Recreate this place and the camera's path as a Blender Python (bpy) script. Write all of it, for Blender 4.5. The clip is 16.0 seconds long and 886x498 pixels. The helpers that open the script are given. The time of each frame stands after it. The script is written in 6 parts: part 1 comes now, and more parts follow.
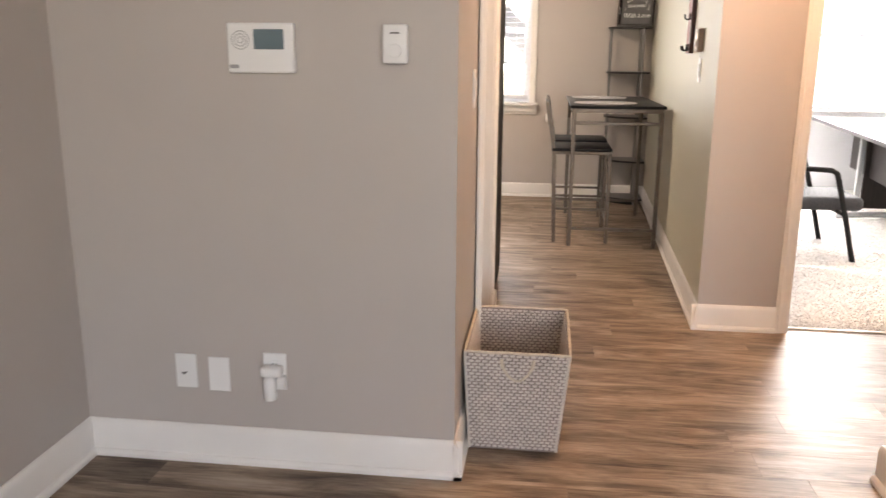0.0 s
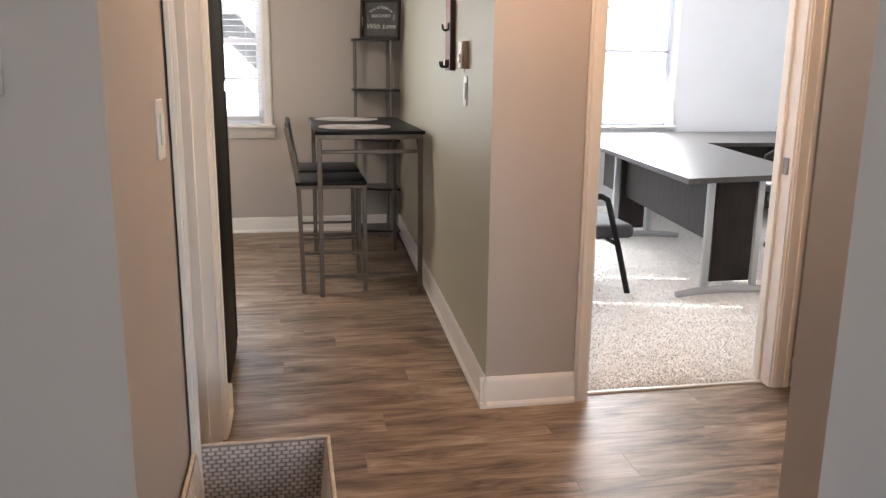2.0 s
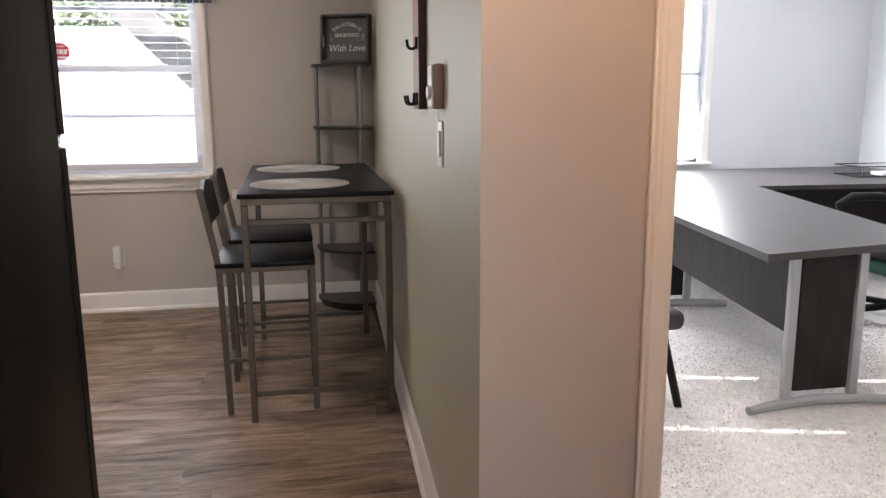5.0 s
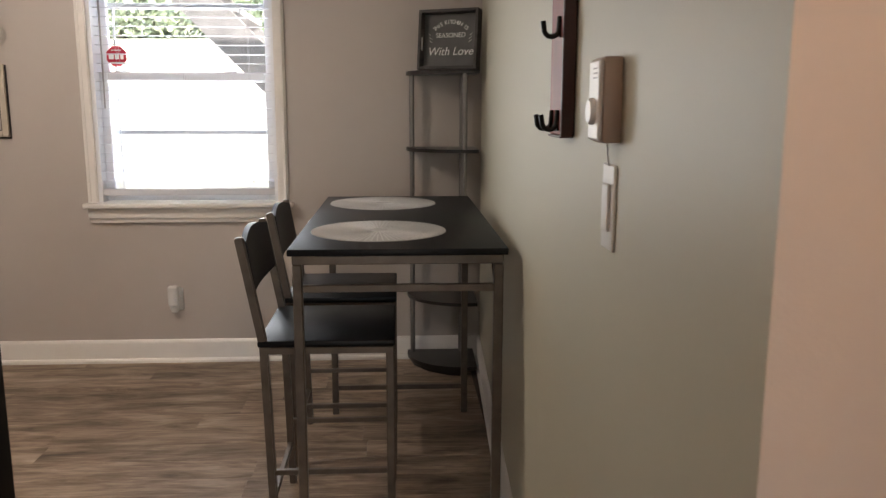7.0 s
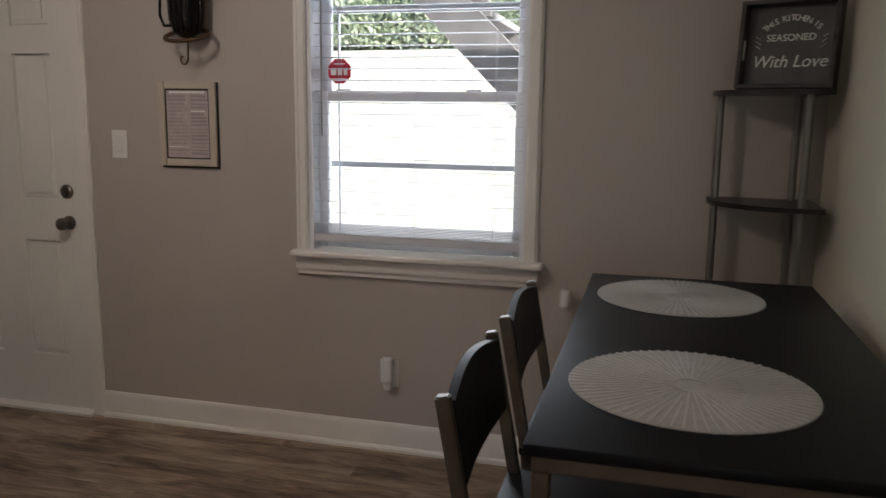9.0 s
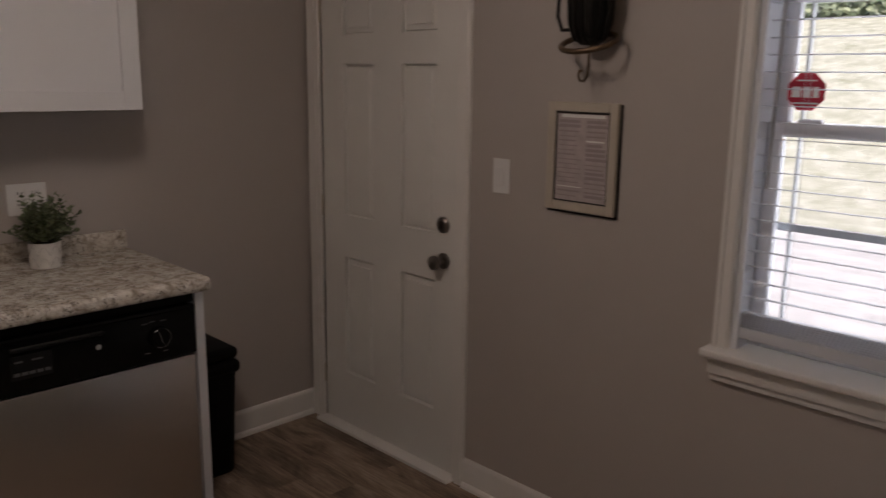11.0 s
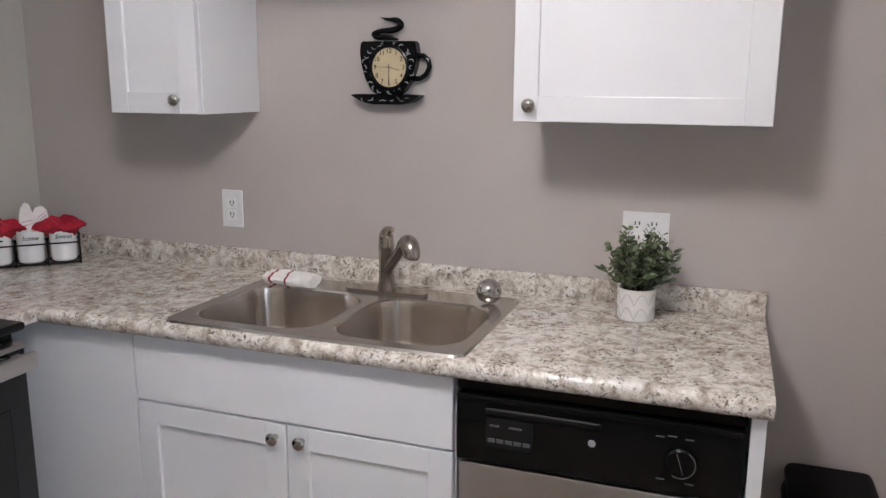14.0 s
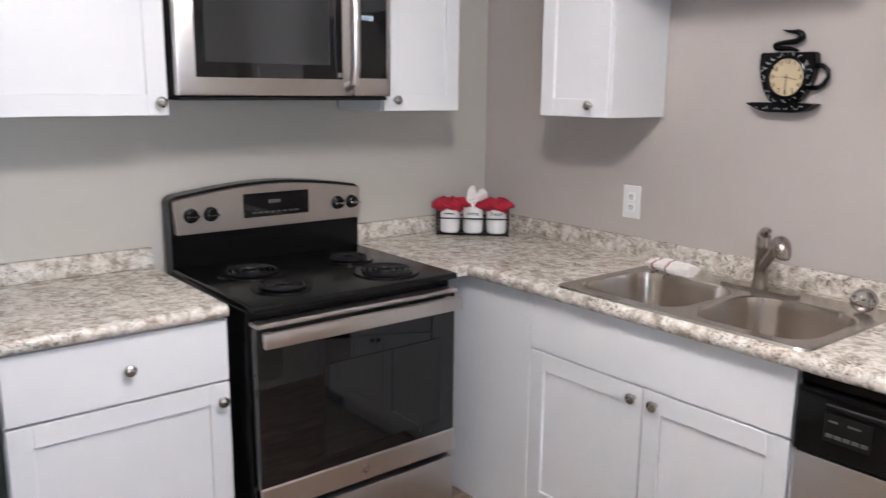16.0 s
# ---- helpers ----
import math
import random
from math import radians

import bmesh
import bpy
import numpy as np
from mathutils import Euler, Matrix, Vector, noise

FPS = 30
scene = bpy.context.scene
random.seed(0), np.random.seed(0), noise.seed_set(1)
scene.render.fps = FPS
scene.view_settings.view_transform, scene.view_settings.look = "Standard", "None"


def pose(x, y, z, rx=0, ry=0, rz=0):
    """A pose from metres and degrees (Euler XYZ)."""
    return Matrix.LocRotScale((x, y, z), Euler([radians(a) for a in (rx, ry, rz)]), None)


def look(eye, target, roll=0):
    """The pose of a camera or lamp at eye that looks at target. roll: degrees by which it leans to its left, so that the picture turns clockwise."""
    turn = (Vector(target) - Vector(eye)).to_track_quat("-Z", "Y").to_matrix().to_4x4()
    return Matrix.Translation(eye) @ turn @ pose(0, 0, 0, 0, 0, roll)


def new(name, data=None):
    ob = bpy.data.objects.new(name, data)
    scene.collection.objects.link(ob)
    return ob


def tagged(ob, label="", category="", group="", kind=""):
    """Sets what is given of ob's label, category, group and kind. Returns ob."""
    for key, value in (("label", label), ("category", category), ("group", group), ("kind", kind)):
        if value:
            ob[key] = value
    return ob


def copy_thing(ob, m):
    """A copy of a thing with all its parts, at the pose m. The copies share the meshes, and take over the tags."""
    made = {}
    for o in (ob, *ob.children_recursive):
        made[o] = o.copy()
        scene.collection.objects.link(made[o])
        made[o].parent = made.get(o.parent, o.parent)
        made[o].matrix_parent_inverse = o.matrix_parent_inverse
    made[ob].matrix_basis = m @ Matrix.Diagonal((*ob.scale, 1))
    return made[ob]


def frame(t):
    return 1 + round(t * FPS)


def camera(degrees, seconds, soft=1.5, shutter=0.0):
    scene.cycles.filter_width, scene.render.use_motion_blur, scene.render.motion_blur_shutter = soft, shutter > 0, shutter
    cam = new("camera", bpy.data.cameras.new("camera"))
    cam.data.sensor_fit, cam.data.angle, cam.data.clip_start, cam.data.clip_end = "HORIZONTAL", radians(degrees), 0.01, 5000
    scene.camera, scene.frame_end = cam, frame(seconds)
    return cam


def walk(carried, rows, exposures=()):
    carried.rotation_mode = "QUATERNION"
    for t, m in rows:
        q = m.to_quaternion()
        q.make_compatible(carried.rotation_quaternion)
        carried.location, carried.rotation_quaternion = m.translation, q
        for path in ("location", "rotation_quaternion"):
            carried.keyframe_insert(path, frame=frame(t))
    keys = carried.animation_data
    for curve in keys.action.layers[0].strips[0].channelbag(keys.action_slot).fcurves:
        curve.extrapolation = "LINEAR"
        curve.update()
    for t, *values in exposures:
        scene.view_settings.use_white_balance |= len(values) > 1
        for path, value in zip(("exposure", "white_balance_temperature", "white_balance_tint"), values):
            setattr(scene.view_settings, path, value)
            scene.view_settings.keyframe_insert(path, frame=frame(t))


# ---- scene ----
cam = camera(58.1, 16.0, soft=1.35, shutter=0.25)
PATH = [
    (0, (0.039, 0.559, 1.224), (-0.205, 2.487, 0.75), 0.4),
    (0.5, (0.109, 0.782, 1.237), (0.053, 2.722, 0.757), 0.5),
    (1, (0.097, 0.947, 1.24), (0.177, 2.894, 0.787), 0.5),
    (1.5, (0.043, 1.178, 1.258), (0.319, 3.109, 0.82), 0.7),
    (2, (0.07, 1.448, 1.244), (0.436, 3.364, 0.804), 0.6),
    (2.5, (0.126, 1.69, 1.26), (0.492, 3.603, 0.805), 0.4),
    (3, (0.156, 1.896, 1.264), (0.513, 3.81, 0.809), 0.4),
    (3.5, (0.158, 2.05, 1.271), (0.524, 3.969, 0.843), -0.1),
    (4, (0.287, 2.307, 1.27), (0.682, 4.222, 0.847), 0.3),
    (4.2, (0.31, 2.393, 1.279), (0.718, 4.306, 0.863), 0.2),
    (6.3, (0.539, 3.225, 1.284), (0.721, 5.186, 0.933), -0.3),
    (6.5, (0.533, 3.336, 1.281), (0.691, 5.298, 0.928), 0.0),
    (7, (0.494, 3.638, 1.292), (0.602, 5.604, 0.94), 0.1),
    (7.5, (0.5, 3.929, 1.303), (0.552, 5.897, 0.95), -0.2),
    (8, (0.479, 4.216, 1.321), (0.425, 6.186, 0.984), 0.6),
    (8.2, (0.464, 4.312, 1.311), (0.29, 6.277, 0.98), 0.5),
    (10.3, (0.129, 5.309, 1.566), (-0.856, 6.997, 1.142), 1.4),
    (10.5, (0.103, 5.397, 1.58), (-1.011, 7.0, 1.147), 1.2),
    (11, (-0.045, 5.56, 1.554), (-1.429, 6.942, 1.135), 0.8),
    (11.5, (-0.216, 5.747, 1.521), (-1.88, 6.766, 1.082), 0.7),
    (12, (-0.344, 5.906, 1.502), (-2.201, 6.521, 1.082), 0.6),
    (12.5, (-0.496, 6.061, 1.529), (-2.43, 6.396, 1.145), 0.7),
    (13, (-0.532, 6.273, 1.516), (-2.493, 6.24, 1.123), 0.5),
    (13.5, (-0.57, 6.475, 1.51), (-2.482, 6.048, 1.109), 0.6),
    (14, (-0.722, 6.672, 1.522), (-2.566, 6.01, 1.121), 0.4),
    (14.5, (-0.808, 6.832, 1.511), (-2.596, 6.035, 1.101), 0.9),
    (15, (-0.807, 6.969, 1.491), (-2.415, 5.856, 1.073), 1.0),
    (15.5, (-0.71, 6.988, 1.493), (-2.135, 5.649, 1.069), 0.6),
    (16, (-0.527, 7.006, 1.528), (-1.759, 5.48, 1.134), 0.6),
]
# seconds, stops, kelvin, tint
EXPOSURES = [
    (0.0, 3.1, 7350, 17), (0.5, 2.84, 7000, 16), (1.0, 2.64, 7000, 16), (1.5, 2.5, 6850, 14), (2.5, 2.58, 6450, 13), (3.5, 2.55, 6380, 13), (4.0, 2.36, 6400, 14), (6.5, 2.18, 6750, 16),
    (7.0, 2.1, 6850, 14), (7.5, 1.98, 6650, 12), (8.0, 1.61, 6600, 12), (8.4, 1.45, 6500, 12), (10.2, 0.28, 6600, 18), (10.6, 0.28, 6700, 19), (11.0, 0.33, 6850, 21),
    (11.5, 1.38, 6850, 19), (12.0, 2.07, 6400, 19), (12.5, 2.38, 6080, 18), (13.5, 2.38, 5780, 15), (14.5, 2.41, 5660, 12), (16.0, 2.76, 5740, 13),
]
walk(cam, [(t, look(eye, target, roll)) for t, eye, target, roll in PATH], EXPOSURES)

# ---- world, sun, lights ----
world = bpy.data.worlds.new("world")
scene.world = world
world.use_nodes = True
wn = world.node_tree
sky = wn.nodes.new("ShaderNodeTexSky")
sky.sky_type = "NISHITA"
sky.sun_disc = False
SUN_ELEV, SUN_AZ = 30.0, 105.0
sky.sun_elevation = radians(SUN_ELEV)
sky.sun_rotation = radians(SUN_AZ)
bg = wn.nodes["Background"]
bg.inputs["Strength"].default_value = 0.15
wn.links.new(sky.outputs["Color"], bg.inputs["Color"])


def lamp(name, kind, energy, m, colour=(1, 1, 1), **more):
    data = bpy.data.lights.new(name, kind)
    data.energy, data.color = energy, colour
    if "size" in more:
        data.size = more["size"]
    if "size_y" in more:
        data.shape, data.size_y = "RECTANGLE", more["size_y"]
    if "radius" in more:
        data.shadow_soft_size = more["radius"]
    if "angle" in more:
        data.angle = radians(more["angle"])
    ob = new(name, data)
    ob.matrix_world = m
    return ob


az = radians(SUN_AZ)
sun_dir = Vector((math.sin(az) * math.cos(radians(SUN_ELEV)), math.cos(az) * math.cos(radians(SUN_ELEV)), math.sin(radians(SUN_ELEV))))
lamp("sun", "SUN", 5.0, look(sun_dir * 30, (0, 0, 0)), (1, 0.95, 0.88), angle=0.5)
lamp("kitchen_lamp", "POINT", 7.1, pose(-1.35, 6.12, 2.24), (1, 0.895, 0.79), radius=0.11)
# second lamp added under the shade to brighten floor and lower cabinets
lamp("kitchen_down_fill", "AREA", 1.8, look((-1.35, 6.12, 2.37), (-1.35, 6.1205, 0)), (1, 0.895, 0.79), size=0.26, size_y=0.26)
lamp("hall_lamp", "POINT", 6.2, pose(0.85, 3.5, 2.28), (1, 0.575, 0.3), radius=0.1)
# area lamp added for bluish daylight; its window is out of view
lamp("living_daylight_fill", "AREA", 11.6, look((1.5, -2.72, 1.5), (0.6, 2.7, 1.0)), (0.84, 0.9, 1.0), size=2.2, size_y=1.4)
lamp("office_window_light", "AREA", 50, look((2.7, 8.36, 1.5), (2.7, 5.0, 0.6)), (0.93, 0.97, 1.0), size=1.7, size_y=1.4)
lamp("kitchen_window_light", "AREA", 6.0, look((-0.55, 7.86, 1.4), (-0.55, 5.0, 0.9)), (0.86, 0.94, 1.0), size=0.84, size_y=1.1)


# ---- materials ----
def material(name, base, rough=0.5, metal=0.0, var=0.0, scale=8.0, bump=0.0, bscale=60.0, stretch=(1, 1, 1), alt=None, coat=0.0, rvar=0.0, random_tone=0.0, spec=0.5):
    m = bpy.data.materials.new(name)
    m.use_nodes = True
    n, l = m.node_tree.nodes, m.node_tree.links
    b = n["Principled BSDF"]
    b.inputs["Base Color"].default_value = (*base, 1)
    b.inputs["Roughness"].default_value = rough
    b.inputs["Metallic"].default_value = metal
    b.inputs["Coat Weight"].default_value = coat
    b.inputs["Specular IOR Level"].default_value = spec
    geo = n.new("ShaderNodeNewGeometry")
    mp = n.new("ShaderNodeMapping")
    mp.inputs["Scale"].default_value = stretch
    l.new(geo.outputs["Position"], mp.inputs["Vector"])
    if var or rvar:
        t1 = n.new("ShaderNodeTexNoise")
        t1.inputs["Scale"].default_value, t1.inputs["Detail"].default_value = scale, 6
        l.new(mp.outputs["Vector"], t1.inputs["Vector"])
        ramp = n.new("ShaderNodeMapRange")
        ramp.inputs["From Min"].default_value, ramp.inputs["From Max"].default_value = 0.3, 0.7
        l.new(t1.outputs["Fac"], ramp.inputs["Value"])
        if var:
            mix = n.new("ShaderNodeMix")
            mix.data_type = "RGBA"
            mix.inputs[6].default_value = (*[c * (1 - var) for c in base], 1)
            mix.inputs[7].default_value = (*(alt or [min(1, c * (1 + var)) for c in base]), 1)
            l.new(ramp.outputs["Result"], mix.inputs[0])
            out = mix.outputs[2]
            if random_tone:
                info = n.new("ShaderNodeObjectInfo")
                mr = n.new("ShaderNodeMapRange")
                mr.inputs["To Min"].default_value, mr.inputs["To Max"].default_value = 1 - random_tone, 1 + random_tone
                l.new(info.outputs["Random"], mr.inputs["Value"])
                hs = n.new("ShaderNodeHueSaturation")
                l.new(mr.outputs["Result"], hs.inputs["Value"])
                l.new(out, hs.inputs["Color"])
                out = hs.outputs["Color"]
            l.new(out, b.inputs["Base Color"])
        if rvar:
            r2 = n.new("ShaderNodeMapRange")
            r2.inputs["To Min"].default_value, r2.inputs["To Max"].default_value = max(0, rough - rvar), min(1, rough + rvar)
            l.new(t1.outputs["Fac"], r2.inputs["Value"])
            l.new(r2.outputs["Result"], b.inputs["Roughness"])
    if bump:
        t2 = n.new("ShaderNodeTexNoise")
        t2.inputs["Scale"].default_value, t2.inputs["Detail"].default_value = bscale, 4
        l.new(mp.outputs["Vector"], t2.inputs["Vector"])
        bp = n.new("ShaderNodeBump")
        bp.inputs["Strength"].default_value, bp.inputs["Distance"].default_value = bump, 0.01
        l.new(t2.outputs["Fac"], bp.inputs["Height"])
        l.new(bp.outputs["Normal"], b.inputs["Normal"])
    return m


def emitter(name, colour, strength):
    m = material(name, colour)
    b = m.node_tree.nodes["Principled BSDF"]
    b.inputs["Emission Color"].default_value = (*colour, 1)
    b.inputs["Emission Strength"].default_value = strength
    return m


def ramp_nodes(m, fac, stops):
    cr = m.node_tree.nodes.new("ShaderNodeValToRGB")
    el = cr.color_ramp.elements
    while len(el) < len(stops):
        el.new(0.5)
    for e, (p, c) in zip(el, stops):
        e.position, e.color = p, (*c, 1)
    m.node_tree.links.new(fac, cr.inputs["Fac"])
    return cr.outputs["Color"]


def plank_material():
    m = material("vinyl plank", (0.2, 0.16, 0.13), 0.45, spec=0.2)
    n, l = m.node_tree.nodes, m.node_tree.links
    b = n["Principled BSDF"]
    geo, info = n.new("ShaderNodeNewGeometry"), n.new("ShaderNodeObjectInfo")
    off = n.new("ShaderNodeVectorMath")
    off.operation = "SCALE"
    off.inputs[0].default_value = (37, 19, 11)
    l.new(info.outputs["Random"], off.inputs["Scale"])
    add = n.new("ShaderNodeVectorMath")
    l.new(geo.outputs["Position"], add.inputs[0])
    l.new(off.outputs["Vector"], add.inputs[1])

    def grain(sx, sy, scale, detail):
        mp = n.new("ShaderNodeMapping")
        mp.inputs["Scale"].default_value = (sx, sy, 1)
        l.new(add.outputs["Vector"], mp.inputs["Vector"])
        t = n.new("ShaderNodeTexNoise")
        t.inputs["Scale"].default_value, t.inputs["Detail"].default_value, t.inputs["Roughness"].default_value = scale, detail, 0.62
        t.inputs["Distortion"].default_value = 0.7
        l.new(mp.outputs["Vector"], t.inputs["Vector"])
        return t.outputs["Fac"]

    broad, fine = grain(1.35, 5.4, 2.2, 9), grain(2.4, 48, 2.6, 8)
    mixf = n.new("ShaderNodeMath")
    mixf.operation = "MULTIPLY_ADD"
    mixf.inputs[1].default_value, mixf.inputs[2].default_value = 0.36, 0.0
    l.new(fine, mixf.inputs[0])
    mixg = n.new("ShaderNodeMath")
    mixg.operation = "MULTIPLY_ADD"
    mixg.inputs[1].default_value = 0.68
    l.new(broad, mixg.inputs[0])
    l.new(mixf.outputs["Value"], mixg.inputs[2])
    col = ramp_nodes(m, mixg.outputs["Value"], [(0.36, (0.062, 0.042, 0.030)), (0.45, (0.150, 0.107, 0.077)), (0.55, (0.262, 0.198, 0.147)), (0.69, (0.44, 0.352, 0.27))])
    mr = n.new("ShaderNodeMapRange")
    mr.inputs["To Min"].default_value, mr.inputs["To Max"].default_value = 0.85, 1.18
    l.new(info.outputs["Random"], mr.inputs["Value"])
    hs = n.new("ShaderNodeHueSaturation")
    l.new(mr.outputs["Result"], hs.inputs["Value"])
    l.new(col, hs.inputs["Color"])
    l.new(hs.outputs["Color"], b.inputs["Base Color"])
    rr = n.new("ShaderNodeMapRange")
    rr.inputs["To Min"].default_value, rr.inputs["To Max"].default_value = 0.52, 0.36
    l.new(mixg.outputs["Value"], rr.inputs["Value"])
    l.new(rr.outputs["Result"], b.inputs["Roughness"])
    bp = n.new("ShaderNodeBump")
    bp.inputs["Strength"].default_value, bp.inputs["Distance"].default_value = 0.12, 0.004
    l.new(fine, bp.inputs["Height"])
    l.new(bp.outputs["Normal"], b.inputs["Normal"])
    return m


def stone_material():
    m = material("speckled laminate", (0.6, 0.55, 0.48), 0.2)
    n, l = m.node_tree.nodes, m.node_tree.links
    b = n["Principled BSDF"]
    geo = n.new("ShaderNodeNewGeometry")

    def tex(scale, detail, rough, dist=0.4):
        t = n.new("ShaderNodeTexNoise")
        t.inputs["Scale"].default_value, t.inputs["Detail"].default_value = scale, detail
        t.inputs["Roughness"].default_value, t.inputs["Distortion"].default_value = rough, dist
        l.new(geo.outputs["Position"], t.inputs["Vector"])
        return t.outputs["Fac"]

    base = ramp_nodes(m, tex(30, 8, 0.7, 0.5), [(0.33, (0.25, 0.205, 0.16)), (0.43, (0.44, 0.385, 0.32)), (0.52, (0.63, 0.585, 0.52)), (0.64, (0.79, 0.765, 0.71))])

    def over(under, fac, colour):
        mix = n.new("ShaderNodeMix")
        mix.data_type = "RGBA"
        l.new(fac, mix.inputs[0])
        l.new(under, mix.inputs[6])
        mix.inputs[7].default_value = (*colour, 1)
        return mix.outputs[2]

    grey = ramp_nodes(m, tex(70, 4, 0.68, 0.8), [(0.0, (0, 0, 0)), (0.585, (0, 0, 0)), (0.64, (0.8, 0.8, 0.8)), (1.0, (1, 1, 1))])
    dark = ramp_nodes(m, tex(112, 3, 0.62, 0.25), [(0.0, (0, 0, 0)), (0.54, (0, 0, 0)), (0.60, (0.85, 0.85, 0.85)), (1.0, (0.9, 0.9, 0.9))])
    cluster = ramp_nodes(m, tex(17, 3, 0.6, 0.5), [(0.0, (0, 0, 0)), (0.46, (0.08, 0.08, 0.08)), (0.58, (1, 1, 1)), (1.0, (1, 1, 1))])
    both = n.new("ShaderNodeMix")
    both.data_type, both.blend_type = "RGBA", "MULTIPLY"
    both.inputs[0].default_value = 1
    l.new(dark, both.inputs[6])
    l.new(cluster, both.inputs[7])
    out = over(base, grey, (0.30, 0.26, 0.215))
    out = over(out, both.outputs[2], (0.085, 0.068, 0.055))
    l.new(out, b.inputs["Base Color"])
    return m


def brushed_steel(name, tone, rough, along, relief=0.05):
    m = material(name, tone, rough, 1.0)
    n, l = m.node_tree.nodes, m.node_tree.links
    geo, mp, t = n.new("ShaderNodeNewGeometry"), n.new("ShaderNodeMapping"), n.new("ShaderNodeTexNoise")
    mp.inputs["Scale"].default_value = along
    t.inputs["Scale"].default_value, t.inputs["Detail"].default_value = 10, 3
    l.new(geo.outputs["Position"], mp.inputs["Vector"])
    l.new(mp.outputs["Vector"], t.inputs["Vector"])
    r = n.new("ShaderNodeMapRange")
    r.inputs["To Min"].default_value, r.inputs["To Max"].default_value = rough - relief, rough + relief * 1.2
    l.new(t.outputs["Fac"], r.inputs["Value"])
    b = n["Principled BSDF"]
    l.new(r.outputs["Result"], b.inputs["Roughness"])
    bp = n.new("ShaderNodeBump")
    bp.inputs["Strength"].default_value, bp.inputs["Distance"].default_value = relief, 0.002
    l.new(t.outputs["Fac"], bp.inputs["Height"])
    l.new(bp.outputs["Normal"], b.inputs["Normal"])
    return m


def glass_material():
    m = bpy.data.materials.new("window glass")
    m.use_nodes = True
    n, l = m.node_tree.nodes, m.node_tree.links
    n.remove(n["Principled BSDF"])
    tr, gl, mix, fr = n.new("ShaderNodeBsdfTransparent"), n.new("ShaderNodeBsdfGlossy"), n.new("ShaderNodeMixShader"), n.new("ShaderNodeFresnel")
    gl.inputs["Roughness"].default_value = 0.02
    l.new(fr.outputs["Fac"], mix.inputs["Fac"])
    l.new(tr.outputs["BSDF"], mix.inputs[1])
    l.new(gl.outputs["BSDF"], mix.inputs[2])
    l.new(mix.outputs["Shader"], n["Material Output"].inputs["Surface"])
    return m


WALL = material("greige wall paint", (0.455, 0.415, 0.387), 0.38, var=0.035, scale=1.3, bump=0.05, bscale=240, rvar=0.06)
SAGEWALL = material("pale sage wall tone", (0.49, 0.474, 0.38), 0.5, var=0.04, scale=1.3, bump=0.05, bscale=240, rvar=0.06)
COOLWALL = material("cool greige wall tone", (0.485, 0.462, 0.418), 0.38, var=0.035, scale=1.3, bump=0.05, bscale=240, rvar=0.06)
OFFICE_WALL = material("pale grey wall paint", (0.66, 0.67, 0.69), 0.55, var=0.03, scale=1.3, bump=0.05, bscale=240)
CEIL = material("ceiling paint", (0.78, 0.77, 0.755), 0.8, var=0.03, scale=2, bump=0.2, bscale=120)
TRIM = material("white trim paint", (0.78, 0.76, 0.73), 0.32, var=0.03, scale=5, bump=0.03, bscale=90)
DOORPAINT = material("white door paint", (0.76, 0.75, 0.72), 0.38, var=0.025, scale=4, bump=0.05, bscale=150)
CAB = material("white cabinet lacquer", (0.71, 0.71, 0.72), 0.3, var=0.015, scale=3)
PLANK = plank_material()
STONE = stone_material()
STEEL = brushed_steel("brushed steel", (0.65, 0.615, 0.595), 0.34, (1, 1, 40))
STEEL_H = brushed_steel("brushed steel across", (0.54, 0.505, 0.48), 0.32, (0.6, 0.6, 90), 0.012)
SINKSTEEL = material("sink steel", (0.63, 0.58, 0.525), 0.2, 1.0, var=0.05, scale=6)
SINKSTEEL.node_tree.nodes["Principled BSDF"].inputs["Anisotropic"].default_value = 0.7
SINKSTEEL.node_tree.nodes["Principled BSDF"].inputs["Anisotropic Rotation"].default_value = 0.25
tang = SINKSTEEL.node_tree.nodes.new("ShaderNodeTangent")
tang.direction_type, tang.axis = "RADIAL", "Z"
SINKSTEEL.node_tree.links.new(tang.outputs["Tangent"], SINKSTEEL.node_tree.nodes["Principled BSDF"].inputs["Tangent"])
FAUCETMETAL = material("brushed nickel", (0.43, 0.385, 0.34), 0.22, 1.0)
CHROME = material("polished chrome", (0.72, 0.71, 0.7), 0.12, 1.0)
RIMSTEEL = material("sink rim steel", (0.52, 0.485, 0.445), 0.24, 1.0, var=0.05, scale=6)
STRAINER = material("satin strainer steel", (0.5, 0.475, 0.45), 0.14, 1.0)
NICKEL = material("dark nickel", (0.22, 0.2, 0.185), 0.28, 1.0)
KNOBMETAL = material("satin nickel", (0.5, 0.475, 0.45), 0.16, 1.0)
PEWTER = material("grey enamelled steel", (0.135, 0.112, 0.092), 0.36, 0.5, var=0.18, scale=20)
BLACKWOOD = material("black wood veneer", (0.007, 0.0075, 0.009), 0.42, spec=0.2, var=0.25, scale=6, stretch=(8, 1, 1), bump=0.05, bscale=50)
BLACK = material("black enamel", (0.004, 0.0042, 0.0042), 0.22, spec=0.2)
BLACKMATT = material("black plastic", (0.006, 0.006, 0.006), 0.5, spec=0.22, bump=0.06, bscale=300)
BINPLASTIC = material("dull black plastic", (0.005, 0.005, 0.005), 0.6, spec=0.08)
DARKGLASS = material("black glass", (0.004, 0.004, 0.0045), 0.04, spec=0.5)
OVENGLASS = material("oven window glass", (0.008, 0.0083, 0.0085), 0.05, spec=0.45)
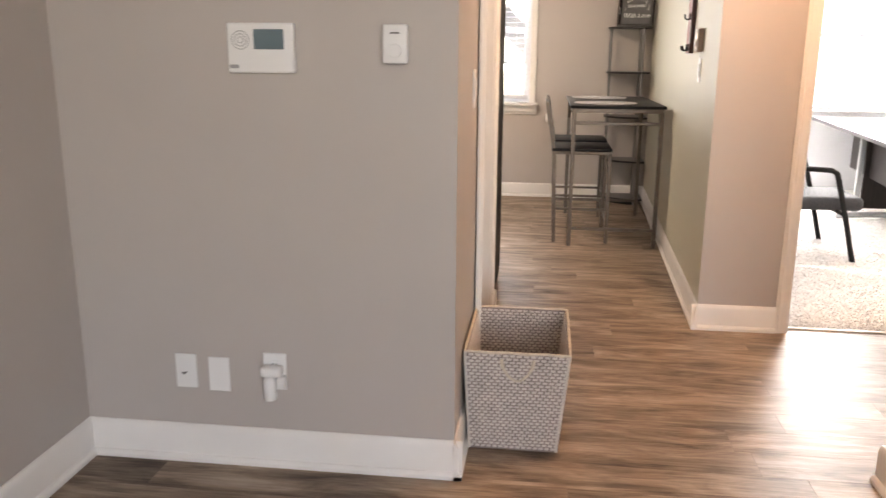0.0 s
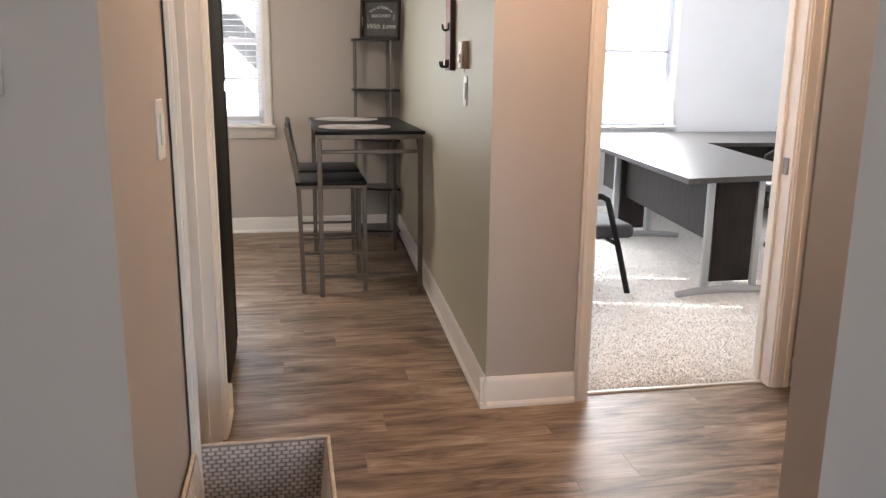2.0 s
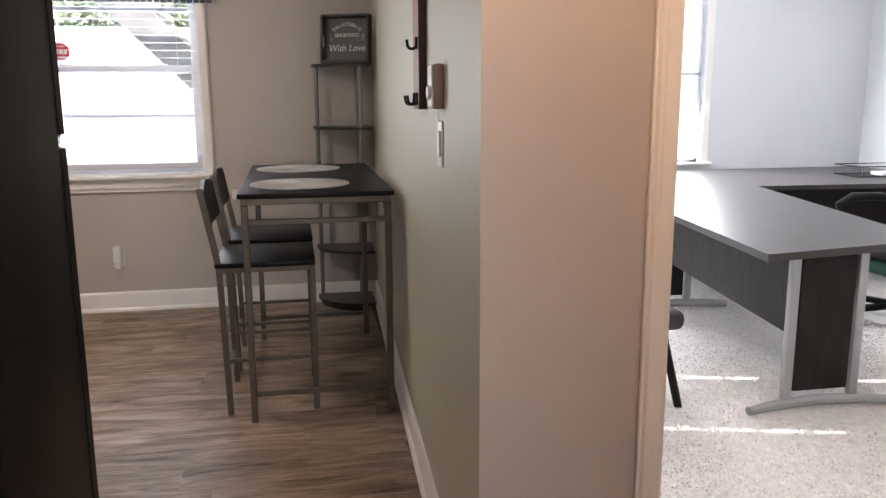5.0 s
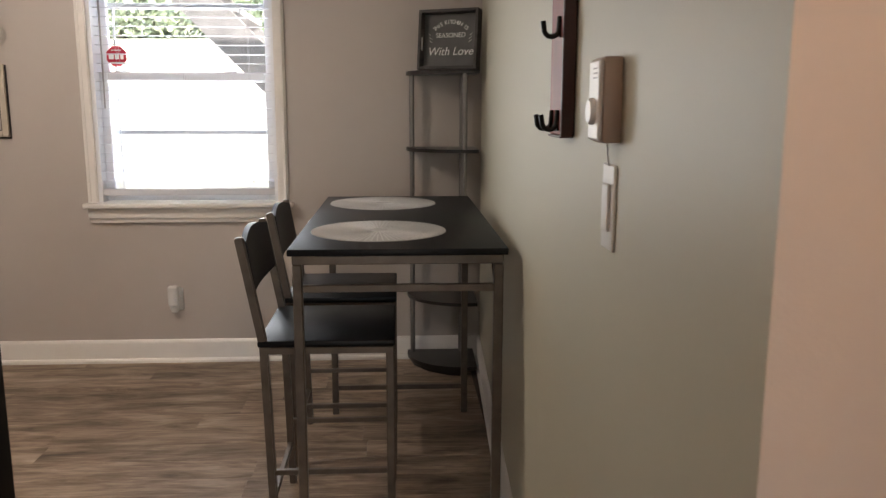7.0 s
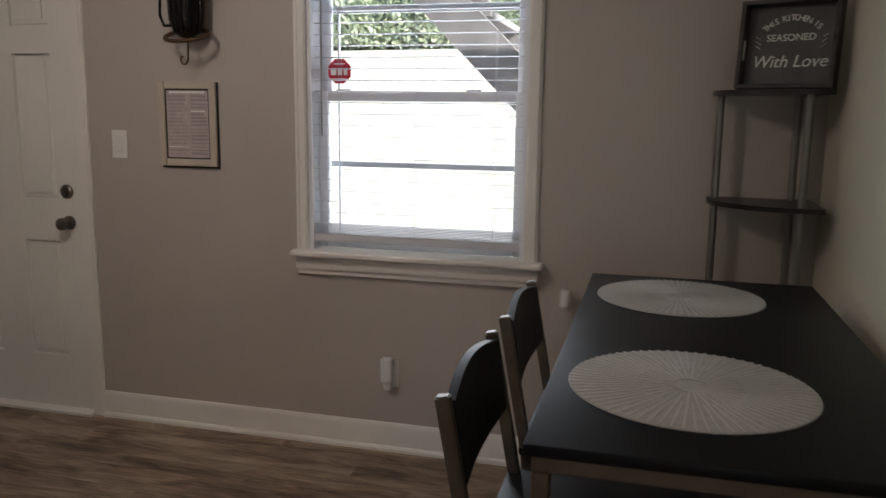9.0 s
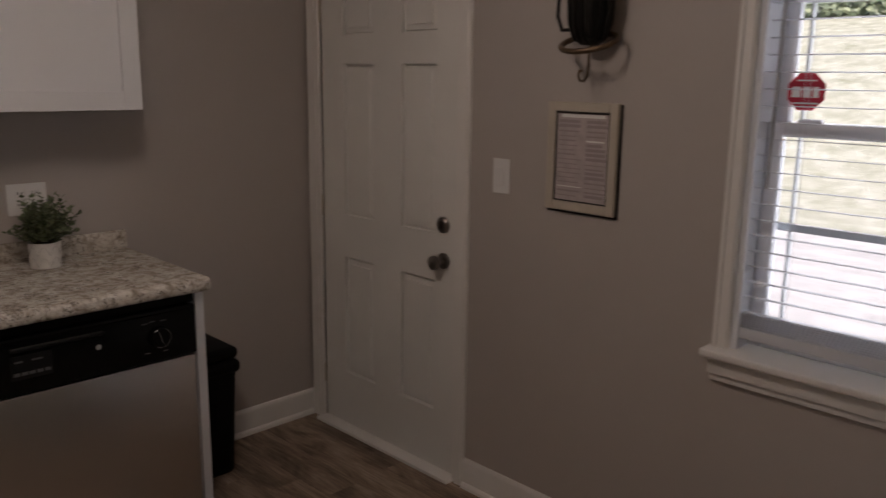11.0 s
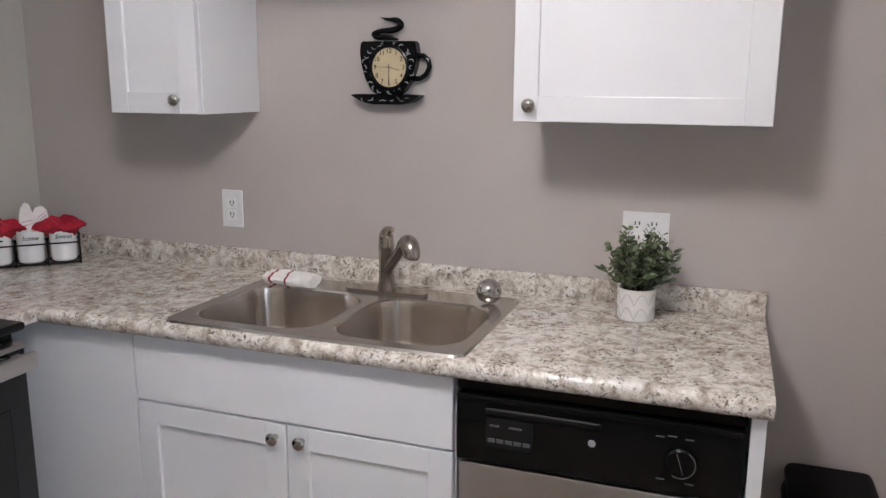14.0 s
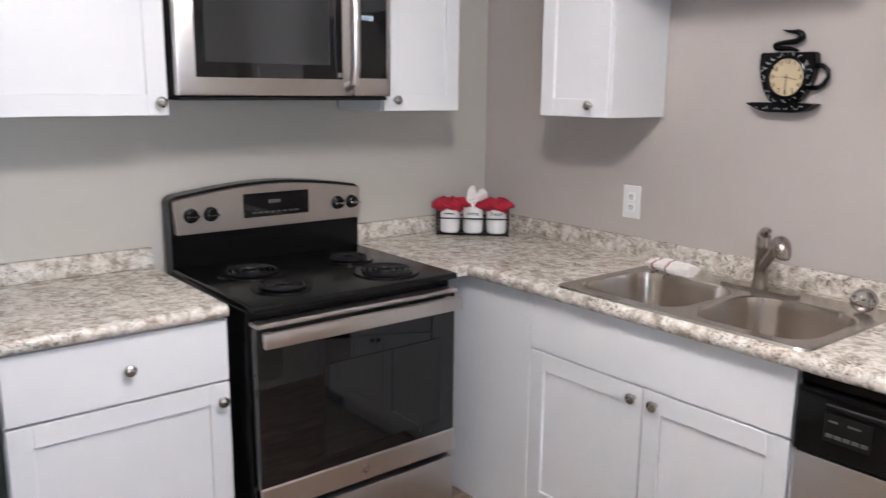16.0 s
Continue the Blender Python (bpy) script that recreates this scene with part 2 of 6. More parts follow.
MESHREFLECT = material("meshed glass with reflection grey", (0.024, 0.0245, 0.0245), 0.1, spec=0.5)
PLASTIC = material("white plastic", (0.76, 0.76, 0.75), 0.35)
BEIGESHADE = material("warm-shaded beige plastic", (0.40, 0.315, 0.265), 0.4)
LCD = material("lcd panel", (0.10, 0.15, 0.17), 0.25)
DIMPRINT = material("worn grey print", (0.09, 0.09, 0.09), 0.5)
WORNPRINT = material("faint grey print", (0.16, 0.16, 0.155), 0.5)
GREYPRINT = material("grey print", (0.35, 0.35, 0.35), 0.5)
WHITEPRINT = material("white print", (0.8, 0.8, 0.78), 0.6)
GLASS = glass_material()
SLAT = material("white blind slat", (0.62, 0.635, 0.68), 0.4)
VINYL = material("white window vinyl", (0.82, 0.84, 0.88), 0.35)
ALU = material("storm window metal", (0.4, 0.42, 0.44), 0.4, 0.8)
SIGNRED = material("red sticker", (0.55, 0.02, 0.05), 0.4)
CARPET = material("cream carpet", (0.80, 0.77, 0.74), 0.95, var=0.14, scale=34, alt=(0.87, 0.85, 0.825), bump=0.5, bscale=55, spec=0.1)
YARN = material("cream yarn", (0.80, 0.765, 0.73), 0.95, var=0.14, scale=28, alt=(0.88, 0.86, 0.835), spec=0.1)
FELT = material("grey felt placemat", (0.40, 0.40, 0.40), 0.75, var=0.1, scale=60)
SHELFDARK = material("espresso shelf board", (0.014, 0.011, 0.010), 0.3, var=0.25, scale=7)
SHELFPOLE = material("grey shelf pole", (0.24, 0.235, 0.23), 0.35, 0.6)
TRAYWOOD = material("weathered black wood", (0.035, 0.030, 0.028), 0.6, var=0.5, scale=8, stretch=(1, 1, 6), bump=0.15, bscale=60)
SLATE = material("chalkboard grey", (0.09, 0.09, 0.088), 0.7, var=0.25, scale=9)
CHERRY = material("cherry wood", (0.27, 0.052, 0.036), 0.45, spec=0.2, var=0.3, scale=5, stretch=(3, 3, 0.6))
CHERRYSHADE = material("shaded dark cherry edge", (0.05, 0.014, 0.012), 0.35)
IRON = material("black iron", (0.012, 0.011, 0.010), 0.4, 0.6)
BRONZE = material("aged bronze", (0.13, 0.085, 0.05), 0.45, 0.6, var=0.4, scale=30)
CREAM = material("cream dial", (0.54, 0.44, 0.27), 0.5, var=0.08, scale=20, coat=0.8)
INK = material("black ink", (0.01, 0.01, 0.01), 0.6)
IVORY = material("ivory frame", (0.50, 0.45, 0.375), 0.45, var=0.06, scale=20)
PAPER = material("printed paper", (0.46, 0.40, 0.395), 0.7, var=0.12, scale=30)
PAPERINK = material("faded print", (0.34, 0.285, 0.29), 0.7)
CERAMIC = material("white ceramic", (0.8, 0.79, 0.77), 0.2, coat=0.2)
MARBLE = material("marbled pot", (0.68, 0.66, 0.63), 0.35, var=0.16, scale=14)
LEAF = material("eucalyptus leaf", (0.055, 0.092, 0.045), 0.5, var=0.4, scale=60, alt=(0.25, 0.30, 0.165), spec=0.3)
STEMMAT = material("leaf stem", (0.07, 0.06, 0.035), 0.6)
REDCLOTH = material("red cloth", (0.40, 0.009, 0.028), 0.85, var=0.25, scale=60, bump=0.4, bscale=220)
WHITECLOTH = material("white cloth", (0.78, 0.75, 0.72), 0.9, var=0.06, scale=50, bump=0.4, bscale=260)
WEAVEGREY = material("grey-brown woven strap", (0.275, 0.228, 0.214), 0.7, var=0.2, scale=40)
WEAVEWHITE = material("off-white woven strap", (0.63, 0.575, 0.525), 0.7, var=0.12, scale=40)
CORD = material("natural cord", (0.62, 0.54, 0.43), 0.8, var=0.15, scale=60)
WICKER = material("brown seagrass", (0.20, 0.105, 0.055), 0.7, var=0.6, scale=30, alt=(0.45, 0.27, 0.15))
DESKTOP = material("graphite laminate", (0.055, 0.05, 0.049), 0.34, spec=0.22, var=0.1, scale=4, stretch=(6, 1, 1))
DESKPANEL = material("dark desk panel", (0.016, 0.0125, 0.0115), 0.6, spec=0.2, var=0.35, scale=6, stretch=(6, 6, 1))
SILVER = material("silver powder coat", (0.36, 0.375, 0.375), 0.4, 0.4)
SEATGREY = material("charcoal upholstery", (0.06, 0.062, 0.068), 0.85, var=0.2, scale=80, bump=0.3, bscale=200)
LEATHER = material("black leather", (0.012, 0.013, 0.016), 0.35, bump=0.15, bscale=120)
GREENPAD = material("dark green seat underside", (0.01, 0.07, 0.045), 0.6)
GRASS = material("dry lawn", (0.56, 0.57, 0.42), 0.95, var=0.2, scale=3.5, alt=(0.74, 0.735, 0.62), bump=0.2, bscale=30)
CONCRETE = material("patio concrete", (0.74, 0.725, 0.7), 0.85, var=0.12, scale=3, bump=0.2, bscale=60)
STAIRWOOD = material("weathered stair wood", (0.31, 0.305, 0.30), 0.8, var=0.25, scale=6)
HEDGE = material("hedge leaves", (0.42, 0.5, 0.34), 0.85, var=0.15, scale=1.2, alt=(0.55, 0.62, 0.45))
LAMPGLASS = emitter("lit lamp glass", (1.0, 0.9, 0.78), 3.0)
DIGIT = emitter("display digits", (0.6, 0.75, 0.85), 0.06)
BRICKISH = material("outer wall siding", (0.5, 0.48, 0.45), 0.8, var=0.1, scale=3)


# ---- building helpers ----
def box(bm, x0, x1, y0, y1, z0, z1, bev=0.0, seg=2, mi=0):
    r = bmesh.ops.create_cube(bm, size=1, matrix=Matrix.LocRotScale(((x0 + x1) / 2, (y0 + y1) / 2, (z0 + z1) / 2), None, (abs(x1 - x0), abs(y1 - y0), abs(z1 - z0))))
    fs = {f for v in r["verts"] for f in v.link_faces}
    for f in fs:
        f.material_index = mi
    if bev:
        es = list({e for v in r["verts"] for e in v.link_edges})
        out = bmesh.ops.bevel(bm, geom=es, offset=bev, segments=seg, affect="EDGES", profile=0.5)
        for f in out["faces"]:
            f.material_index = mi
    return bm


def bx(x0, x1, y0, y1, z0, z1, bev=0.0, seg=2):
    return box(bmesh.new(), x0, x1, y0, y1, z0, z1, bev, seg)


def prism(bm, pts, z0, z1, mi=0):
    lo = [bm.verts.new((x, y, z0)) for x, y in pts]
    hi = [bm.verts.new((x, y, z1)) for x, y in pts]
    k = len(pts)
    fs = [bm.faces.new(lo[::-1]), bm.faces.new(hi)]
    fs += [bm.faces.new((lo[i], lo[(i + 1) % k], hi[(i + 1) % k], hi[i])) for i in range(k)]
    for f in fs:
        f.material_index = mi
    bmesh.ops.recalc_face_normals(bm, faces=fs)
    return bm


def plate(bm, pts, axis, d0, d1, mi=0):
    """A flat outline of (u, z) pairs, made d1 - d0 thick along x or y."""
    def at(u, z, d):
        return (d, u, z) if axis == "x" else (u, d, z)
    a = [bm.verts.new(at(u, z, d0)) for u, z in pts]
    b = [bm.verts.new(at(u, z, d1)) for u, z in pts]
    k = len(pts)
    fs = [bm.faces.new(a), bm.faces.new(b[::-1])]
    fs += [bm.faces.new((a[i], b[i], b[(i + 1) % k], a[(i + 1) % k])) for i in range(k)]
    for f in fs:
        f.material_index = mi
    bmesh.ops.recalc_face_normals(bm, faces=fs)
    return bm


def lathe(bm, profile, origin, axis=(0, 0, 1), seg=20, mi=0):
    a = Vector(axis).normalized()
    u = a.orthogonal().normalized()
    w = a.cross(u)
    o = Vector(origin)
    rings = []
    for r, h in profile:
        if r < 1e-6:
            rings.append([bm.verts.new(o + a * h)])
        else:
            rings.append([bm.verts.new(o + a * h + (u * math.cos(2 * math.pi * i / seg) + w * math.sin(2 * math.pi * i / seg)) * r) for i in range(seg)])
    fs = []
    for p, q in zip(rings, rings[1:]):
        for i in range(seg):
            j = (i + 1) % seg
            if len(p) == 1 and len(q) > 1:
                fs.append(bm.faces.new((p[0], q[i], q[j])))
            elif len(q) == 1 and len(p) > 1:
                fs.append(bm.faces.new((p[i], p[j], q[0])))
            elif len(p) > 1:
                fs.append(bm.faces.new((p[i], p[j], q[j], q[i])))
    for f in fs:
        f.material_index = mi
    bmesh.ops.recalc_face_normals(bm, faces=fs)
    return bm


def tube(bm, pts, r, seg=8, closed=False, mi=0):
    pts = [Vector(p) for p in pts]
    k = len(pts)
    rings, nrm = [], None
    for i, p in enumerate(pts):
        if closed:
            d = pts[(i + 1) % k] - pts[i - 1]
        else:
            d = pts[min(i + 1, k - 1)] - pts[max(i - 1, 0)]
        d.normalize()
        nrm = d.orthogonal().normalized() if nrm is None else (nrm - d * nrm.dot(d)).normalized()
        w = d.cross(nrm)
        rr = r[i] if isinstance(r, (list, tuple)) else r
        rings.append([bm.verts.new(p + (nrm * math.cos(2 * math.pi * j / seg) + w * math.sin(2 * math.pi * j / seg)) * rr) for j in range(seg)])
    pairs = list(zip(rings, rings[1:])) + ([(rings[-1], rings[0])] if closed else [])
    fs = []
    for p, q in pairs:
        for j in range(seg):
            fs.append(bm.faces.new((p[j], p[(j + 1) % seg], q[(j + 1) % seg], q[j])))
    if not closed:
        fs += [bm.faces.new(rings[0][::-1]), bm.faces.new(rings[-1])]
    for f in fs:
        f.material_index = mi
    bmesh.ops.recalc_face_normals(bm, faces=fs)
    return bm


def bar(bm, a, b, w, h=None, bev=0.0):
    """A straight bar of a rectangular section from a to b."""
    a, b = Vector(a), Vector(b)
    d = b - a
    rot = d.to_track_quat("Z", "Y")
    r = bmesh.ops.create_cube(bm, size=1, matrix=Matrix.LocRotScale((a + b) / 2, rot, (w, h or w, d.length)))
    if bev:
        bmesh.ops.bevel(bm, geom=list({e for v in r["verts"] for e in v.link_edges}), offset=bev, segments=2, affect="EDGES")
    return bm


def origin_of(ob):
    o = Vector((0, 0, 0))
    while ob is not None:
        o, ob = o + ob.location, ob.parent
    return o


def mesh_from(name, bm, mats):
    me = bpy.data.meshes.new(name)
    bm.to_mesh(me)
    bm.free()
    for m in mats if isinstance(mats, (list, tuple)) else [mats]:
        me.materials.append(m)
    me.shade_smooth()
    me.set_sharp_from_angle(angle=radians(32))
    return me


def part(name, bm, mats, parent, label=""):
    """One mesh object under a thing or a part; bm is in world places unless the thing is turned."""
    bm.transform(Matrix.Translation(-origin_of(parent)))
    ob = new(name, mesh_from(name, bm, mats))
    ob.parent = parent
    return tagged(ob, label)


def thing(name, at, label, category, group=""):
    ob = new(name)
    ob.location = at
    ob.empty_display_size = 0.1
    return tagged(ob, label, category, group)


def solo(name, bm, mats, at, label, category, group=""):
    """A thing that is one mesh."""
    bm.transform(Matrix.Translation(-Vector(at)))
    ob = new(name, mesh_from(name, bm, mats))
    ob.location = at
    return tagged(ob, label, category, group)


def structure(name, bm, mats, label, category):
    ob = new(name, mesh_from(name, bm, mats))
    return tagged(ob, label, category, "", "structure")


def text_part(name, body, size, m, mat, parent, label="", shear=0.0):
    cu = bpy.data.curves.new(name, "FONT")
    cu.body, cu.size, cu.extrude, cu.shear = body, size, 0.0006, shear
    cu.align_x = cu.align_y = "CENTER"
    tmp = new("tmp", cu)
    me = bpy.data.meshes.new_from_object(tmp.evaluated_get(bpy.context.evaluated_depsgraph_get()))
    bpy.data.objects.remove(tmp)
    me.materials.clear()
    me.materials.append(mat)
    me.transform(Matrix.Translation(-origin_of(parent)) @ m)
    ob = new(name, me)
    ob.parent = parent
    return tagged(ob, label)


FACE_E = Matrix(((0, 0, 1, 0), (1, 0, 0, 0), (0, 1, 0, 0), (0, 0, 0, 1)))      # flat writing read from +x
FACE_N = Matrix(((-1, 0, 0, 0), (0, 0, 1, 0), (0, 1, 0, 0), (0, 0, 0, 1)))     # flat writing read from +y
FACE_S = Matrix(((1, 0, 0, 0), (0, 0, -1, 0), (0, 1, 0, 0), (0, 0, 0, 1)))     # flat writing read from -y

# ---- structure ----
H = 2.44
NY, WX, SY = 7.645, -2.98, 4.27        # kitchen north, west and south wall faces
OY = 8.45                              # office north wall face


def east_x(y):
    """The kitchen's east wall, which runs slightly out of square."""
    return 0.762 + 0.041 * (y - 4.185)


def wall(name, axis, a0, a1, d0, d1, holes=(), mat=WALL, label="greige painted plaster wall"):
    bm = bmesh.new()

    def piece(u0, u1, z0, z1):
        if u1 - u0 > 1e-4 and z1 - z0 > 1e-4:
            box(bm, *((u0, u1, d0, d1) if axis == "x" else (d0, d1, u0, u1)), z0, z1)

    u = a0
    for h0, h1, z0, z1 in sorted(holes):
        piece(u, h0, 0, H)
        piece(h0, h1, 0, z0)
        piece(h0, h1, z1, H)
        u = h1
    piece(u, a1, 0, H)
    return structure(name, bm, mat, label, "wall")


WIN = (-0.99, -0.105, 0.80, 2.02)       # kitchen window opening: x0, x1, z0, z1
DOOR = (-2.887, -2.06, 2.03)            # back door: x0, x1, height
OWIN = (1.95, 3.52, 0.75, 2.1)          # office window opening

wall("wall_living_west", "y", -2.8, 2.70, -1.45, -1.34)
wall("wall_living_north", "x", -1.45, -0.195, 2.70, 2.82)
wall("wall_living_stub", "x", 1.06, 4.3, 2.70, 2.82)
# opening out of view, assumed as the daylight's source
wall("wall_living_south", "x", -1.45, 4.3, -2.92, -2.8, [(0.1, 2.3, 0.8, 2.2)])
wall("wall_living_east", "y", -2.8, 2.70, 4.2, 4.3)
wall("wall_hall_west", "y", 2.82, 4.15, -0.31, -0.195, [(3.36, 4.06, 0, 2.03)])
wall("wall_hall_east", "y", 2.82, 4.185, 4.2, 4.3)
wall("wall_closet_west", "y", 2.82, 4.15, -1.45, -1.34)
ws = wall("wall_kitchen_south", "x", -3.1, -0.195, 4.15, SY, label="wall with a pale cool grey kitchen face")
ws.data.materials.append(COOLWALL)
for f in ws.data.polygons:
    f.material_index = 1 if f.normal.y > 0.9 else 0
wall("wall_kitchen_west", "y", SY, NY, -3.1, WX)
wall("wall_kitchen_north", "x", -3.1, 1.13, NY, 7.80, [(DOOR[0], DOOR[1], 0, DOOR[2]), WIN])
bm = prism(bmesh.new(), [(east_x(4.185), 4.185), (1.16, 4.185), (1.13, 4.30), (1.13, NY), (east_x(NY), NY)], 0, H)
for f in bm.faces:
    f.material_index = 1 if f.normal.x < -0.9 else 0
structure("wall_kitchen_east", bm, [WALL, SAGEWALL], "wall with a greige end and a pale sage kitchen face", "wall")
wall("wall_office_south", "x", 1.16, 5.0, 4.185, 4.30, [(1.165, 1.945, 0, 2.03)])
wall("wall_office_west", "y", 4.30, OY, 1.13, 1.15, mat=OFFICE_WALL, label="pale grey painted office wall")
wall("wall_office_north", "x", 1.13, 5.0, OY, OY + 0.12, [OWIN], OFFICE_WALL, "pale grey painted office wall")
wall("wall_office_east", "y", 4.30, OY, 4.92, 5.04, [(4.44, 5.158, 0.9, 2.1)], OFFICE_WALL, "pale grey painted office wall")

structure("ceiling", bx(-3.1, 5.04, -2.92, OY + 0.12, H, H + 0.12), CEIL, "flat white painted ceiling", "ceiling")
structure("floor", bx(-3.1, 5.04, -2.92, OY + 0.12, -0.16, -0.012), material("subfloor", (0.08, 0.06, 0.045), 0.7, var=0.1), "dark subfloor under the planks", "floor")


def skirting(name, path, side, h=0.118, t=0.014):
    """A baseboard with an eased top and a shoe moulding along a line of floor points."""
    bm = bmesh.new()
    for (x0, y0), (x1, y1) in zip(path, path[1:]):
        d = Vector((x1 - x0, y1 - y0, 0))
        u = d.normalized()
        nrm = Vector((-u.y, u.x, 0)) * side
        prof = [(0, 0), (t + 0.012, 0), (t + 0.012, 0.012), (t + 0.006, 0.02), (t, 0.022), (t, h - 0.018), (t - 0.004, h - 0.006), (t - 0.009, h), (0, h)]
        ends = []
        for s in (Vector((x0, y0, 0)), Vector((x1, y1, 0))):
            ends.append([bm.verts.new(s + nrm * p + Vector((0, 0, q))) for p, q in prof])
        k = len(prof)
        fs = [bm.faces.new([ends[0][i], ends[0][(i + 1) % k], ends[1][(i + 1) % k], ends[1][i]]) for i in range(k)]
        fs += [bm.faces.new(ends[0][::-1]), bm.faces.new(ends[1])]
        bmesh.ops.recalc_face_normals(bm, faces=fs)
    return structure(name, bm, TRIM, "white painted wooden baseboard with shoe moulding", "baseboard")


skirting("baseboard_living_west", [(-1.34, -2.8), (-1.34, 2.70)], -1)
skirting("baseboard_living_north", [(-1.34, 2.70), (-0.169, 2.70)], -1)
skirting("baseboard_living_corner", [(-0.195, 2.674), (-0.195, 3.295)], -1)
skirting("baseboard_stub", [(1.034, 2.70), (4.2, 2.70)], -1)
skirting("baseboard_stub_end", [(1.06, 2.674), (1.06, 2.846)], 1)
skirting("baseboard_hall_end", [(-0.195, 4.125), (-0.195, 4.296)], -1)
skirting("baseboard_kitchen_south", [(-0.95, SY), (-0.169, SY)], 1)
skirting("baseboard_column", [(east_x(4.185) - 0.026, 4.185), (1.108, 4.185)], -1)
skirting("baseboard_kitchen_east", [(east_x(4.185), 4.159), (east_x(NY), NY)], 1)
skirting("baseboard_kitchen_north", [(-1.996, NY), (east_x(NY), NY)], -1)
skirting("baseboard_kitchen_west", [(WX, 6.79), (WX, NY)], -1)
skirting("baseboard_hall_north", [(2.03, 4.185), (4.2, 4.185)], -1)


def casing_strip(bm, axis, u0, u1, z0, z1, d, s):
    """A moulded casing board on a wall face at d; s is the side it stands out on."""
    lo = min(u0, u1)
    w = abs(u1 - u0)
    for a, b, t in ((0, 1, 0.012), (0.1, 0.9, 0.017), (0.62, 0.86, 0.021)):
        a0, b0 = (lo + a * w, lo + b * w) if u1 > u0 else (lo + (1 - b) * w, lo + (1 - a) * w)
        dd = sorted((d, d + s * t))
        box(bm, *((a0, b0, *dd) if axis == "x" else (*dd, a0, b0)), z0, z1, 0.002, 1)


# hall doorway: jamb, stop and casing
bm = bmesh.new()
box(bm, -0.315, -0.19, 4.04, 4.06, 0, 2.03)
box(bm, -0.315, -0.19, 3.36, 3.38, 0, 2.03)
box(bm, -0.315, -0.19, 3.36, 4.06, 2.01, 2.03)
box(bm, -0.262, -0.228, 4.027, 4.04, 0, 2.01, 0.002, 1)
box(bm, -0.262, -0.228, 3.38, 3.393, 0, 2.01, 0.002, 1)
casing_strip(bm, "y", 3.368, 3.302, 0, 2.09, -0.19, 1)
casing_strip(bm, "y", 4.052, 4.118, 0, 2.09, -0.19, 1)
structure("door_frame_hall", bm, TRIM, "white painted door jamb and moulded casing", "door frame")
solo("strike_plate", box(bx(-0.302, -0.266, 4.036, 4.041, 0.83, 0.895, 0.001, 1), -0.296, -0.278, 4.0345, 4.0355, 0.848, 0.877), [NICKEL], (-0.284, 4.036, 0.83), "dull steel strike plate on a white door jamb", "strike plate")

# office doorway
bm = bmesh.new()
box(bm, 1.15, 1.168, 4.182, 4.303, 0, 2.03)
box(bm, 1.942, 1.96, 4.182, 4.303, 0, 2.03)
box(bm, 1.168, 1.942, 4.182, 4.303, 2.012, 2.03)
box(bm, 1.168, 1.18, 4.245, 4.275, 0, 2.012, 0.002, 1)
box(bm, 1.93, 1.942, 4.245, 4.275, 0, 2.012, 0.002, 1)
casing_strip(bm, "x", 1.162, 1.106, 0, 2.09, 4.182, -1)
casing_strip(bm, "x", 1.948, 2.026, 0, 2.09, 4.182, -1)
structure("door_frame_office", bm, TRIM, "white painted office door jamb and casing", "door frame")
structure("trim_threshold", bx(1.168, 1.942, 4.225, 4.245, -0.004, 0.008, 0.003), TRIM, "narrow pale carpet edge strip in the doorway", "trim")
solo("strike_plate", bx(1.938, 1.943, 4.20, 4.235, 0.86, 0.925, 0.001, 1), [NICKEL], (1.941, 4.215, 0.86), "dull steel strike plate on a white door jamb", "strike plate")

# back door
x0, x1, dh = DOOR
bm = bmesh.new()
box(bm, WX + 0.012, x0, NY - 0.014, NY + 0.1, 0, dh + 0.07, 0.003, 1)
box(bm, x1, -1.998, NY - 0.014, NY + 0.1, 0, dh + 0.07, 0.003, 1)
box(bm, x0, x1, NY - 0.014, NY + 0.1, dh, dh + 0.07, 0.003, 1)
box(bm, WX + 0.02, x0 - 0.02, NY - 0.019, NY - 0.014, 0, dh + 0.06, 0.002, 1)
box(bm, x1 + 0.02, -2.006, NY - 0.019, NY - 0.014, 0, dh + 0.06, 0.002, 1)
structure("door_frame_back", bm, TRIM, "white painted back door frame", "door frame")
structure("trim_door_sill", bx(x0 - 0.01, x1 + 0.01, NY - 0.05, NY + 0.1, -0.004, 0.014, 0.004), TRIM, "pale door sill", "trim")
door = thing("door_1", (x0, NY, 0.014), "closed white six-panel back door", "door")
door["kind"] = "structure"
PAN_X = [(-2.742, -2.545), (-2.378, -2.182)]
PAN_Z = [(0.258, 0.79), (0.975, 1.605), (1.72, 1.92)]
bm = bmesh.new()
fy, by = NY + 0.006, NY + 0.042
box(bm, x0 + 0.003, PAN_X[0][0], fy, by, 0.016, dh - 0.004)
box(bm, PAN_X[0][1], PAN_X[1][0], fy, by, 0.016, dh - 0.004)
box(bm, PAN_X[1][1], x1 - 0.003, fy, by, 0.016, dh - 0.004)
for px0, px1 in PAN_X:
    zz = 0.016
    for z0, z1 in PAN_Z:
        box(bm, px0, px1, fy, by, zz, z0)
        zz = z1
    box(bm, px0, px1, fy, by, zz, dh - 0.004)
part("door_leaf", bm, DOORPAINT, door)
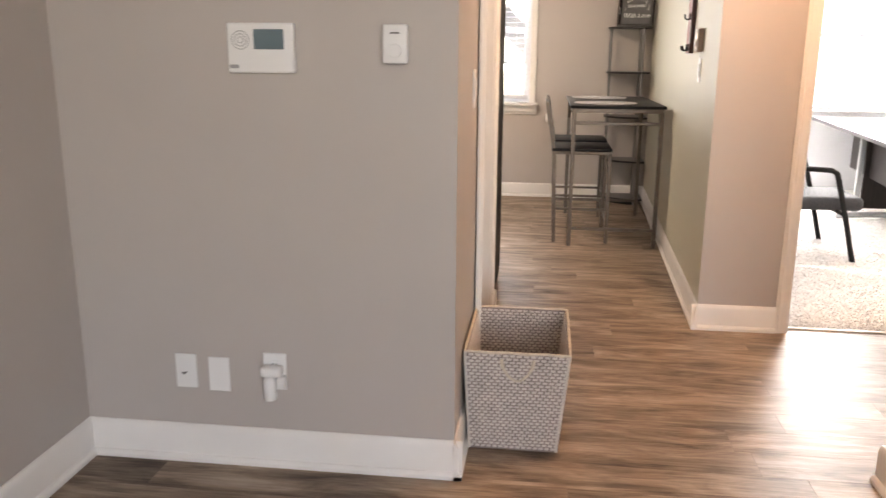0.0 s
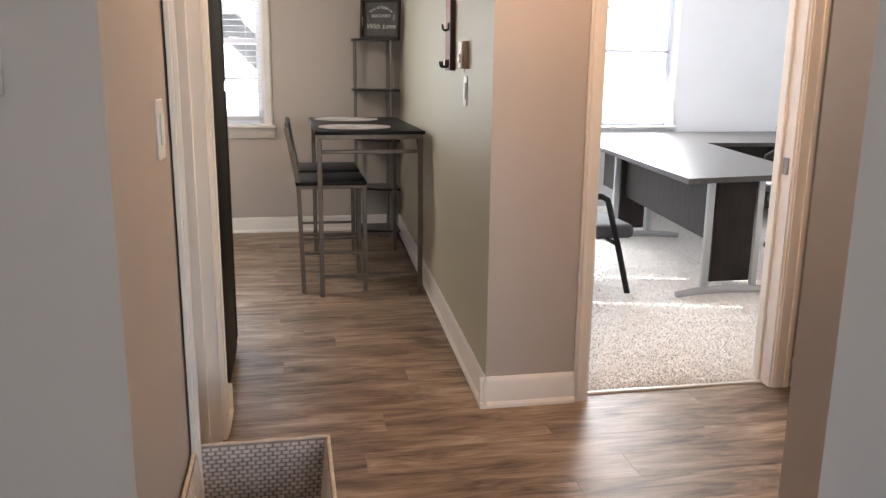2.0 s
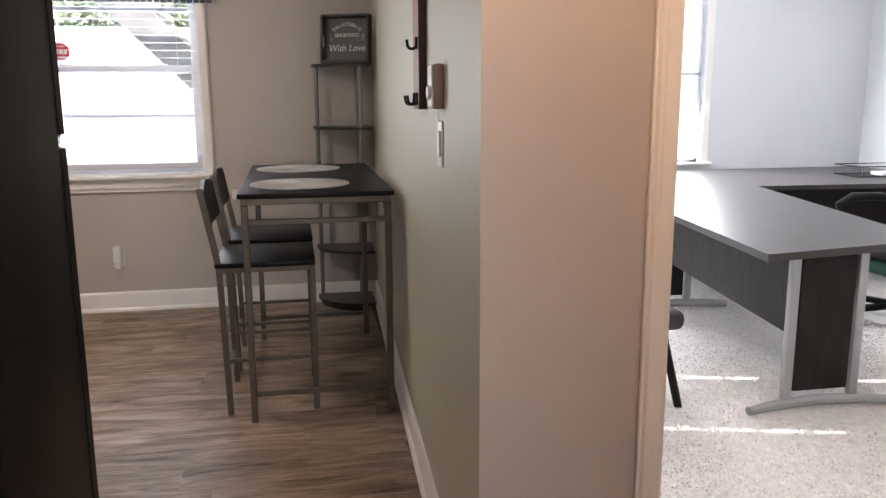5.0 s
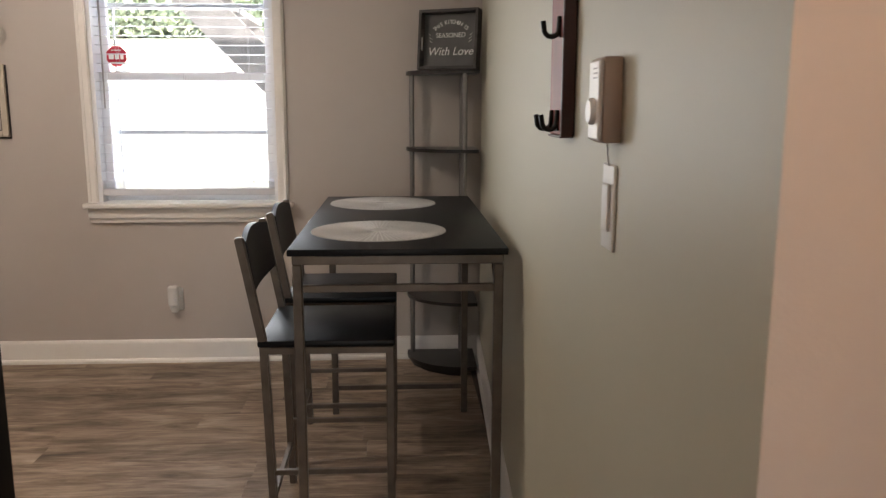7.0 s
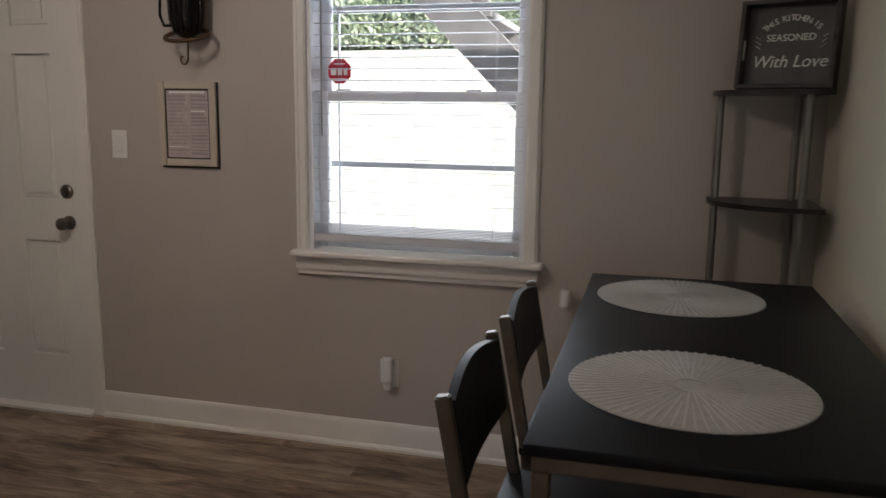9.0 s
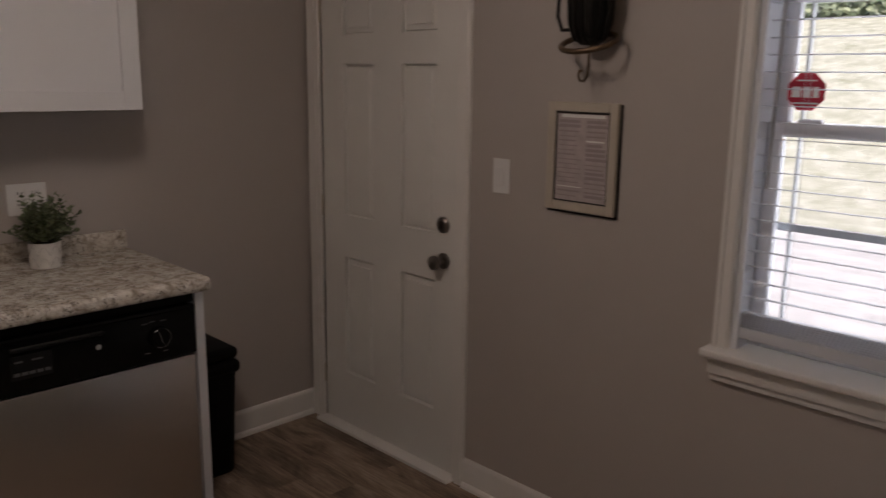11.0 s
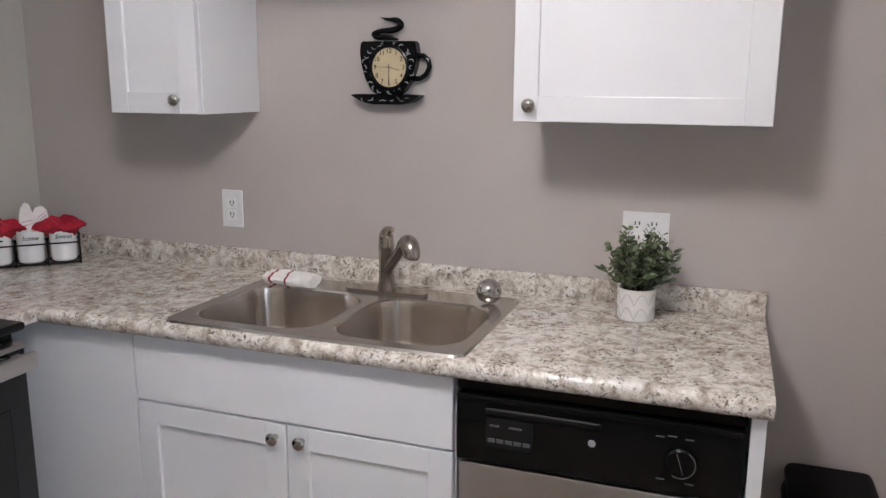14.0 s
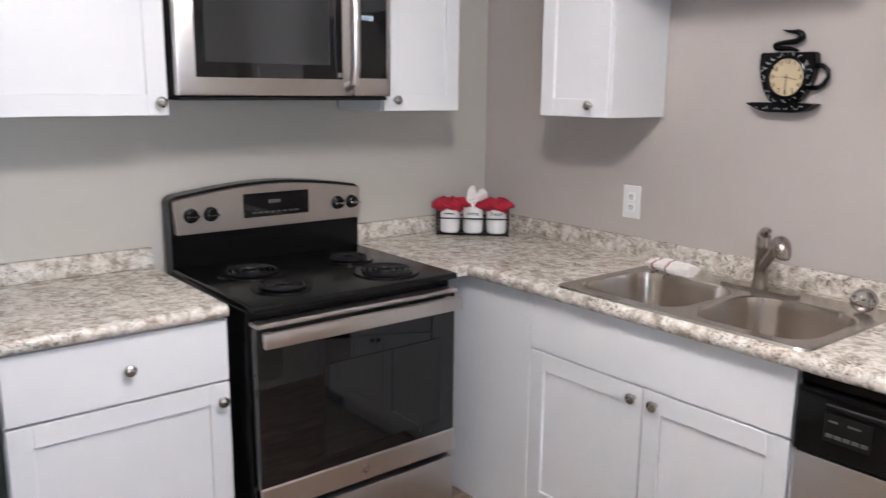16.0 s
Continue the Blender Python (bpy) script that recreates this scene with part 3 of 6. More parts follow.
for px0, px1 in PAN_X:
    for z0, z1 in PAN_Z:
        bm = bx(px0, px1, fy + 0.02, by, z0, z1)
        box(bm, px0 + 0.007, px1 - 0.007, fy + 0.013, fy + 0.022, z0 + 0.007, z1 - 0.007, 0.004, 1)
        r = bmesh.ops.create_cube(bm, size=1, matrix=Matrix.LocRotScale(((px0 + px1) / 2, fy + 0.012, (z0 + z1) / 2), None, (px1 - px0 - 0.045, 0.018, z1 - z0 - 0.045)))
        bmesh.ops.bevel(bm, geom=list({e for v in r["verts"] for e in v.link_edges}), offset=0.008, segments=2, affect="EDGES")
        part("panel", bm, DOORPAINT, door)
bm = lathe(bmesh.new(), [(0, 0), (0.031, 0), (0.031, 0.006), (0.014, 0.012), (0.012, 0.03), (0.02, 0.038), (0.028, 0.05), (0.026, 0.062), (0.012, 0.07), (0, 0.071)], (-2.133, fy, 0.875), (0, -1, 0), 24)
part("door_knob", bm, NICKEL, door, "dark nickel door knob")
bm = lathe(bmesh.new(), [(0, 0), (0.032, 0), (0.031, 0.008), (0.024, 0.014), (0, 0.015)], (-2.137, fy, 1.013), (0, -1, 0), 24)
box(bm, -2.141, -2.133, fy - 0.028, fy - 0.013, 0.995, 1.031, 0.002, 1)
part("deadbolt", bm, NICKEL, door, "dark nickel deadbolt turn")
for hz in (0.22, 1.0, 1.82):
    part("hinge", bx(x0 - 0.006, x0 + 0.004, fy - 0.012, fy, hz - 0.045, hz + 0.045, 0.002, 1), IVORY, door, "painted door hinge")

# kitchen window: frame, sashes, glass, stool, apron, casing
wx0, wx1, wz0, wz1 = WIN
win = thing("window_1", ((wx0 + wx1) / 2, NY, wz0), "white double-hung kitchen window with a storm pane", "window")
win["kind"] = "structure"
bm = bmesh.new()
casing_strip(bm, "x", wx0 + 0.004, wx0 - 0.046, wz0, wz1 + 0.05, NY, -1)
casing_strip(bm, "x", wx1 - 0.004, wx1 + 0.048, wz0, wz1 + 0.05, NY, -1)
box(bm, wx0 - 0.05, wx1 + 0.05, NY - 0.018, NY, wz1, wz1 + 0.06, 0.003, 1)
part("window_casing", bm, TRIM, win)
bm = bmesh.new()
box(bm, wx0 - 0.058, wx1 + 0.07, NY - 0.062, NY + 0.1, wz0 - 0.002, wz0 + 0.022, 0.007, 3)
box(bm, wx0 - 0.045, wx1 + 0.058, NY - 0.03, NY, wz0 - 0.055, wz0 - 0.002, 0.004, 2)
box(bm, wx0 - 0.042, wx1 + 0.055, NY - 0.018, NY, wz0 - 0.078, wz0 - 0.055, 0.004, 2)
part("window_sill", bm, TRIM, win)
bm = bmesh.new()
for a, b in ((wx0, wx0 + 0.022), (wx1 - 0.022, wx1)):
    box(bm, a, b, NY + 0.002, NY + 0.15, wz0 + 0.022, wz1)
box(bm, wx0, wx1, NY + 0.002, NY + 0.15, wz1 - 0.02, wz1)
part("window_frame", bm, VINYL, win)


def sash(name, z0, z1, y, low, high):
    bm = bmesh.new()
    for a, b in ((wx0 + 0.022, wx0 + 0.062), (wx1 - 0.062, wx1 - 0.022)):
        box(bm, a, b, y, y + 0.032, z0, z1, 0.004, 1)
    box(bm, wx0 + 0.062, wx1 - 0.062, y, y + 0.032, z0, z0 + low, 0.004, 1)
    box(bm, wx0 + 0.062, wx1 - 0.062, y, y + 0.032, z1 - high, z1, 0.004, 1)
    s = part(name, bm, VINYL, win)
    g = part("pane", bx(wx0 + 0.06, wx1 - 0.06, y + 0.013, y + 0.017, z0 + low - 0.002, z1 - high + 0.002), GLASS, s, "clear glass pane")
    g.visible_shadow = False
    return s


sash("lower_sash", wz0 + 0.024, 1.452, NY + 0.068, 0.05, 0.038)
sash("upper_sash", 1.418, wz1 - 0.02, NY + 0.102, 0.034, 0.04)
bm = bmesh.new()
for lx in (-0.86, -0.33):
    box(bm, lx - 0.03, lx + 0.03, NY + 0.064, NY + 0.09, 1.452, 1.462, 0.003, 1)
part("sash_lock", bm, VINYL, win)
bm = bmesh.new()
box(bm, wx0 + 0.03, wx1 - 0.03, NY + 0.138, NY + 0.15, 1.15, 1.172, 0.002, 1)
for a in (wx0 + 0.022, wx1 - 0.045):
    box(bm, a, a + 0.02, NY + 0.138, NY + 0.15, wz0 + 0.03, wz1 - 0.02)
box(bm, wx0 + 0.03, wx1 - 0.03, NY + 0.138, NY + 0.15, 1.76, 1.79, 0.002, 1)
box(bm, -0.912, -0.904, NY + 0.138, NY + 0.15, wz0 + 0.03, 1.15)
box(bm, -0.912, -0.904, NY + 0.138, NY + 0.15, 1.172, 1.76)
part("storm_frame", bm, ALU, win, "thin grey metal storm window bars")
bm = bmesh.new()
sx_, sz_, sr_ = -0.888, 1.532, 0.052
oct_pts = [(sx_ + sr_ * math.cos(radians(22.5 + 45 * i)), sz_ + sr_ * math.sin(radians(22.5 + 45 * i))) for i in range(8)]
plate(bm, oct_pts, "y", NY + 0.0975, NY + 0.0985)
st = solo("window_sticker", bm, [SIGNRED], (sx_, NY + 0.098, sz_ - sr_), "red octagonal alarm sticker with white bars on glass", "sticker")
for a, b, z0, z1 in ((-0.037, -0.014, -0.015, 0.013), (-0.008, 0.012, -0.015, 0.013), (0.018, 0.033, -0.015, 0.013), (-0.034, 0.034, -0.032, -0.028), (-0.025, 0.025, 0.027, 0.031)):
    part("printed_bar", bx(sx_ + a, sx_ + b, NY + 0.096, NY + 0.0972, sz_ + z0, sz_ + z1), WHITEPRINT, st, "white printed bar")

# venetian blind
blind = thing("venetian_blind", (-0.5475, NY + 0.03, wz1 - 0.06), "white one-inch venetian blind with open slats", "blind")
part("headrail", bx(wx0 + 0.01, wx1 - 0.01, NY + 0.002, NY + 0.06, wz1 - 0.06, wz1 - 0.005, 0.003, 1), SLAT, blind)
slat_me = None
zs = wz1 - 0.09
while zs > 0.945:
    if slat_me is None:
        bm = bmesh.new()
        rows = [(-0.0128, -0.0007), (-0.005, 0.0007), (0.005, 0.0007), (0.0128, -0.0007)]
        top = [[bm.verts.new((sx * 0.425, dy, dz + 0.0005)) for dy, dz in rows] for sx in (-1, 1)]
        bot = [[bm.verts.new((sx * 0.425, dy, dz - 0.0005)) for dy, dz in rows] for sx in (-1, 1)]
        for i in range(3):
            bm.faces.new((top[0][i], top[1][i], top[1][i + 1], top[0][i + 1]))
            bm.faces.new((bot[0][i + 1], bot[1][i + 1], bot[1][i], bot[0][i]))
        bm.faces.new((top[0][0], bot[0][0], bot[1][0], top[1][0]))
        bm.faces.new((top[1][3], bot[1][3], bot[0][3], top[0][3]))
        bmesh.ops.recalc_face_normals(bm, faces=bm.faces[:])
        slat_me = mesh_from("slat", bm, SLAT)
    s = new("slat", slat_me)
    s.parent = blind
    s.location = Vector((-0.5475, NY + 0.031, zs)) - blind.location
    s.rotation_euler = (radians(-4), 0, 0)
    zs -= 0.0435
part("bottom_rail", bx(wx0 + 0.012, wx1 - 0.012, NY + 0.01, NY + 0.052, 0.854, 0.887, 0.004, 2), SLAT, blind)
for i in range(7):
    s = new("slat", slat_me)
    s.parent = blind
    s.location = Vector((-0.5475, NY + 0.031, 0.8915 + i * 0.006)) - blind.location
for lx in (-0.86, -0.5475, -0.235):
    for dy in (0.0135, 0.0485):
        part("ladder_cord", tube(bmesh.new(), [(lx, NY + dy, 0.89), (lx, NY + dy, wz1 - 0.05)], 0.0008, 5), SLAT, blind)
part("tilt_wand", tube(bmesh.new(), [(-0.925, NY - 0.002, 1.28), (-0.923, NY + 0.0, wz1 - 0.05)], 0.004, 8), GREYPRINT, blind, "thin grey tilt wand")
bm = bmesh.new()
for i in range(28):
    a = wx0 - 0.03 + i * 0.036
    box(bm, a, a + 0.03, NY - 0.035 - 0.01 * (i % 2), NY - 0.026 - 0.01 * (i % 2), 1.80, 2.08, 0.006, 2)
val = solo("valance", bm, [material("blue-grey valance cloth", (0.10, 0.12, 0.16), 0.9, var=0.3, scale=20)], (-0.54, NY - 0.03, 1.80), "dark blue-grey gathered cloth valance over the window", "curtain")

# office windows
bm = bmesh.new()
ox0, ox1, oz0, oz1 = OWIN
for a, b in ((ox0 - 0.06, ox0), (ox1, ox1 + 0.06)):
    box(bm, a, b, OY - 0.016, OY, oz0 - 0.02, oz1 + 0.06, 0.003, 1)
box(bm, ox0, ox1, OY - 0.016, OY, oz1, oz1 + 0.06, 0.003, 1)
box(bm, ox0 - 0.08, ox1 + 0.08, OY - 0.05, OY + 0.1, oz0 - 0.02, oz0, 0.004, 2)
ow = structure("window_2", bm, TRIM, "bright office window in white trim with a drawn shade", "window")
bm = bmesh.new()
for a, b, c, d in ((ox0, ox0 + 0.022, oz0, oz1), (ox1 - 0.022, ox1, oz0, oz1), (ox0, ox1, oz0, oz0 + 0.022), (ox0, ox1, oz1 - 0.022, oz1), (ox0, ox1, 1.41, 1.435)):
    box(bm, a, b, OY + 0.05, OY + 0.08, c, d)
part("window_frame", bm, VINYL, ow)
g = part("pane", bx(ox0 + 0.04, ox1 - 0.04, OY + 0.062, OY + 0.066, oz0 + 0.04, oz1 - 0.04), GLASS, ow)
g.visible_shadow = False
bm = bmesh.new()
z = oz0 + 0.03
while z < oz1 - 0.06:
    box(bm, ox0 + 0.02, ox1 - 0.02, OY + 0.012, OY + 0.03, z, z + 0.003)
    z += 0.026
structure("trim_office_blind", bm, SLAT, "thin white open mini blind slats in the office window", "blind")
# side window out of view: gaps beside its blind lay sun stripes on the carpet
bm = bmesh.new()
z = 0.93
while z < 2.08:
    box(bm, 4.955, 4.975, 4.542, 5.122, z, z + 0.04)
    z += 0.04
structure("trim_office_side_blind", bm, SLAT, "closed white slat blind narrower than its window", "blind")
# slat ends and rails added to bound those gaps and break the stripes
bm = bmesh.new()
z = 0.93
while z < 2.08:
    for a, b in ((4.518, 4.542), (5.122, 5.155)):
        box(bm, 4.958, 4.972, a, b, z, z + 0.012)
    z += 0.11
box(bm, 4.945, 4.985, 4.441, 4.519, 0.9, 2.1)
box(bm, 4.985, 5.02, 4.519, 5.157, 1.45, 1.53)
structure("trim_office_side_blind_ends", bm, SLAT, "unseen slat ends and rails that cut the sun into stripes", "blind")


# ---- kitchen: cabinets and counters ----
class Side:
    """Places boxes on a run of cabinets: 'W' faces +x, 'S' faces +y; u runs along the run and d out of the wall."""

    def __init__(self, run):
        self.run = run

    def box(self, bm, u0, u1, d0, d1, z0, z1, bev=0.0, seg=2):
        a, b = min(d0, d1), max(d0, d1)
        lo, hi = min(u0, u1), max(u0, u1)
        return box(bm, a, b, lo, hi, z0, z1, bev, seg) if self.run == "W" else box(bm, lo, hi, a, b, z0, z1, bev, seg)

    def p(self, u, d, z):
        return Vector((d, u, z)) if self.run == "W" else Vector((u, d, z))

    def out(self):
        return (1, 0, 0) if self.run == "W" else (0, 1, 0)


def shaker(s, u0, u1, d, z0, z1, parent, rail=0.062, t=0.02):
    """A shaker door whose back lies at d: a recessed panel with two stiles and two rails."""
    lo, hi = min(u0, u1), max(u0, u1)
    bm = bmesh.new()
    s.box(bm, lo + rail - 0.002, hi - rail + 0.002, d, d + t - 0.009, z0 + rail - 0.002, z1 - rail + 0.002)
    door_ = part("door", bm, CAB, parent)
    for nm, a, b, c, e in (("stile", lo, lo + rail, z0, z1), ("stile", hi - rail, hi, z0, z1), ("rail", lo + rail, hi - rail, z0, z0 + rail), ("rail", lo + rail, hi - rail, z1 - rail, z1)):
        bm = bmesh.new()
        s.box(bm, a, b, d, d + t, c, e, 0.0015, 1)
        part(nm, bm, CAB, door_)
    return door_


def knob(s, u, d, z, parent):
    bm = lathe(bmesh.new(), [(0, 0), (0.008, 0), (0.006, 0.008), (0.0065, 0.012), (0.0145, 0.0155), (0.0172, 0.02), (0.0165, 0.0245), (0.0125, 0.0285), (0.006, 0.0305), (0, 0.031)], s.p(u, d, z), s.out(), 18)
    return part("knob", bm, KNOBMETAL, parent, "round brushed nickel knob")


W, S = Side("W"), Side("S")

# wall cabinets
def wall_cabinet(s, u0, u1, back, front, z0, z1, knob_u, label):
    c = thing("wall_cabinet", s.p((u0 + u1) / 2, back, z0), label, "cabinet", "wall cabinets")
    bm = bmesh.new()
    s.box(bm, u0, u1, back, front - 0.021, z0, z1, 0.001, 1)
    part("body", bm, CAB, c)
    d = shaker(s, u0 + 0.002, u1 - 0.002, front - 0.02, z0 + 0.001, z1 - 0.002, c)
    knob(s, knob_u, front, z0 + 0.04, d)
    return c


wall_cabinet(W, 6.153, 6.757, WX + 0.002, -2.668, 1.436, 2.2, 6.198, "white shaker wall cabinet beside the back door")
wall_cabinet(W, 4.918, 5.232, WX + 0.002, -2.662, 1.436, 2.2, 5.16, "narrow white shaker wall cabinet near the corner")
wall_cabinet(S, -2.549, -2.195, SY + 0.002, 4.59, 1.446, 2.2, -2.245, "narrow white shaker wall cabinet beside the microwave")
wall_cabinet(S, -1.412, -0.815, SY + 0.002, 4.59, 1.44, 2.2, -1.385, "white shaker wall cabinet over the counter")
wall_cabinet(S, -2.19, -1.416, SY + 0.002, 4.58, 1.95, 2.2, -1.8, "short white wall cabinet above the microwave")

# out of view; added and sized for the shadow band on the wall
wall_cabinet(W, 5.236, 5.93, WX + 0.002, -2.664, 1.87, 2.2, 5.58, "unseen short white cabinet that shades the wall above the sink")

# base cabinets
sink_base = thing("sink_cabinet", (-2.68, 5.65, 0), "white sink base cabinet with two shaker doors", "cabinet")
bm = bx(WX + 0.002, -2.401, 4.92, 6.108, 0.1, 0.70)
box(bm, -2.402, -2.4, 4.92, 6.108, 0.70, 0.872)
box(bm, WX + 0.002, -2.46, 4.92, 6.108, 0.0, 0.1)
part("body", bm, CAB, sink_base)
part("filler_panel", bx(-2.4, -2.38, 4.75, 5.184, 0.0, 0.872, 0.001, 1), CAB, sink_base)
part("drawer_front", bx(-2.4, -2.378, 5.19, 6.104, 0.677, 0.868, 0.002, 1), CAB, sink_base)
for u0, u1, ku in ((5.19, 5.653, 5.624), (5.658, 6.104, 5.701)):
    d = shaker(W, u0, u1, -2.398, 0.11, 0.671, sink_base)
    knob(W, ku, -2.378, 0.635, d)
corner = thing("corner_cabinet", (-2.6, 4.6, 0), "white blind corner base cabinet", "cabinet")
part("body", bx(WX + 0.002, -2.402, SY + 0.002, 4.915, 0.0, 0.874), CAB, corner)
endp = solo("end_panel", bx(WX + 0.002, -2.372, 6.752, 6.782, 0.0, 0.874, 0.001, 1), [CAB], (-2.68, 6.767, 0), "white end panel beside the dishwasher", "panel")
base4 = thing("base_cabinet", (-1.15, 4.57, 0), "white base cabinet with one drawer and one door", "cabinet")
bm = bx(-1.443, -0.845, SY + 0.002, 4.856, 0.1, 0.874)
box(bm, -1.443, -0.845, SY + 0.002, 4.80, 0.0, 0.1)
part("body", bm, CAB, base4)
d = part("drawer_front", bx(-1.441, -0.847, 4.857, 4.878, 0.682, 0.868, 0.002, 1), CAB, base4)
knob(S, -1.155, 4.878, 0.775, d)
d = shaker(S, -1.441, -0.847, 4.857, 0.11, 0.675, base4)
knob(S, -1.412, 4.878, 0.623, d)

# worktops with a rounded front edge
def counter_profile(front, back, r=0.017, low=0.876):
    pts = [(back, low), (back, 0.914)]
    mid, half = (0.914 + low) / 2, (0.914 - low) / 2
    sgn = 1 if front > back else -1
    for i in range(9):
        a = radians(90 - i * 22.5)
        pts.append((front - sgn * r + sgn * r * math.cos(a), mid + half * math.sin(a)))
    return pts


SX0, SX1, SY0, SY1 = -2.895, -2.36, 5.308, 6.13    # sink outline
top = thing("worktop", (-2.66, 5.7, 0.876), "speckled beige stone-look laminate worktop with backsplash", "worktop")


def run_profile(bm, prof, axis, a, b):
    """Sweep an outline of (d, z) from a to b along x or y."""
    e = [[bm.verts.new((d, u, z) if axis == "y" else (u, d, z)) for d, z in prof] for u in (a, b)]
    k = len(prof)
    fs = [bm.faces.new((e[0][i], e[0][(i + 1) % k], e[1][(i + 1) % k], e[1][i])) for i in range(k)]
    fs += [bm.faces.new(e[0]), bm.faces.new(e[1][::-1])]
    bmesh.ops.recalc_face_normals(bm, faces=fs)


bm = bmesh.new()
run_profile(bm, counter_profile(-2.337, -2.405, low=0.870), "y", 4.90, 6.792)
part("front_edge", bm, STONE, top)
outline = [(WX + 0.002, SY + 0.002), (-2.232, SY + 0.002), (-2.232, 4.90), (-2.405, 4.90), (-2.405, SY0 + 0.02), (SX0 + 0.02, SY0 + 0.02), (SX0 + 0.02, SY1 - 0.02), (-2.405, SY1 - 0.02), (-2.405, 6.792), (WX + 0.002, 6.792)]
part("slab", prism(bmesh.new(), outline, 0.876, 0.914), STONE, top)
bm = bx(WX + 0.002, -2.957, SY + 0.02, 6.792, 0.914, 0.984, 0.005, 2)
part("backsplash", bm, STONE, top)
part("backsplash", bx(-2.956, -2.232, SY + 0.002, SY + 0.024, 0.914, 0.984, 0.005, 2), STONE, top)
# pale seam line: caulk, with the thin glint along it modelled in
part("caulk_highlight", tube(bmesh.new(), [(-2.9565, SY + 0.026, 0.9145), (-2.9565, 6.79, 0.9145)], 0.0015, 6), IVORY, top, "thin pale caulk line with its highlight")
top2 = thing("worktop", (-1.13, 4.6, 0.876), "speckled beige laminate worktop beside the stove", "worktop")
bm = bmesh.new()
run_profile(bm, counter_profile(4.903, SY + 0.002), "x", -1.437, -0.84)
part("slab", bm, STONE, top2)
part("backsplash", bx(-1.437, -0.84, SY + 0.002, SY + 0.024, 0.914, 0.984, 0.005, 2), STONE, top2)

# ---- sink ----
sink = thing("kitchen_sink", (-2.63, 5.74, 0.914), "stainless steel double bowl drop-in kitchen sink", "sink")


def rounded(x0, x1, y0, y1, r, n=7):
    pts = []
    for cx, cy, a0 in ((x1 - r, y1 - r, 0), (x0 + r, y1 - r, 90), (x0 + r, y0 + r, 180), (x1 - r, y0 + r, 270)):
        for i in range(n + 1):
            a = radians(a0 + 90 * i / n)
            pts.append((cx + r * math.cos(a), cy + r * math.sin(a)))
    return pts


def bowl(bm, x0, x1, y0, y1, zt, zb):
    rings = []
    for inset, z, r in ((-0.004, zt, 0.095), (0.002, zt - 0.004, 0.093), (0.006, zt - 0.03, 0.091), (0.012, zb + 0.06, 0.088), (0.018, zb + 0.04, 0.084), (0.03, zb + 0.02, 0.078), (0.048, zb + 0.006, 0.066), (0.07, zb, 0.05)):
        rings.append([bm.verts.new((x, y, z)) for x, y in rounded(x0 + inset, x1 - inset, y0 + inset, y1 - inset, r)])
    k = len(rings[0])
    for p, q in zip(rings, rings[1:]):
        for i in range(k):
            bm.faces.new((p[i], p[(i + 1) % k], q[(i + 1) % k], q[i]))
    bm.faces.new(rings[-1])
    return rings[0]


B1, B2 = (-2.775, -2.402, 5.34, 5.716), (-2.775, -2.402, 5.752, 6.098)
for b in (B1, B2):
    bm = bmesh.new()
    bowl(bm, *b, 0.921, 0.745)
    bmesh.ops.recalc_face_normals(bm, faces=bm.faces[:])
    for f in bm.faces:
        f.normal_flip()
    bo = part("bowl", bm, SINKSTEEL, sink)
    part("drain", lathe(bmesh.new(), [(0, 0.001), (0.02, 0.001), (0.03, 0.004), (0.042, 0.005), (0.045, 0.001)], ((b[0] + b[1]) / 2, (b[2] + b[3]) / 2, 0.745), (0, 0, 1), 20), CHROME, bo)
bm = bmesh.new()
outer = [bm.verts.new((x, y, 0.921)) for x, y in rounded(SX0, SX1, SY0, SY1, 0.03)]
low = [bm.verts.new((x, y, 0.9145)) for x, y in rounded(SX0 - 0.004, SX1 + 0.004, SY0 - 0.004, SY1 + 0.004, 0.033)]
holes = [[bm.verts.new((x, y, 0.921)) for x, y in rounded(b[0] - 0.004, b[1] + 0.004, b[2] - 0.004, b[3] + 0.004, 0.095)] for b in (B1, B2)]
es = []
for ring in [outer] + holes:
    for i in range(len(ring)):
        es.append(bm.edges.new((ring[i], ring[(i + 1) % len(ring)])))
bmesh.ops.triangle_fill(bm, edges=es, use_beauty=True)
for i in range(len(outer)):
    j = (i + 1) % len(outer)
    bm.faces.new((outer[i], outer[j], low[j], low[i]))
bmesh.ops.recalc_face_normals(bm, faces=bm.faces[:])
if sum(f.normal.z for f in bm.faces) < 0:
    for f in bm.faces:
        f.normal_flip()
part("rim", bm, RIMSTEEL, sink)

def eased(pts, k=4):
    """A smooth line through the given points."""
    q = [Vector(p) for p in pts]
    q = [q[0] * 2 - q[1]] + q + [q[-1] * 2 - q[-2]]
    res = []
    for a, b, c, d in zip(q, q[1:], q[2:], q[3:]):
        for i in range(k):
            t = i / k
            res.append(((b * 2) + (c - a) * t + (a * 2 - b * 5 + c * 4 - d) * t * t + (b * 3 - a - c * 3 + d) * t ** 3) * 0.5)
    return res + [q[-2]]


def eased_radii(r, k=4):
    res = []
    for a, b in zip(r, r[1:]):
        res += [a + (b - a) * (3 * (i / k) ** 2 - 2 * (i / k) ** 3) for i in range(k)]
    return res + [r[-1]]


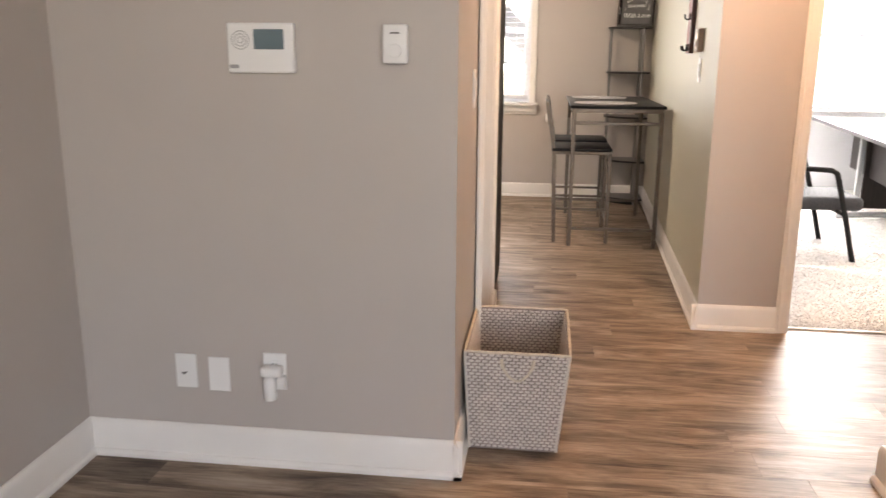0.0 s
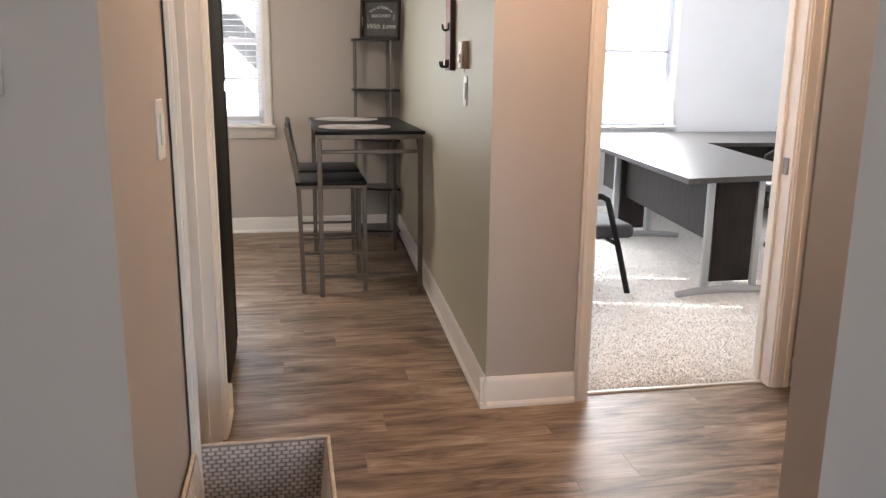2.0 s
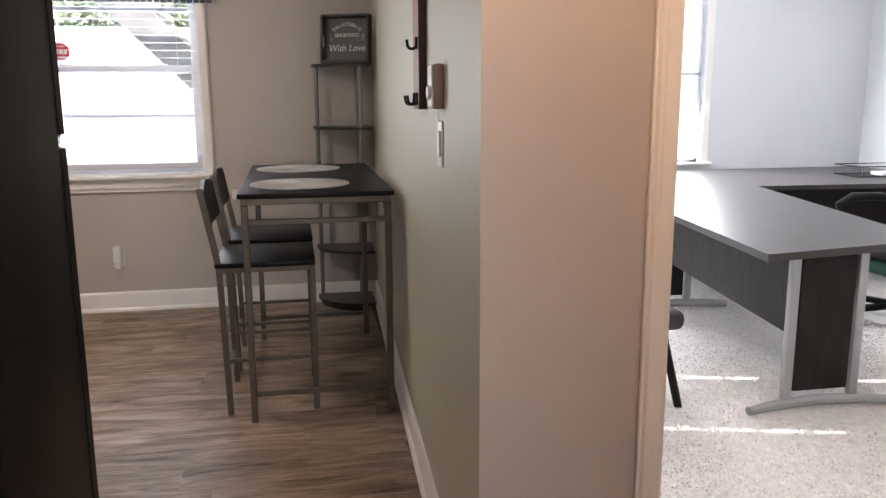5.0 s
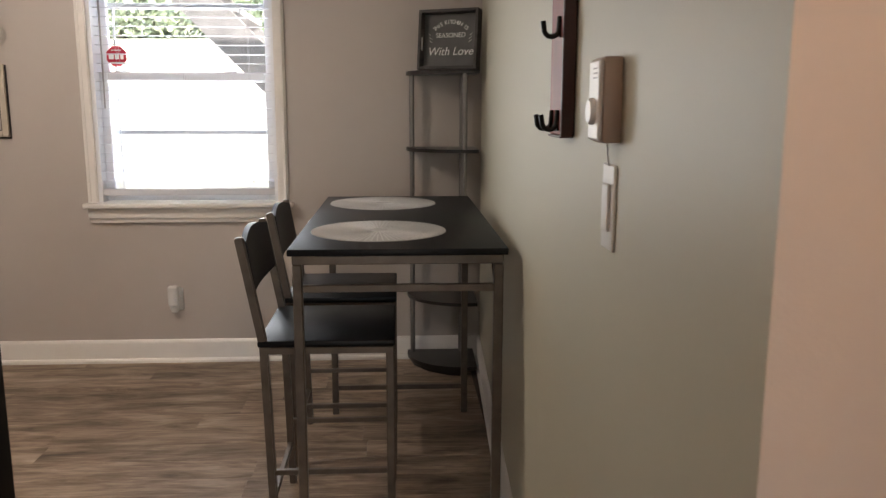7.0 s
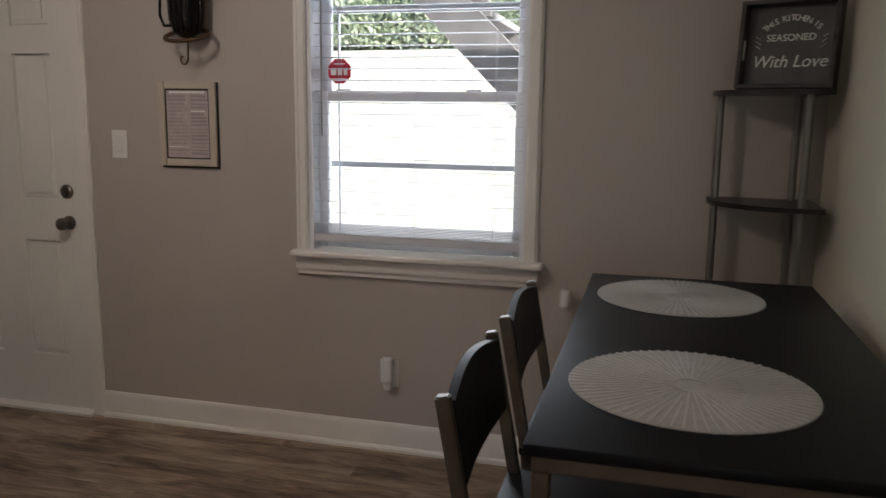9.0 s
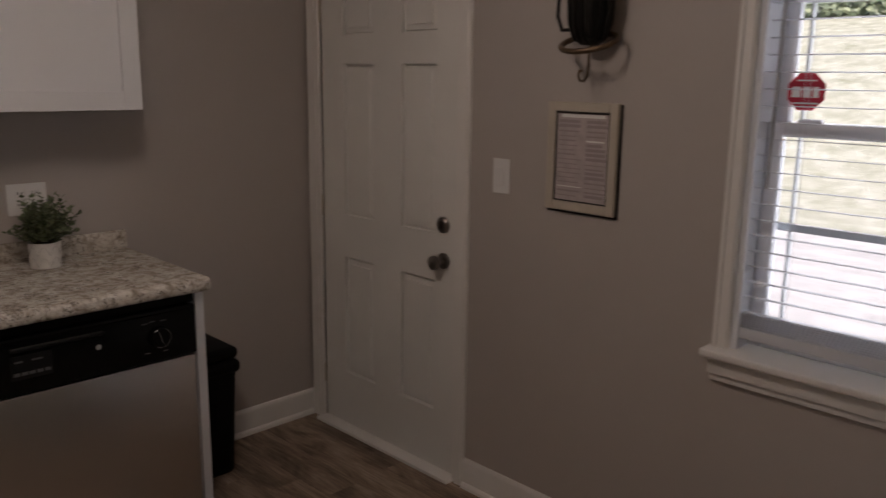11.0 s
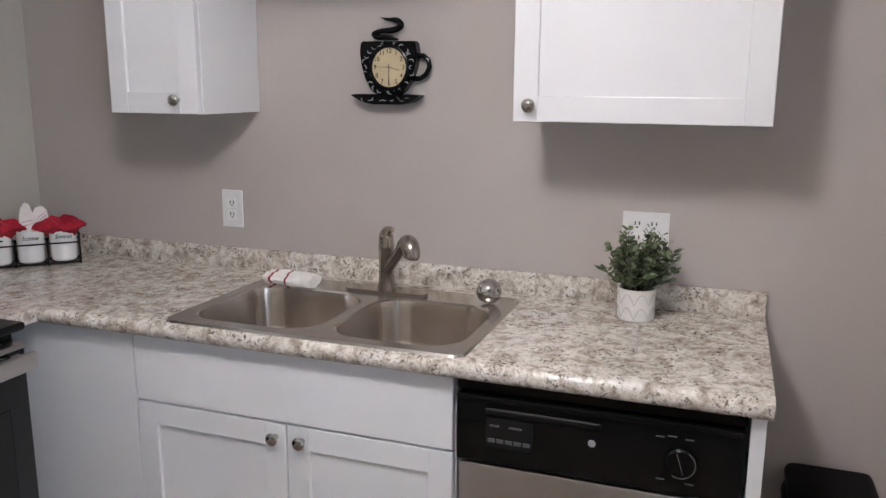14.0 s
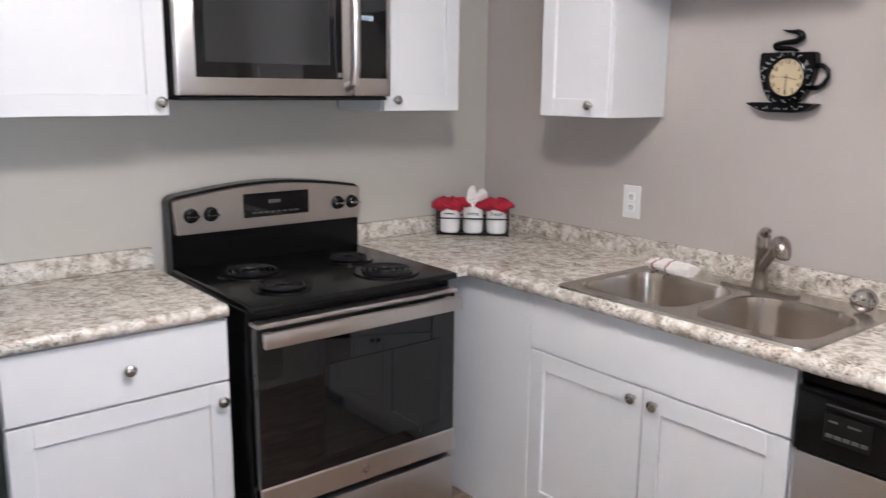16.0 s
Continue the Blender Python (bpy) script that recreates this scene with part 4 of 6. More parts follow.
faucet = thing("faucet", (-2.825, 5.74, 0.921), "brushed nickel single-lever pull-out kitchen faucet", "faucet")
bm = bmesh.new()
prism(bm, rounded(-2.852, -2.798, 5.61, 5.87, 0.026), 0.9212, 0.929)
part("base_plate", bm, FAUCETMETAL, faucet)
part("body", lathe(bmesh.new(), [(0, 0), (0.026, 0), (0.025, 0.01), (0.0225, 0.03), (0.0225, 0.12), (0.0235, 0.122), (0.0235, 0.135), (0.019, 0.15), (0, 0.152)], (-2.825, 5.74, 0.929), (0, 0, 1), 20), FAUCETMETAL, faucet)
bm = tube(bmesh.new(), [(-2.825, 5.74, 0.985), (-2.80, 5.765, 1.012), (-2.765, 5.802, 1.051), (-2.735, 5.833, 1.084)], [0.017, 0.016, 0.0155, 0.0155], 18)
sp = part("spout", bm, FAUCETMETAL, faucet)
bm = tube(bmesh.new(), eased([(-2.752, 5.816, 1.066), (-2.733, 5.835, 1.086), (-2.714, 5.854, 1.097), (-2.699, 5.868, 1.089), (-2.692, 5.875, 1.066), (-2.6915, 5.8755, 1.062)]), eased_radii([0.0155, 0.02, 0.0245, 0.025, 0.0235, 0.019]), 24)
part("spray_head", bm, FAUCETMETAL, sp)
bm = tube(bmesh.new(), eased([(-2.825, 5.74, 1.07), (-2.826, 5.739, 1.09), (-2.821, 5.744, 1.104), (-2.802, 5.763, 1.115), (-2.787, 5.777, 1.116)]), eased_radii([0.0225, 0.0215, 0.016, 0.009, 0.007]), 20)
part("lever", bm, FAUCETMETAL, faucet)

st = thing("sink_strainer", (-2.83, 6.055, 0.921), "polished steel sink strainer lid standing on the sink rim", "strainer")
tilt = Matrix.Translation((-2.812, 6.06, 0.958)) @ Matrix.Rotation(radians(62), 4, Vector((-0.25, 1, 0)))
bm = lathe(bmesh.new(), [(0, 0.018), (0.012, 0.017), (0.025, 0.012), (0.034, 0.003), (0.036, -0.003), (0.032, -0.006), (0.028, -0.022), (0, -0.024)], (0, 0, 0), (0, 0, 1), 28)
bm.transform(tilt)
part("lid", bm, STRAINER, st)
bm = lathe(bmesh.new(), [(0, 0.016), (0.006, 0.016), (0.005, 0.026), (0.009, 0.03), (0, 0.033)], (0, 0, 0), (0, 0, 1), 14)
bm.transform(tilt)
part("grip", bm, STRAINER, st)

# rolled towel with red stripes
towel = thing("hand_towel", (-2.80, 5.44, 0.914), "rolled white hand towel with two thin dark red stripes", "towel")
bm = bmesh.new()
prev = None
for i in range(43):
    u = 5.352 + 0.168 * i / 42
    ring = []
    for j in range(16):
        a = 2 * math.pi * j / 16
        r = 0.025 + 0.003 * math.sin(3 * a + i * 0.12) + 0.0022 * math.sin(7 * a) - (0.004 if i in (0, 42) else 0)
        ring.append(bm.verts.new((-2.802 + 1.5 * r * math.cos(a) + 0.004 * math.sin(i / 3), u, 0.9405 + 0.8 * r * math.sin(a))))
    if prev:
        for j in range(16):
            f = bm.faces.new((prev[j], prev[(j + 1) % 16], ring[(j + 1) % 16], ring[j]))
            f.material_index = 1 if i in (7, 8, 20, 21) else 0
    else:
        bm.faces.new(ring)
    prev = ring
bm.faces.new(prev[::-1])
bmesh.ops.recalc_face_normals(bm, faces=bm.faces[:])
part("roll", bm, [WHITECLOTH, material("dark red stripe", (0.22, 0.012, 0.02), 0.85)], towel)

# ---- dishwasher ----
dw = thing("dishwasher", (-2.66, 6.43, 0), "stainless dishwasher with a black control panel", "dishwasher")
part("body", bx(WX + 0.03, -2.41, 6.116, 6.746, 0.08, 0.868), BLACKMATT, dw)
part("door_panel", bx(-2.41, -2.368, 6.122, 6.742, 0.12, 0.662, 0.006, 2), STEEL, dw, "brushed stainless door")
bm = bx(-2.41, -2.362, 6.118, 6.746, 0.668, 0.832, 0.006, 2)
box(bm, -2.41, -2.372, 6.118, 6.746, 0.838, 0.866, 0.003, 1)
box(bm, -2.37, -2.352, 6.128, 6.736, 0.822, 0.836, 0.004, 2)
cp = part("control_panel", bm, BLACK, dw)
part("vent_grip", bx(-2.364, -2.357, 6.19, 6.45, 0.792, 0.806, 0.003, 1), BLACKMATT, cp)
part("button_field", bx(-2.3625, -2.3605, 6.19, 6.30, 0.712, 0.782), BLACKMATT, cp)
for i in range(5):
    part("button", bx(-2.3605, -2.3590, 6.196 + i * 0.0205, 6.212 + i * 0.0205, 0.724, 0.733), DIMPRINT, cp)
for a, b in ((6.2, 6.222), (6.245, 6.275)):
    part("printed_line", bx(-2.3605, -2.3596, a, b, 0.762, 0.767), DIMPRINT, cp)
part("badge", lathe(bmesh.new(), [(0, 0), (0.0085, 0), (0.0075, 0.002), (0, 0.002)], (-2.362, 6.432, 0.757), (1, 0, 0), 20), GREYPRINT, cp)
dial = part("dial", lathe(bmesh.new(), [(0, 0), (0.034, 0), (0.032, 0.012), (0.028, 0.016), (0, 0.016)], (-2.362, 6.62, 0.748), (1, 0, 0), 28), BLACK, cp)
arc = [(-2.3445, 6.62 + 0.031 * math.cos(radians(a)), 0.748 + 0.031 * math.sin(radians(a))) for a in range(-120, 75, 15)]
part("dial_mark", tube(bmesh.new(), arc, 0.0007, 6), WORNPRINT, dial)
part("dial_pointer", bar(bmesh.new(), (-2.345, 6.612, 0.772), (-2.345, 6.626, 0.726), 0.0012), WORNPRINT, dial)
for i, a in enumerate((6.575, 6.60, 6.635, 6.58, 6.64)):
    part("printed_line", bx(-2.3622, -2.3612, a - 0.009, a + 0.009, (0.796, 0.8, 0.797, 0.70, 0.697)[i], (0.799, 0.803, 0.8, 0.703, 0.70)[i]), DIMPRINT, cp)
part("kick_plate", bx(-2.46, -2.45, 6.12, 6.745, 0.0, 0.1), BLACKMATT, dw)

# ---- stove ----
stove = thing("electric_stove", (-1.845, 4.65, 0), "black and stainless electric coil stove", "stove")
SA, SB = -2.225, -1.475
part("body", bx(SA, SB, SY + 0.03, 4.935, 0.03, 0.895, 0.004, 1), BLACK, stove)
bm = bx(SA - 0.001, SB + 0.001, SY + 0.1, 4.985, 0.895, 0.917, 0.008, 3)
cook = part("cooktop", bm, BLACK, stove, "glossy black enamel cooktop")
bm = bmesh.new()
arch = [(SB - 0.002, 0.895), (SB - 0.002, 1.15)] + [(SB - 0.02 - (SB - SA - 0.04) * i / 12, 1.162 + 0.034 * math.sin(math.pi * i / 12)) for i in range(13)] + [(SA + 0.002, 1.15), (SA + 0.002, 0.895)]
plate(bm, arch, "y", SY + 0.03, 4.365)
part("backguard", bm, BLACK, stove)
bm = bmesh.new()
a2 = [(SB - 0.012, 1.035), (SB - 0.006, 1.148)] + [(SB - 0.02 - (SB - SA - 0.04) * i / 12, 1.152 + 0.034 * math.sin(math.pi * i / 12)) for i in range(13)] + [(SA + 0.006, 1.148), (SA + 0.012, 1.035)]
plate(bm, a2, "y", 4.365, 4.40)
cpan = part("control_panel", bm, STEEL_H, stove, "brushed stainless control panel")
part("clock_panel", bx(-1.985, -1.725, 4.398, 4.404, 1.072, 1.158, 0.003, 1), DARKGLASS, cpan)
for i in range(4):
    part("digit", bx(-1.865 + i * 0.012, -1.860 + i * 0.012, 4.404, 4.4046, 1.119, 1.132), GREYPRINT, cpan)
for i in range(8):
    part("touch_key", bx(-1.94 + i * 0.024, -1.925 + i * 0.024, 4.404, 4.4045, 1.085, 1.091), DIMPRINT, cpan)
for kx in (-1.535, -1.605, -2.11, -2.172):
    bm = lathe(bmesh.new(), [(0, 0), (0.026, 0), (0.025, 0.005), (0.02, 0.008), (0.019, 0.024), (0.016, 0.027), (0, 0.027)], (kx, 4.40, 1.098), (0, 1, 0), 20)
    k = part("knob", bm, BLACK, cpan)
    part("knob_grip", bx(kx - 0.021, kx + 0.021, 4.424, 4.436, 1.094, 1.102, 0.003, 1), KNOBMETAL, k)
for bx_, by_, r in ((-1.655, 4.59, 0.098), (-1.645, 4.83, 0.078), (-2.035, 4.59, 0.078), (-2.03, 4.84, 0.098)):
    pan = part("drip_pan", lathe(bmesh.new(), [(r * 0.25, 0.001), (r * 0.8, 0.001), (r, 0.006), (r + 0.012, 0.006), (r + 0.014, 0.0)], (bx_, by_, 0.917), (0, 0, 1), 28), BLACK, cook)
    pts = []
    for i in range(90):
        a = i * 0.27
        rr = r * (0.22 + 0.72 * i / 89)
        pts.append((bx_ + rr * math.cos(a), by_ + rr * math.sin(a), 0.9275))
    part("coil", tube(bmesh.new(), pts, 0.0045, 6), material("burner coil", (0.016, 0.016, 0.017), 0.3, 0.5) if "burner coil" not in bpy.data.materials else bpy.data.materials["burner coil"], pan)
bm = bx(SA + 0.006, SB - 0.006, 4.935, 4.98, 0.305, 0.852, 0.006, 2)
od = part("oven_door", bm, DARKGLASS, stove, "black glass oven door")
part("oven_window", bx(-2.155, -1.70, 4.979, 4.9825, 0.40, 0.70, 0.002, 1), OVENGLASS, od)
part("top_trim", bx(SA + 0.006, SB - 0.006, 4.936, 4.99, 0.85, 0.864, 0.003, 1), STEEL_H, od)
bm = bx(SA + 0.012, SB - 0.012, 5.01, 5.03, 0.80, 0.846, 0.004, 2)
for kx in (SA + 0.04, SB - 0.04):
    box(bm, kx - 0.014, kx + 0.014, 4.975, 5.012, 0.808, 0.838, 0.004, 1)
part("handle", bm, STEEL_H, od, "broad stainless bar handle")
part("bottom_trim", bx(SA + 0.006, SB - 0.006, 4.936, 4.986, 0.275, 0.355, 0.004, 1), STEEL_H, od)
part("badge", lathe(bmesh.new(), [(0, 0), (0.014, 0), (0.012, 0.003), (0, 0.003)], (-1.845, 4.986, 0.315), (0, 1, 0), 20), CHROME, od)
part("storage_drawer", bx(SA + 0.006, SB - 0.006, 4.936, 4.98, 0.06, 0.25, 0.006, 2), STEEL_H, stove, "stainless storage drawer front")

# ---- microwave ----
mwv = thing("microwave", (-1.79, 4.45, 1.5), "stainless over-the-range microwave with black glass", "microwave")
MA, MB = -2.185, -1.42
part("body", bx(MA, MB, SY + 0.003, 4.615, 1.497, 1.94, 0.003, 1), BLACKMATT, mwv)
bm = bx(MA, -2.03, 4.615, 4.652, 1.5, 1.94, 0.006, 2)
part("control_frame", bm, STEEL_H, mwv)
cpn = part("control_glass", bx(-2.165, -2.035, 4.651, 4.6555, 1.56, 1.90, 0.002, 1), DARKGLASS, mwv)
for i in range(4):
    part("digit", bx(-2.105 + i * 0.012, -2.1005 + i * 0.012, 4.6555, 4.656, 1.752, 1.768), DIGIT, cpn)
md = part("door", bx(-2.028, MB, 4.615, 4.652, 1.5, 1.94, 0.006, 2), STEEL_H, mwv, "brushed stainless door frame")
part("door_glass", bx(-1.985, -1.475, 4.651, 4.6545, 1.555, 1.905, 0.002, 1), DARKGLASS, md)
# glass colour is lightened in place of the cabinets mirrored in it
part("window", bx(-1.935, -1.505, 4.6545, 4.656, 1.60, 1.85, 0.001, 1), MESHREFLECT, md, "grey meshed viewing window, reflection put into its grey")
bm = tube(bmesh.new(), [(-2.005, 4.652, 1.53), (-2.005, 4.69, 1.545), (-2.004, 4.704, 1.6), (-2.003, 4.707, 1.72), (-2.004, 4.704, 1.84), (-2.005, 4.69, 1.895), (-2.005, 4.652, 1.91)], 0.0165, 14)
part("handle", bm, STEEL, md, "curved stainless handle")
part("badge", bx(-1.984, -1.966, 4.6547, 4.656, 1.562, 1.576), CHROME, md)
part("vent_lip", bx(MA + 0.01, MB - 0.01, SY + 0.05, 4.64, 1.486, 1.497, 0.002, 1), BLACKMATT, mwv)

# ---- refrigerator ----
fr = thing("refrigerator", (-0.5, 4.65, 0), "black top-freezer refrigerator seen from its side", "refrigerator")
part("body", bx(-0.80, -0.195, SY + 0.05, 4.94, 0.02, 1.68, 0.006, 2), BLACKMATT, fr)
for z0, z1 in ((0.045, 1.155), (1.172, 1.675)):
    d = part("door", bx(-0.798, -0.197, 4.948, 5.015, z0, z1, 0.018, 3), [STEEL], fr, "stainless-faced door")
    part("door_edge", bx(-0.1985, -0.194, 4.95, 5.0, z0 + 0.01, z1 - 0.01, 0.001, 1), BLACKMATT, d)
    part("handle", tube(bmesh.new(), [(-0.25, 5.012, z0 + 0.1 if z0 < 1 else z0 + 0.03), (-0.25, 5.045, z0 + 0.13 if z0 < 1 else z0 + 0.05), (-0.25, 5.045, z1 - 0.05 if z0 < 1 else z1 - 0.13), (-0.25, 5.012, z1 - 0.02 if z0 < 1 else z1 - 0.1)], 0.011, 10), STEEL, d)
part("kick_grille", bx(-0.79, -0.2, 4.90, 4.945, 0.005, 0.05, 0.002, 1), BLACKMATT, fr)

# ---- dining table and bar chairs ----
table = thing("bar_table", (0.49, 6.40, 0), "tall black bar table on a grey steel frame", "table")
TX0, TX1, TY0, TY1 = 0.192, 0.788, 5.745, 7.02
part("tabletop", bx(TX0, TX1, TY0, TY1, 0.897, 0.916, 0.003, 2), BLACKWOOD, table, "black wood-veneer tabletop")
ins = 0.012
LX, LY = (TX0 + ins, TX1 - ins - 0.026), (TY0 + 0.008, 6.872)
for lx in LX:
    for ly in LY:
        part("leg", bx(lx, lx + 0.026, ly, ly + 0.026, 0, 0.872, 0.003, 1), PEWTER, table)
bm = bmesh.new()
for ly in LY:
    box(bm, LX[0], LX[1] + 0.026, ly, ly + 0.026, 0.872, 0.897, 0.002, 1)
for lx in LX:
    box(bm, lx, lx + 0.026, LY[0] + 0.026, LY[1], 0.872, 0.897, 0.002, 1)
part("apron_frame", bm, PEWTER, table)
for ly in LY:
    part("stretcher", bx(LX[0] + 0.026, LX[1], ly + 0.003, ly + 0.023, 0.795, 0.815, 0.002, 1), PEWTER, table)
    part("foot_rail", bx(LX[0] + 0.026, LX[1], ly + 0.003, ly + 0.023, 0.107, 0.127, 0.002, 1), PEWTER, table)
for lx in LX:
    for ly, s in ((LY[0] + 0.026, 1), (LY[1], -1)):
        part("brace", bar(bmesh.new(), (lx + 0.013, ly, 0.76), (lx + 0.013, ly + s * 0.11, 0.875), 0.014, 0.004), PEWTER, table)
for y in (6.06, 6.765):
    mat_ = thing("placemat", (0.43, y, 0.916), "round grey woven placemat on the bar table", "placemat", "placemats")
    bm = lathe(bmesh.new(), [(0, 0.0005), (0, 0.003), (0.2, 0.003), (0.206, 0.0015), (0.206, 0.0005)], (0.43, y, 0.9162), (0, 0, 1), 48)
    part("disc", bm, FELT, mat_)
    bm = bmesh.new()
    for i in range(72):
        a = 2 * math.pi * i / 72
        r0 = 0.03 if i % 2 else 0.09
        bar(bm, (0.43 + r0 * math.cos(a), y + r0 * math.sin(a), 0.9196), (0.43 + 0.204 * math.cos(a), y + 0.204 * math.sin(a), 0.9196), 0.0035, 0.0014)
    part("rib", bm, material("pale placemat rib", (0.5, 0.5, 0.5), 0.7) if "pale placemat rib" not in bpy.data.materials else bpy.data.materials["pale placemat rib"], mat_)


def bar_chair():
    y0, y1 = 5.853, 6.27
    c = thing("bar_chair", (0.28, (y0 + y1) / 2, 0), "bar chair with black seat and grey steel frame under the table", "chair", "bar chairs")
    t = 0.024
    part("seat", bx(0.085, 0.478, y0 - 0.002, y1 + 0.002, 0.612, 0.632, 0.006, 2), BLACKWOOD, c, "black seat board")
    bm = bx(0.1, 0.468, y0, y0 + 0.02, 0.592, 0.612, 0.002, 1)
    box(bm, 0.1, 0.468, y1 - 0.02, y1, 0.592, 0.612, 0.002, 1)
    box(bm, 0.1, 0.12, y0 + 0.02, y1 - 0.02, 0.592, 0.612, 0.002, 1)
    box(bm, 0.448, 0.468, y0 + 0.02, y1 - 0.02, 0.592, 0.612, 0.002, 1)
    part("seat_frame", bm, PEWTER, c)
    for y in (y0, y1 - t):
        part("front_leg", bx(0.452, 0.476, y, y + t, 0, 0.612, 0.003, 1), PEWTER, c)
        bm = bar(bmesh.new(), (0.118, y + t / 2, 0), (0.102, y + t / 2, 0.62), t, t, 0.003)
        bar(bm, (0.102, y + t / 2, 0.615), (0.044, y + t / 2, 0.93), t, t, 0.003)
        part("back_leg", bm, PEWTER, c)
        part("side_rail", bx(0.122, 0.452, y + 0.004, y + 0.02, 0.22, 0.236, 0.002, 1), PEWTER, c)
    part("foot_rail", bx(0.456, 0.472, y0 + t, y1 - t, 0.14, 0.156, 0.002, 1), PEWTER, c)
    part("back_rail", bx(0.106, 0.122, y0 + t, y1 - t, 0.14, 0.156, 0.002, 1), PEWTER, c)
    bm = bmesh.new()
    n = 12
    cols = []
    for i in range(n + 1):
        f = i / n
        y = y0 + t + 0.001 + (y1 - y0 - 2 * t - 0.002) * f
        crown = 0.022 * math.sin(math.pi * f)
        bow = 0.012 * math.sin(math.pi * f)
        cols.append([bm.verts.new((x - bow, y, z)) for x, z in ((0.084, 0.775 - 0.3 * crown), (0.062, 0.918 + crown), (0.046, 0.918 + crown), (0.068, 0.775 - 0.3 * crown))])
    for p, q in zip(cols, cols[1:]):
        for k in range(4):
            bm.faces.new((p[k], p[(k + 1) % 4], q[(k + 1) % 4], q[k]))
    bm.faces.new(cols[0])
    bm.faces.new(cols[-1][::-1])
    bmesh.ops.recalc_face_normals(bm, faces=bm.faces[:])
    part("backrest", bm, BLACKWOOD, c, "curved black back board")
    return c


chair = bar_chair()
copy_thing(chair, pose(0.283, 6.0615 + 0.525, 0))

# ---- corner shelf with a tray sign ----
shelf = thing("corner_shelf", (0.70, 7.45, 0), "five-tier corner shelf with dark boards and grey poles", "shelf")
CX, CY = 0.832, 7.618
for z, r in ((0.045, 0.30), (0.362, 0.30), (0.725, 0.30), (1.088, 0.30), (1.448, 0.30)):
    pts = [(CX + 0.035, CY), (CX - r, CY)]
    for i in range(1, 12):
        a = radians(180 + 90 * i / 12)
        rr = r * (1 + 0.08 * math.sin(math.pi * i / 12))
        pts.append((CX + (rr + 0.02 * i / 12) * math.cos(a) + 0.03 * i / 12, CY + rr * math.sin(a)))
    pts.append((CX + 0.03, CY - r))
    part("shelf_board", prism(bmesh.new(), pts, z - 0.008, z + 0.008), SHELFDARK, shelf, "dark quarter-round shelf board")
part("kick_board", prism(bmesh.new(), [(CX - 0.02, CY - 0.02), (CX - 0.285, CY - 0.02), (CX - 0.27, CY - 0.10), (CX - 0.2, CY - 0.2), (CX - 0.1, CY - 0.265), (CX - 0.02, CY - 0.28)], 0.0, 0.037), SHELFDARK, shelf)
for px, py in ((CX - 0.275, CY - 0.03), (CX - 0.035, CY - 0.275), (CX - 0.03, CY - 0.03)):
    part("pole", tube(bmesh.new(), [(px, py, 0), (px, py, 1.44)], 0.0125, 12), SHELFPOLE, shelf)

tray = thing("wooden_tray", (0.70, 7.39, 1.456), "dark wooden tray with chalk lettering standing on the corner shelf", "tray")
MT = Matrix.Translation((0.722, 7.37, 1.456)) @ Matrix.Rotation(radians(-26), 4, "Z") @ Matrix.Rotation(radians(-6), 4, "X")


def tray_part(name, bm, mat, label=""):
    bm.transform(MT)
    return part(name, bm, mat, tray, label)


TW, TH = 0.292, 0.27
tray_part("back_board", bx(-TW / 2 + 0.01, TW / 2 - 0.01, 0.012, 0.02, 0.01, TH - 0.01), SLATE, "grey chalkboard panel")
for a, b, c, d in ((-TW / 2, -TW / 2 + 0.014, 0, TH), (TW / 2 - 0.014, TW / 2, 0, TH), (-TW / 2 + 0.014, TW / 2 - 0.014, 0, 0.014), (-TW / 2 + 0.014, TW / 2 - 0.014, TH - 0.014, TH)):
    tray_part("rim_board", bx(a, b, -0.03, 0.022, c, d, 0.002, 1), TRAYWOOD)
tray_part("handle_slot", bx(-TW / 2 + 0.0135, -TW / 2 + 0.0165, -0.02, -0.008, 0.09, 0.15, 0.001, 1), WHITEPRINT, "pale slot of the tray handle")


def tray_text(body, size, u, v, turn=0.0, shear=0.0):
    m = MT @ Matrix.Translation((u, 0.0105, v)) @ FACE_S @ Matrix.Rotation(radians(turn), 4, "Z")
    text_part("lettering", body, size, m, WHITEPRINT, tray, "white chalk lettering", shear)


line = "THIS KITCHEN IS"
for i, ch in enumerate(line):
    a = radians(132 - 84 * i / (len(line) - 1))
    if ch != " ":
        tray_text(ch, 0.026, 0.118 * math.cos(a), 0.10 + 0.118 * math.sin(a), math.degrees(a) - 90)
tray_text("SEASONED", 0.03, 0.0, 0.158)
tray_text("With Love", 0.052, 0.0, 0.085, 0, 0.25)
for s in (-1, 1):
    bm = bmesh.new()
    for i in range(3):
        bar(bm, (s * (0.088 + i * 0.003), 0.0105, 0.125 + i * 0.016), (s * (0.104 + i * 0.001), 0.0105, 0.137 + i * 0.014), 0.006, 0.001)
    tray_part("leaf_mark", bm, WHITEPRINT)

# ---- east wall: hook rack, intercom box, switch, small shelf ----
def ew(y):
    return east_x(y)


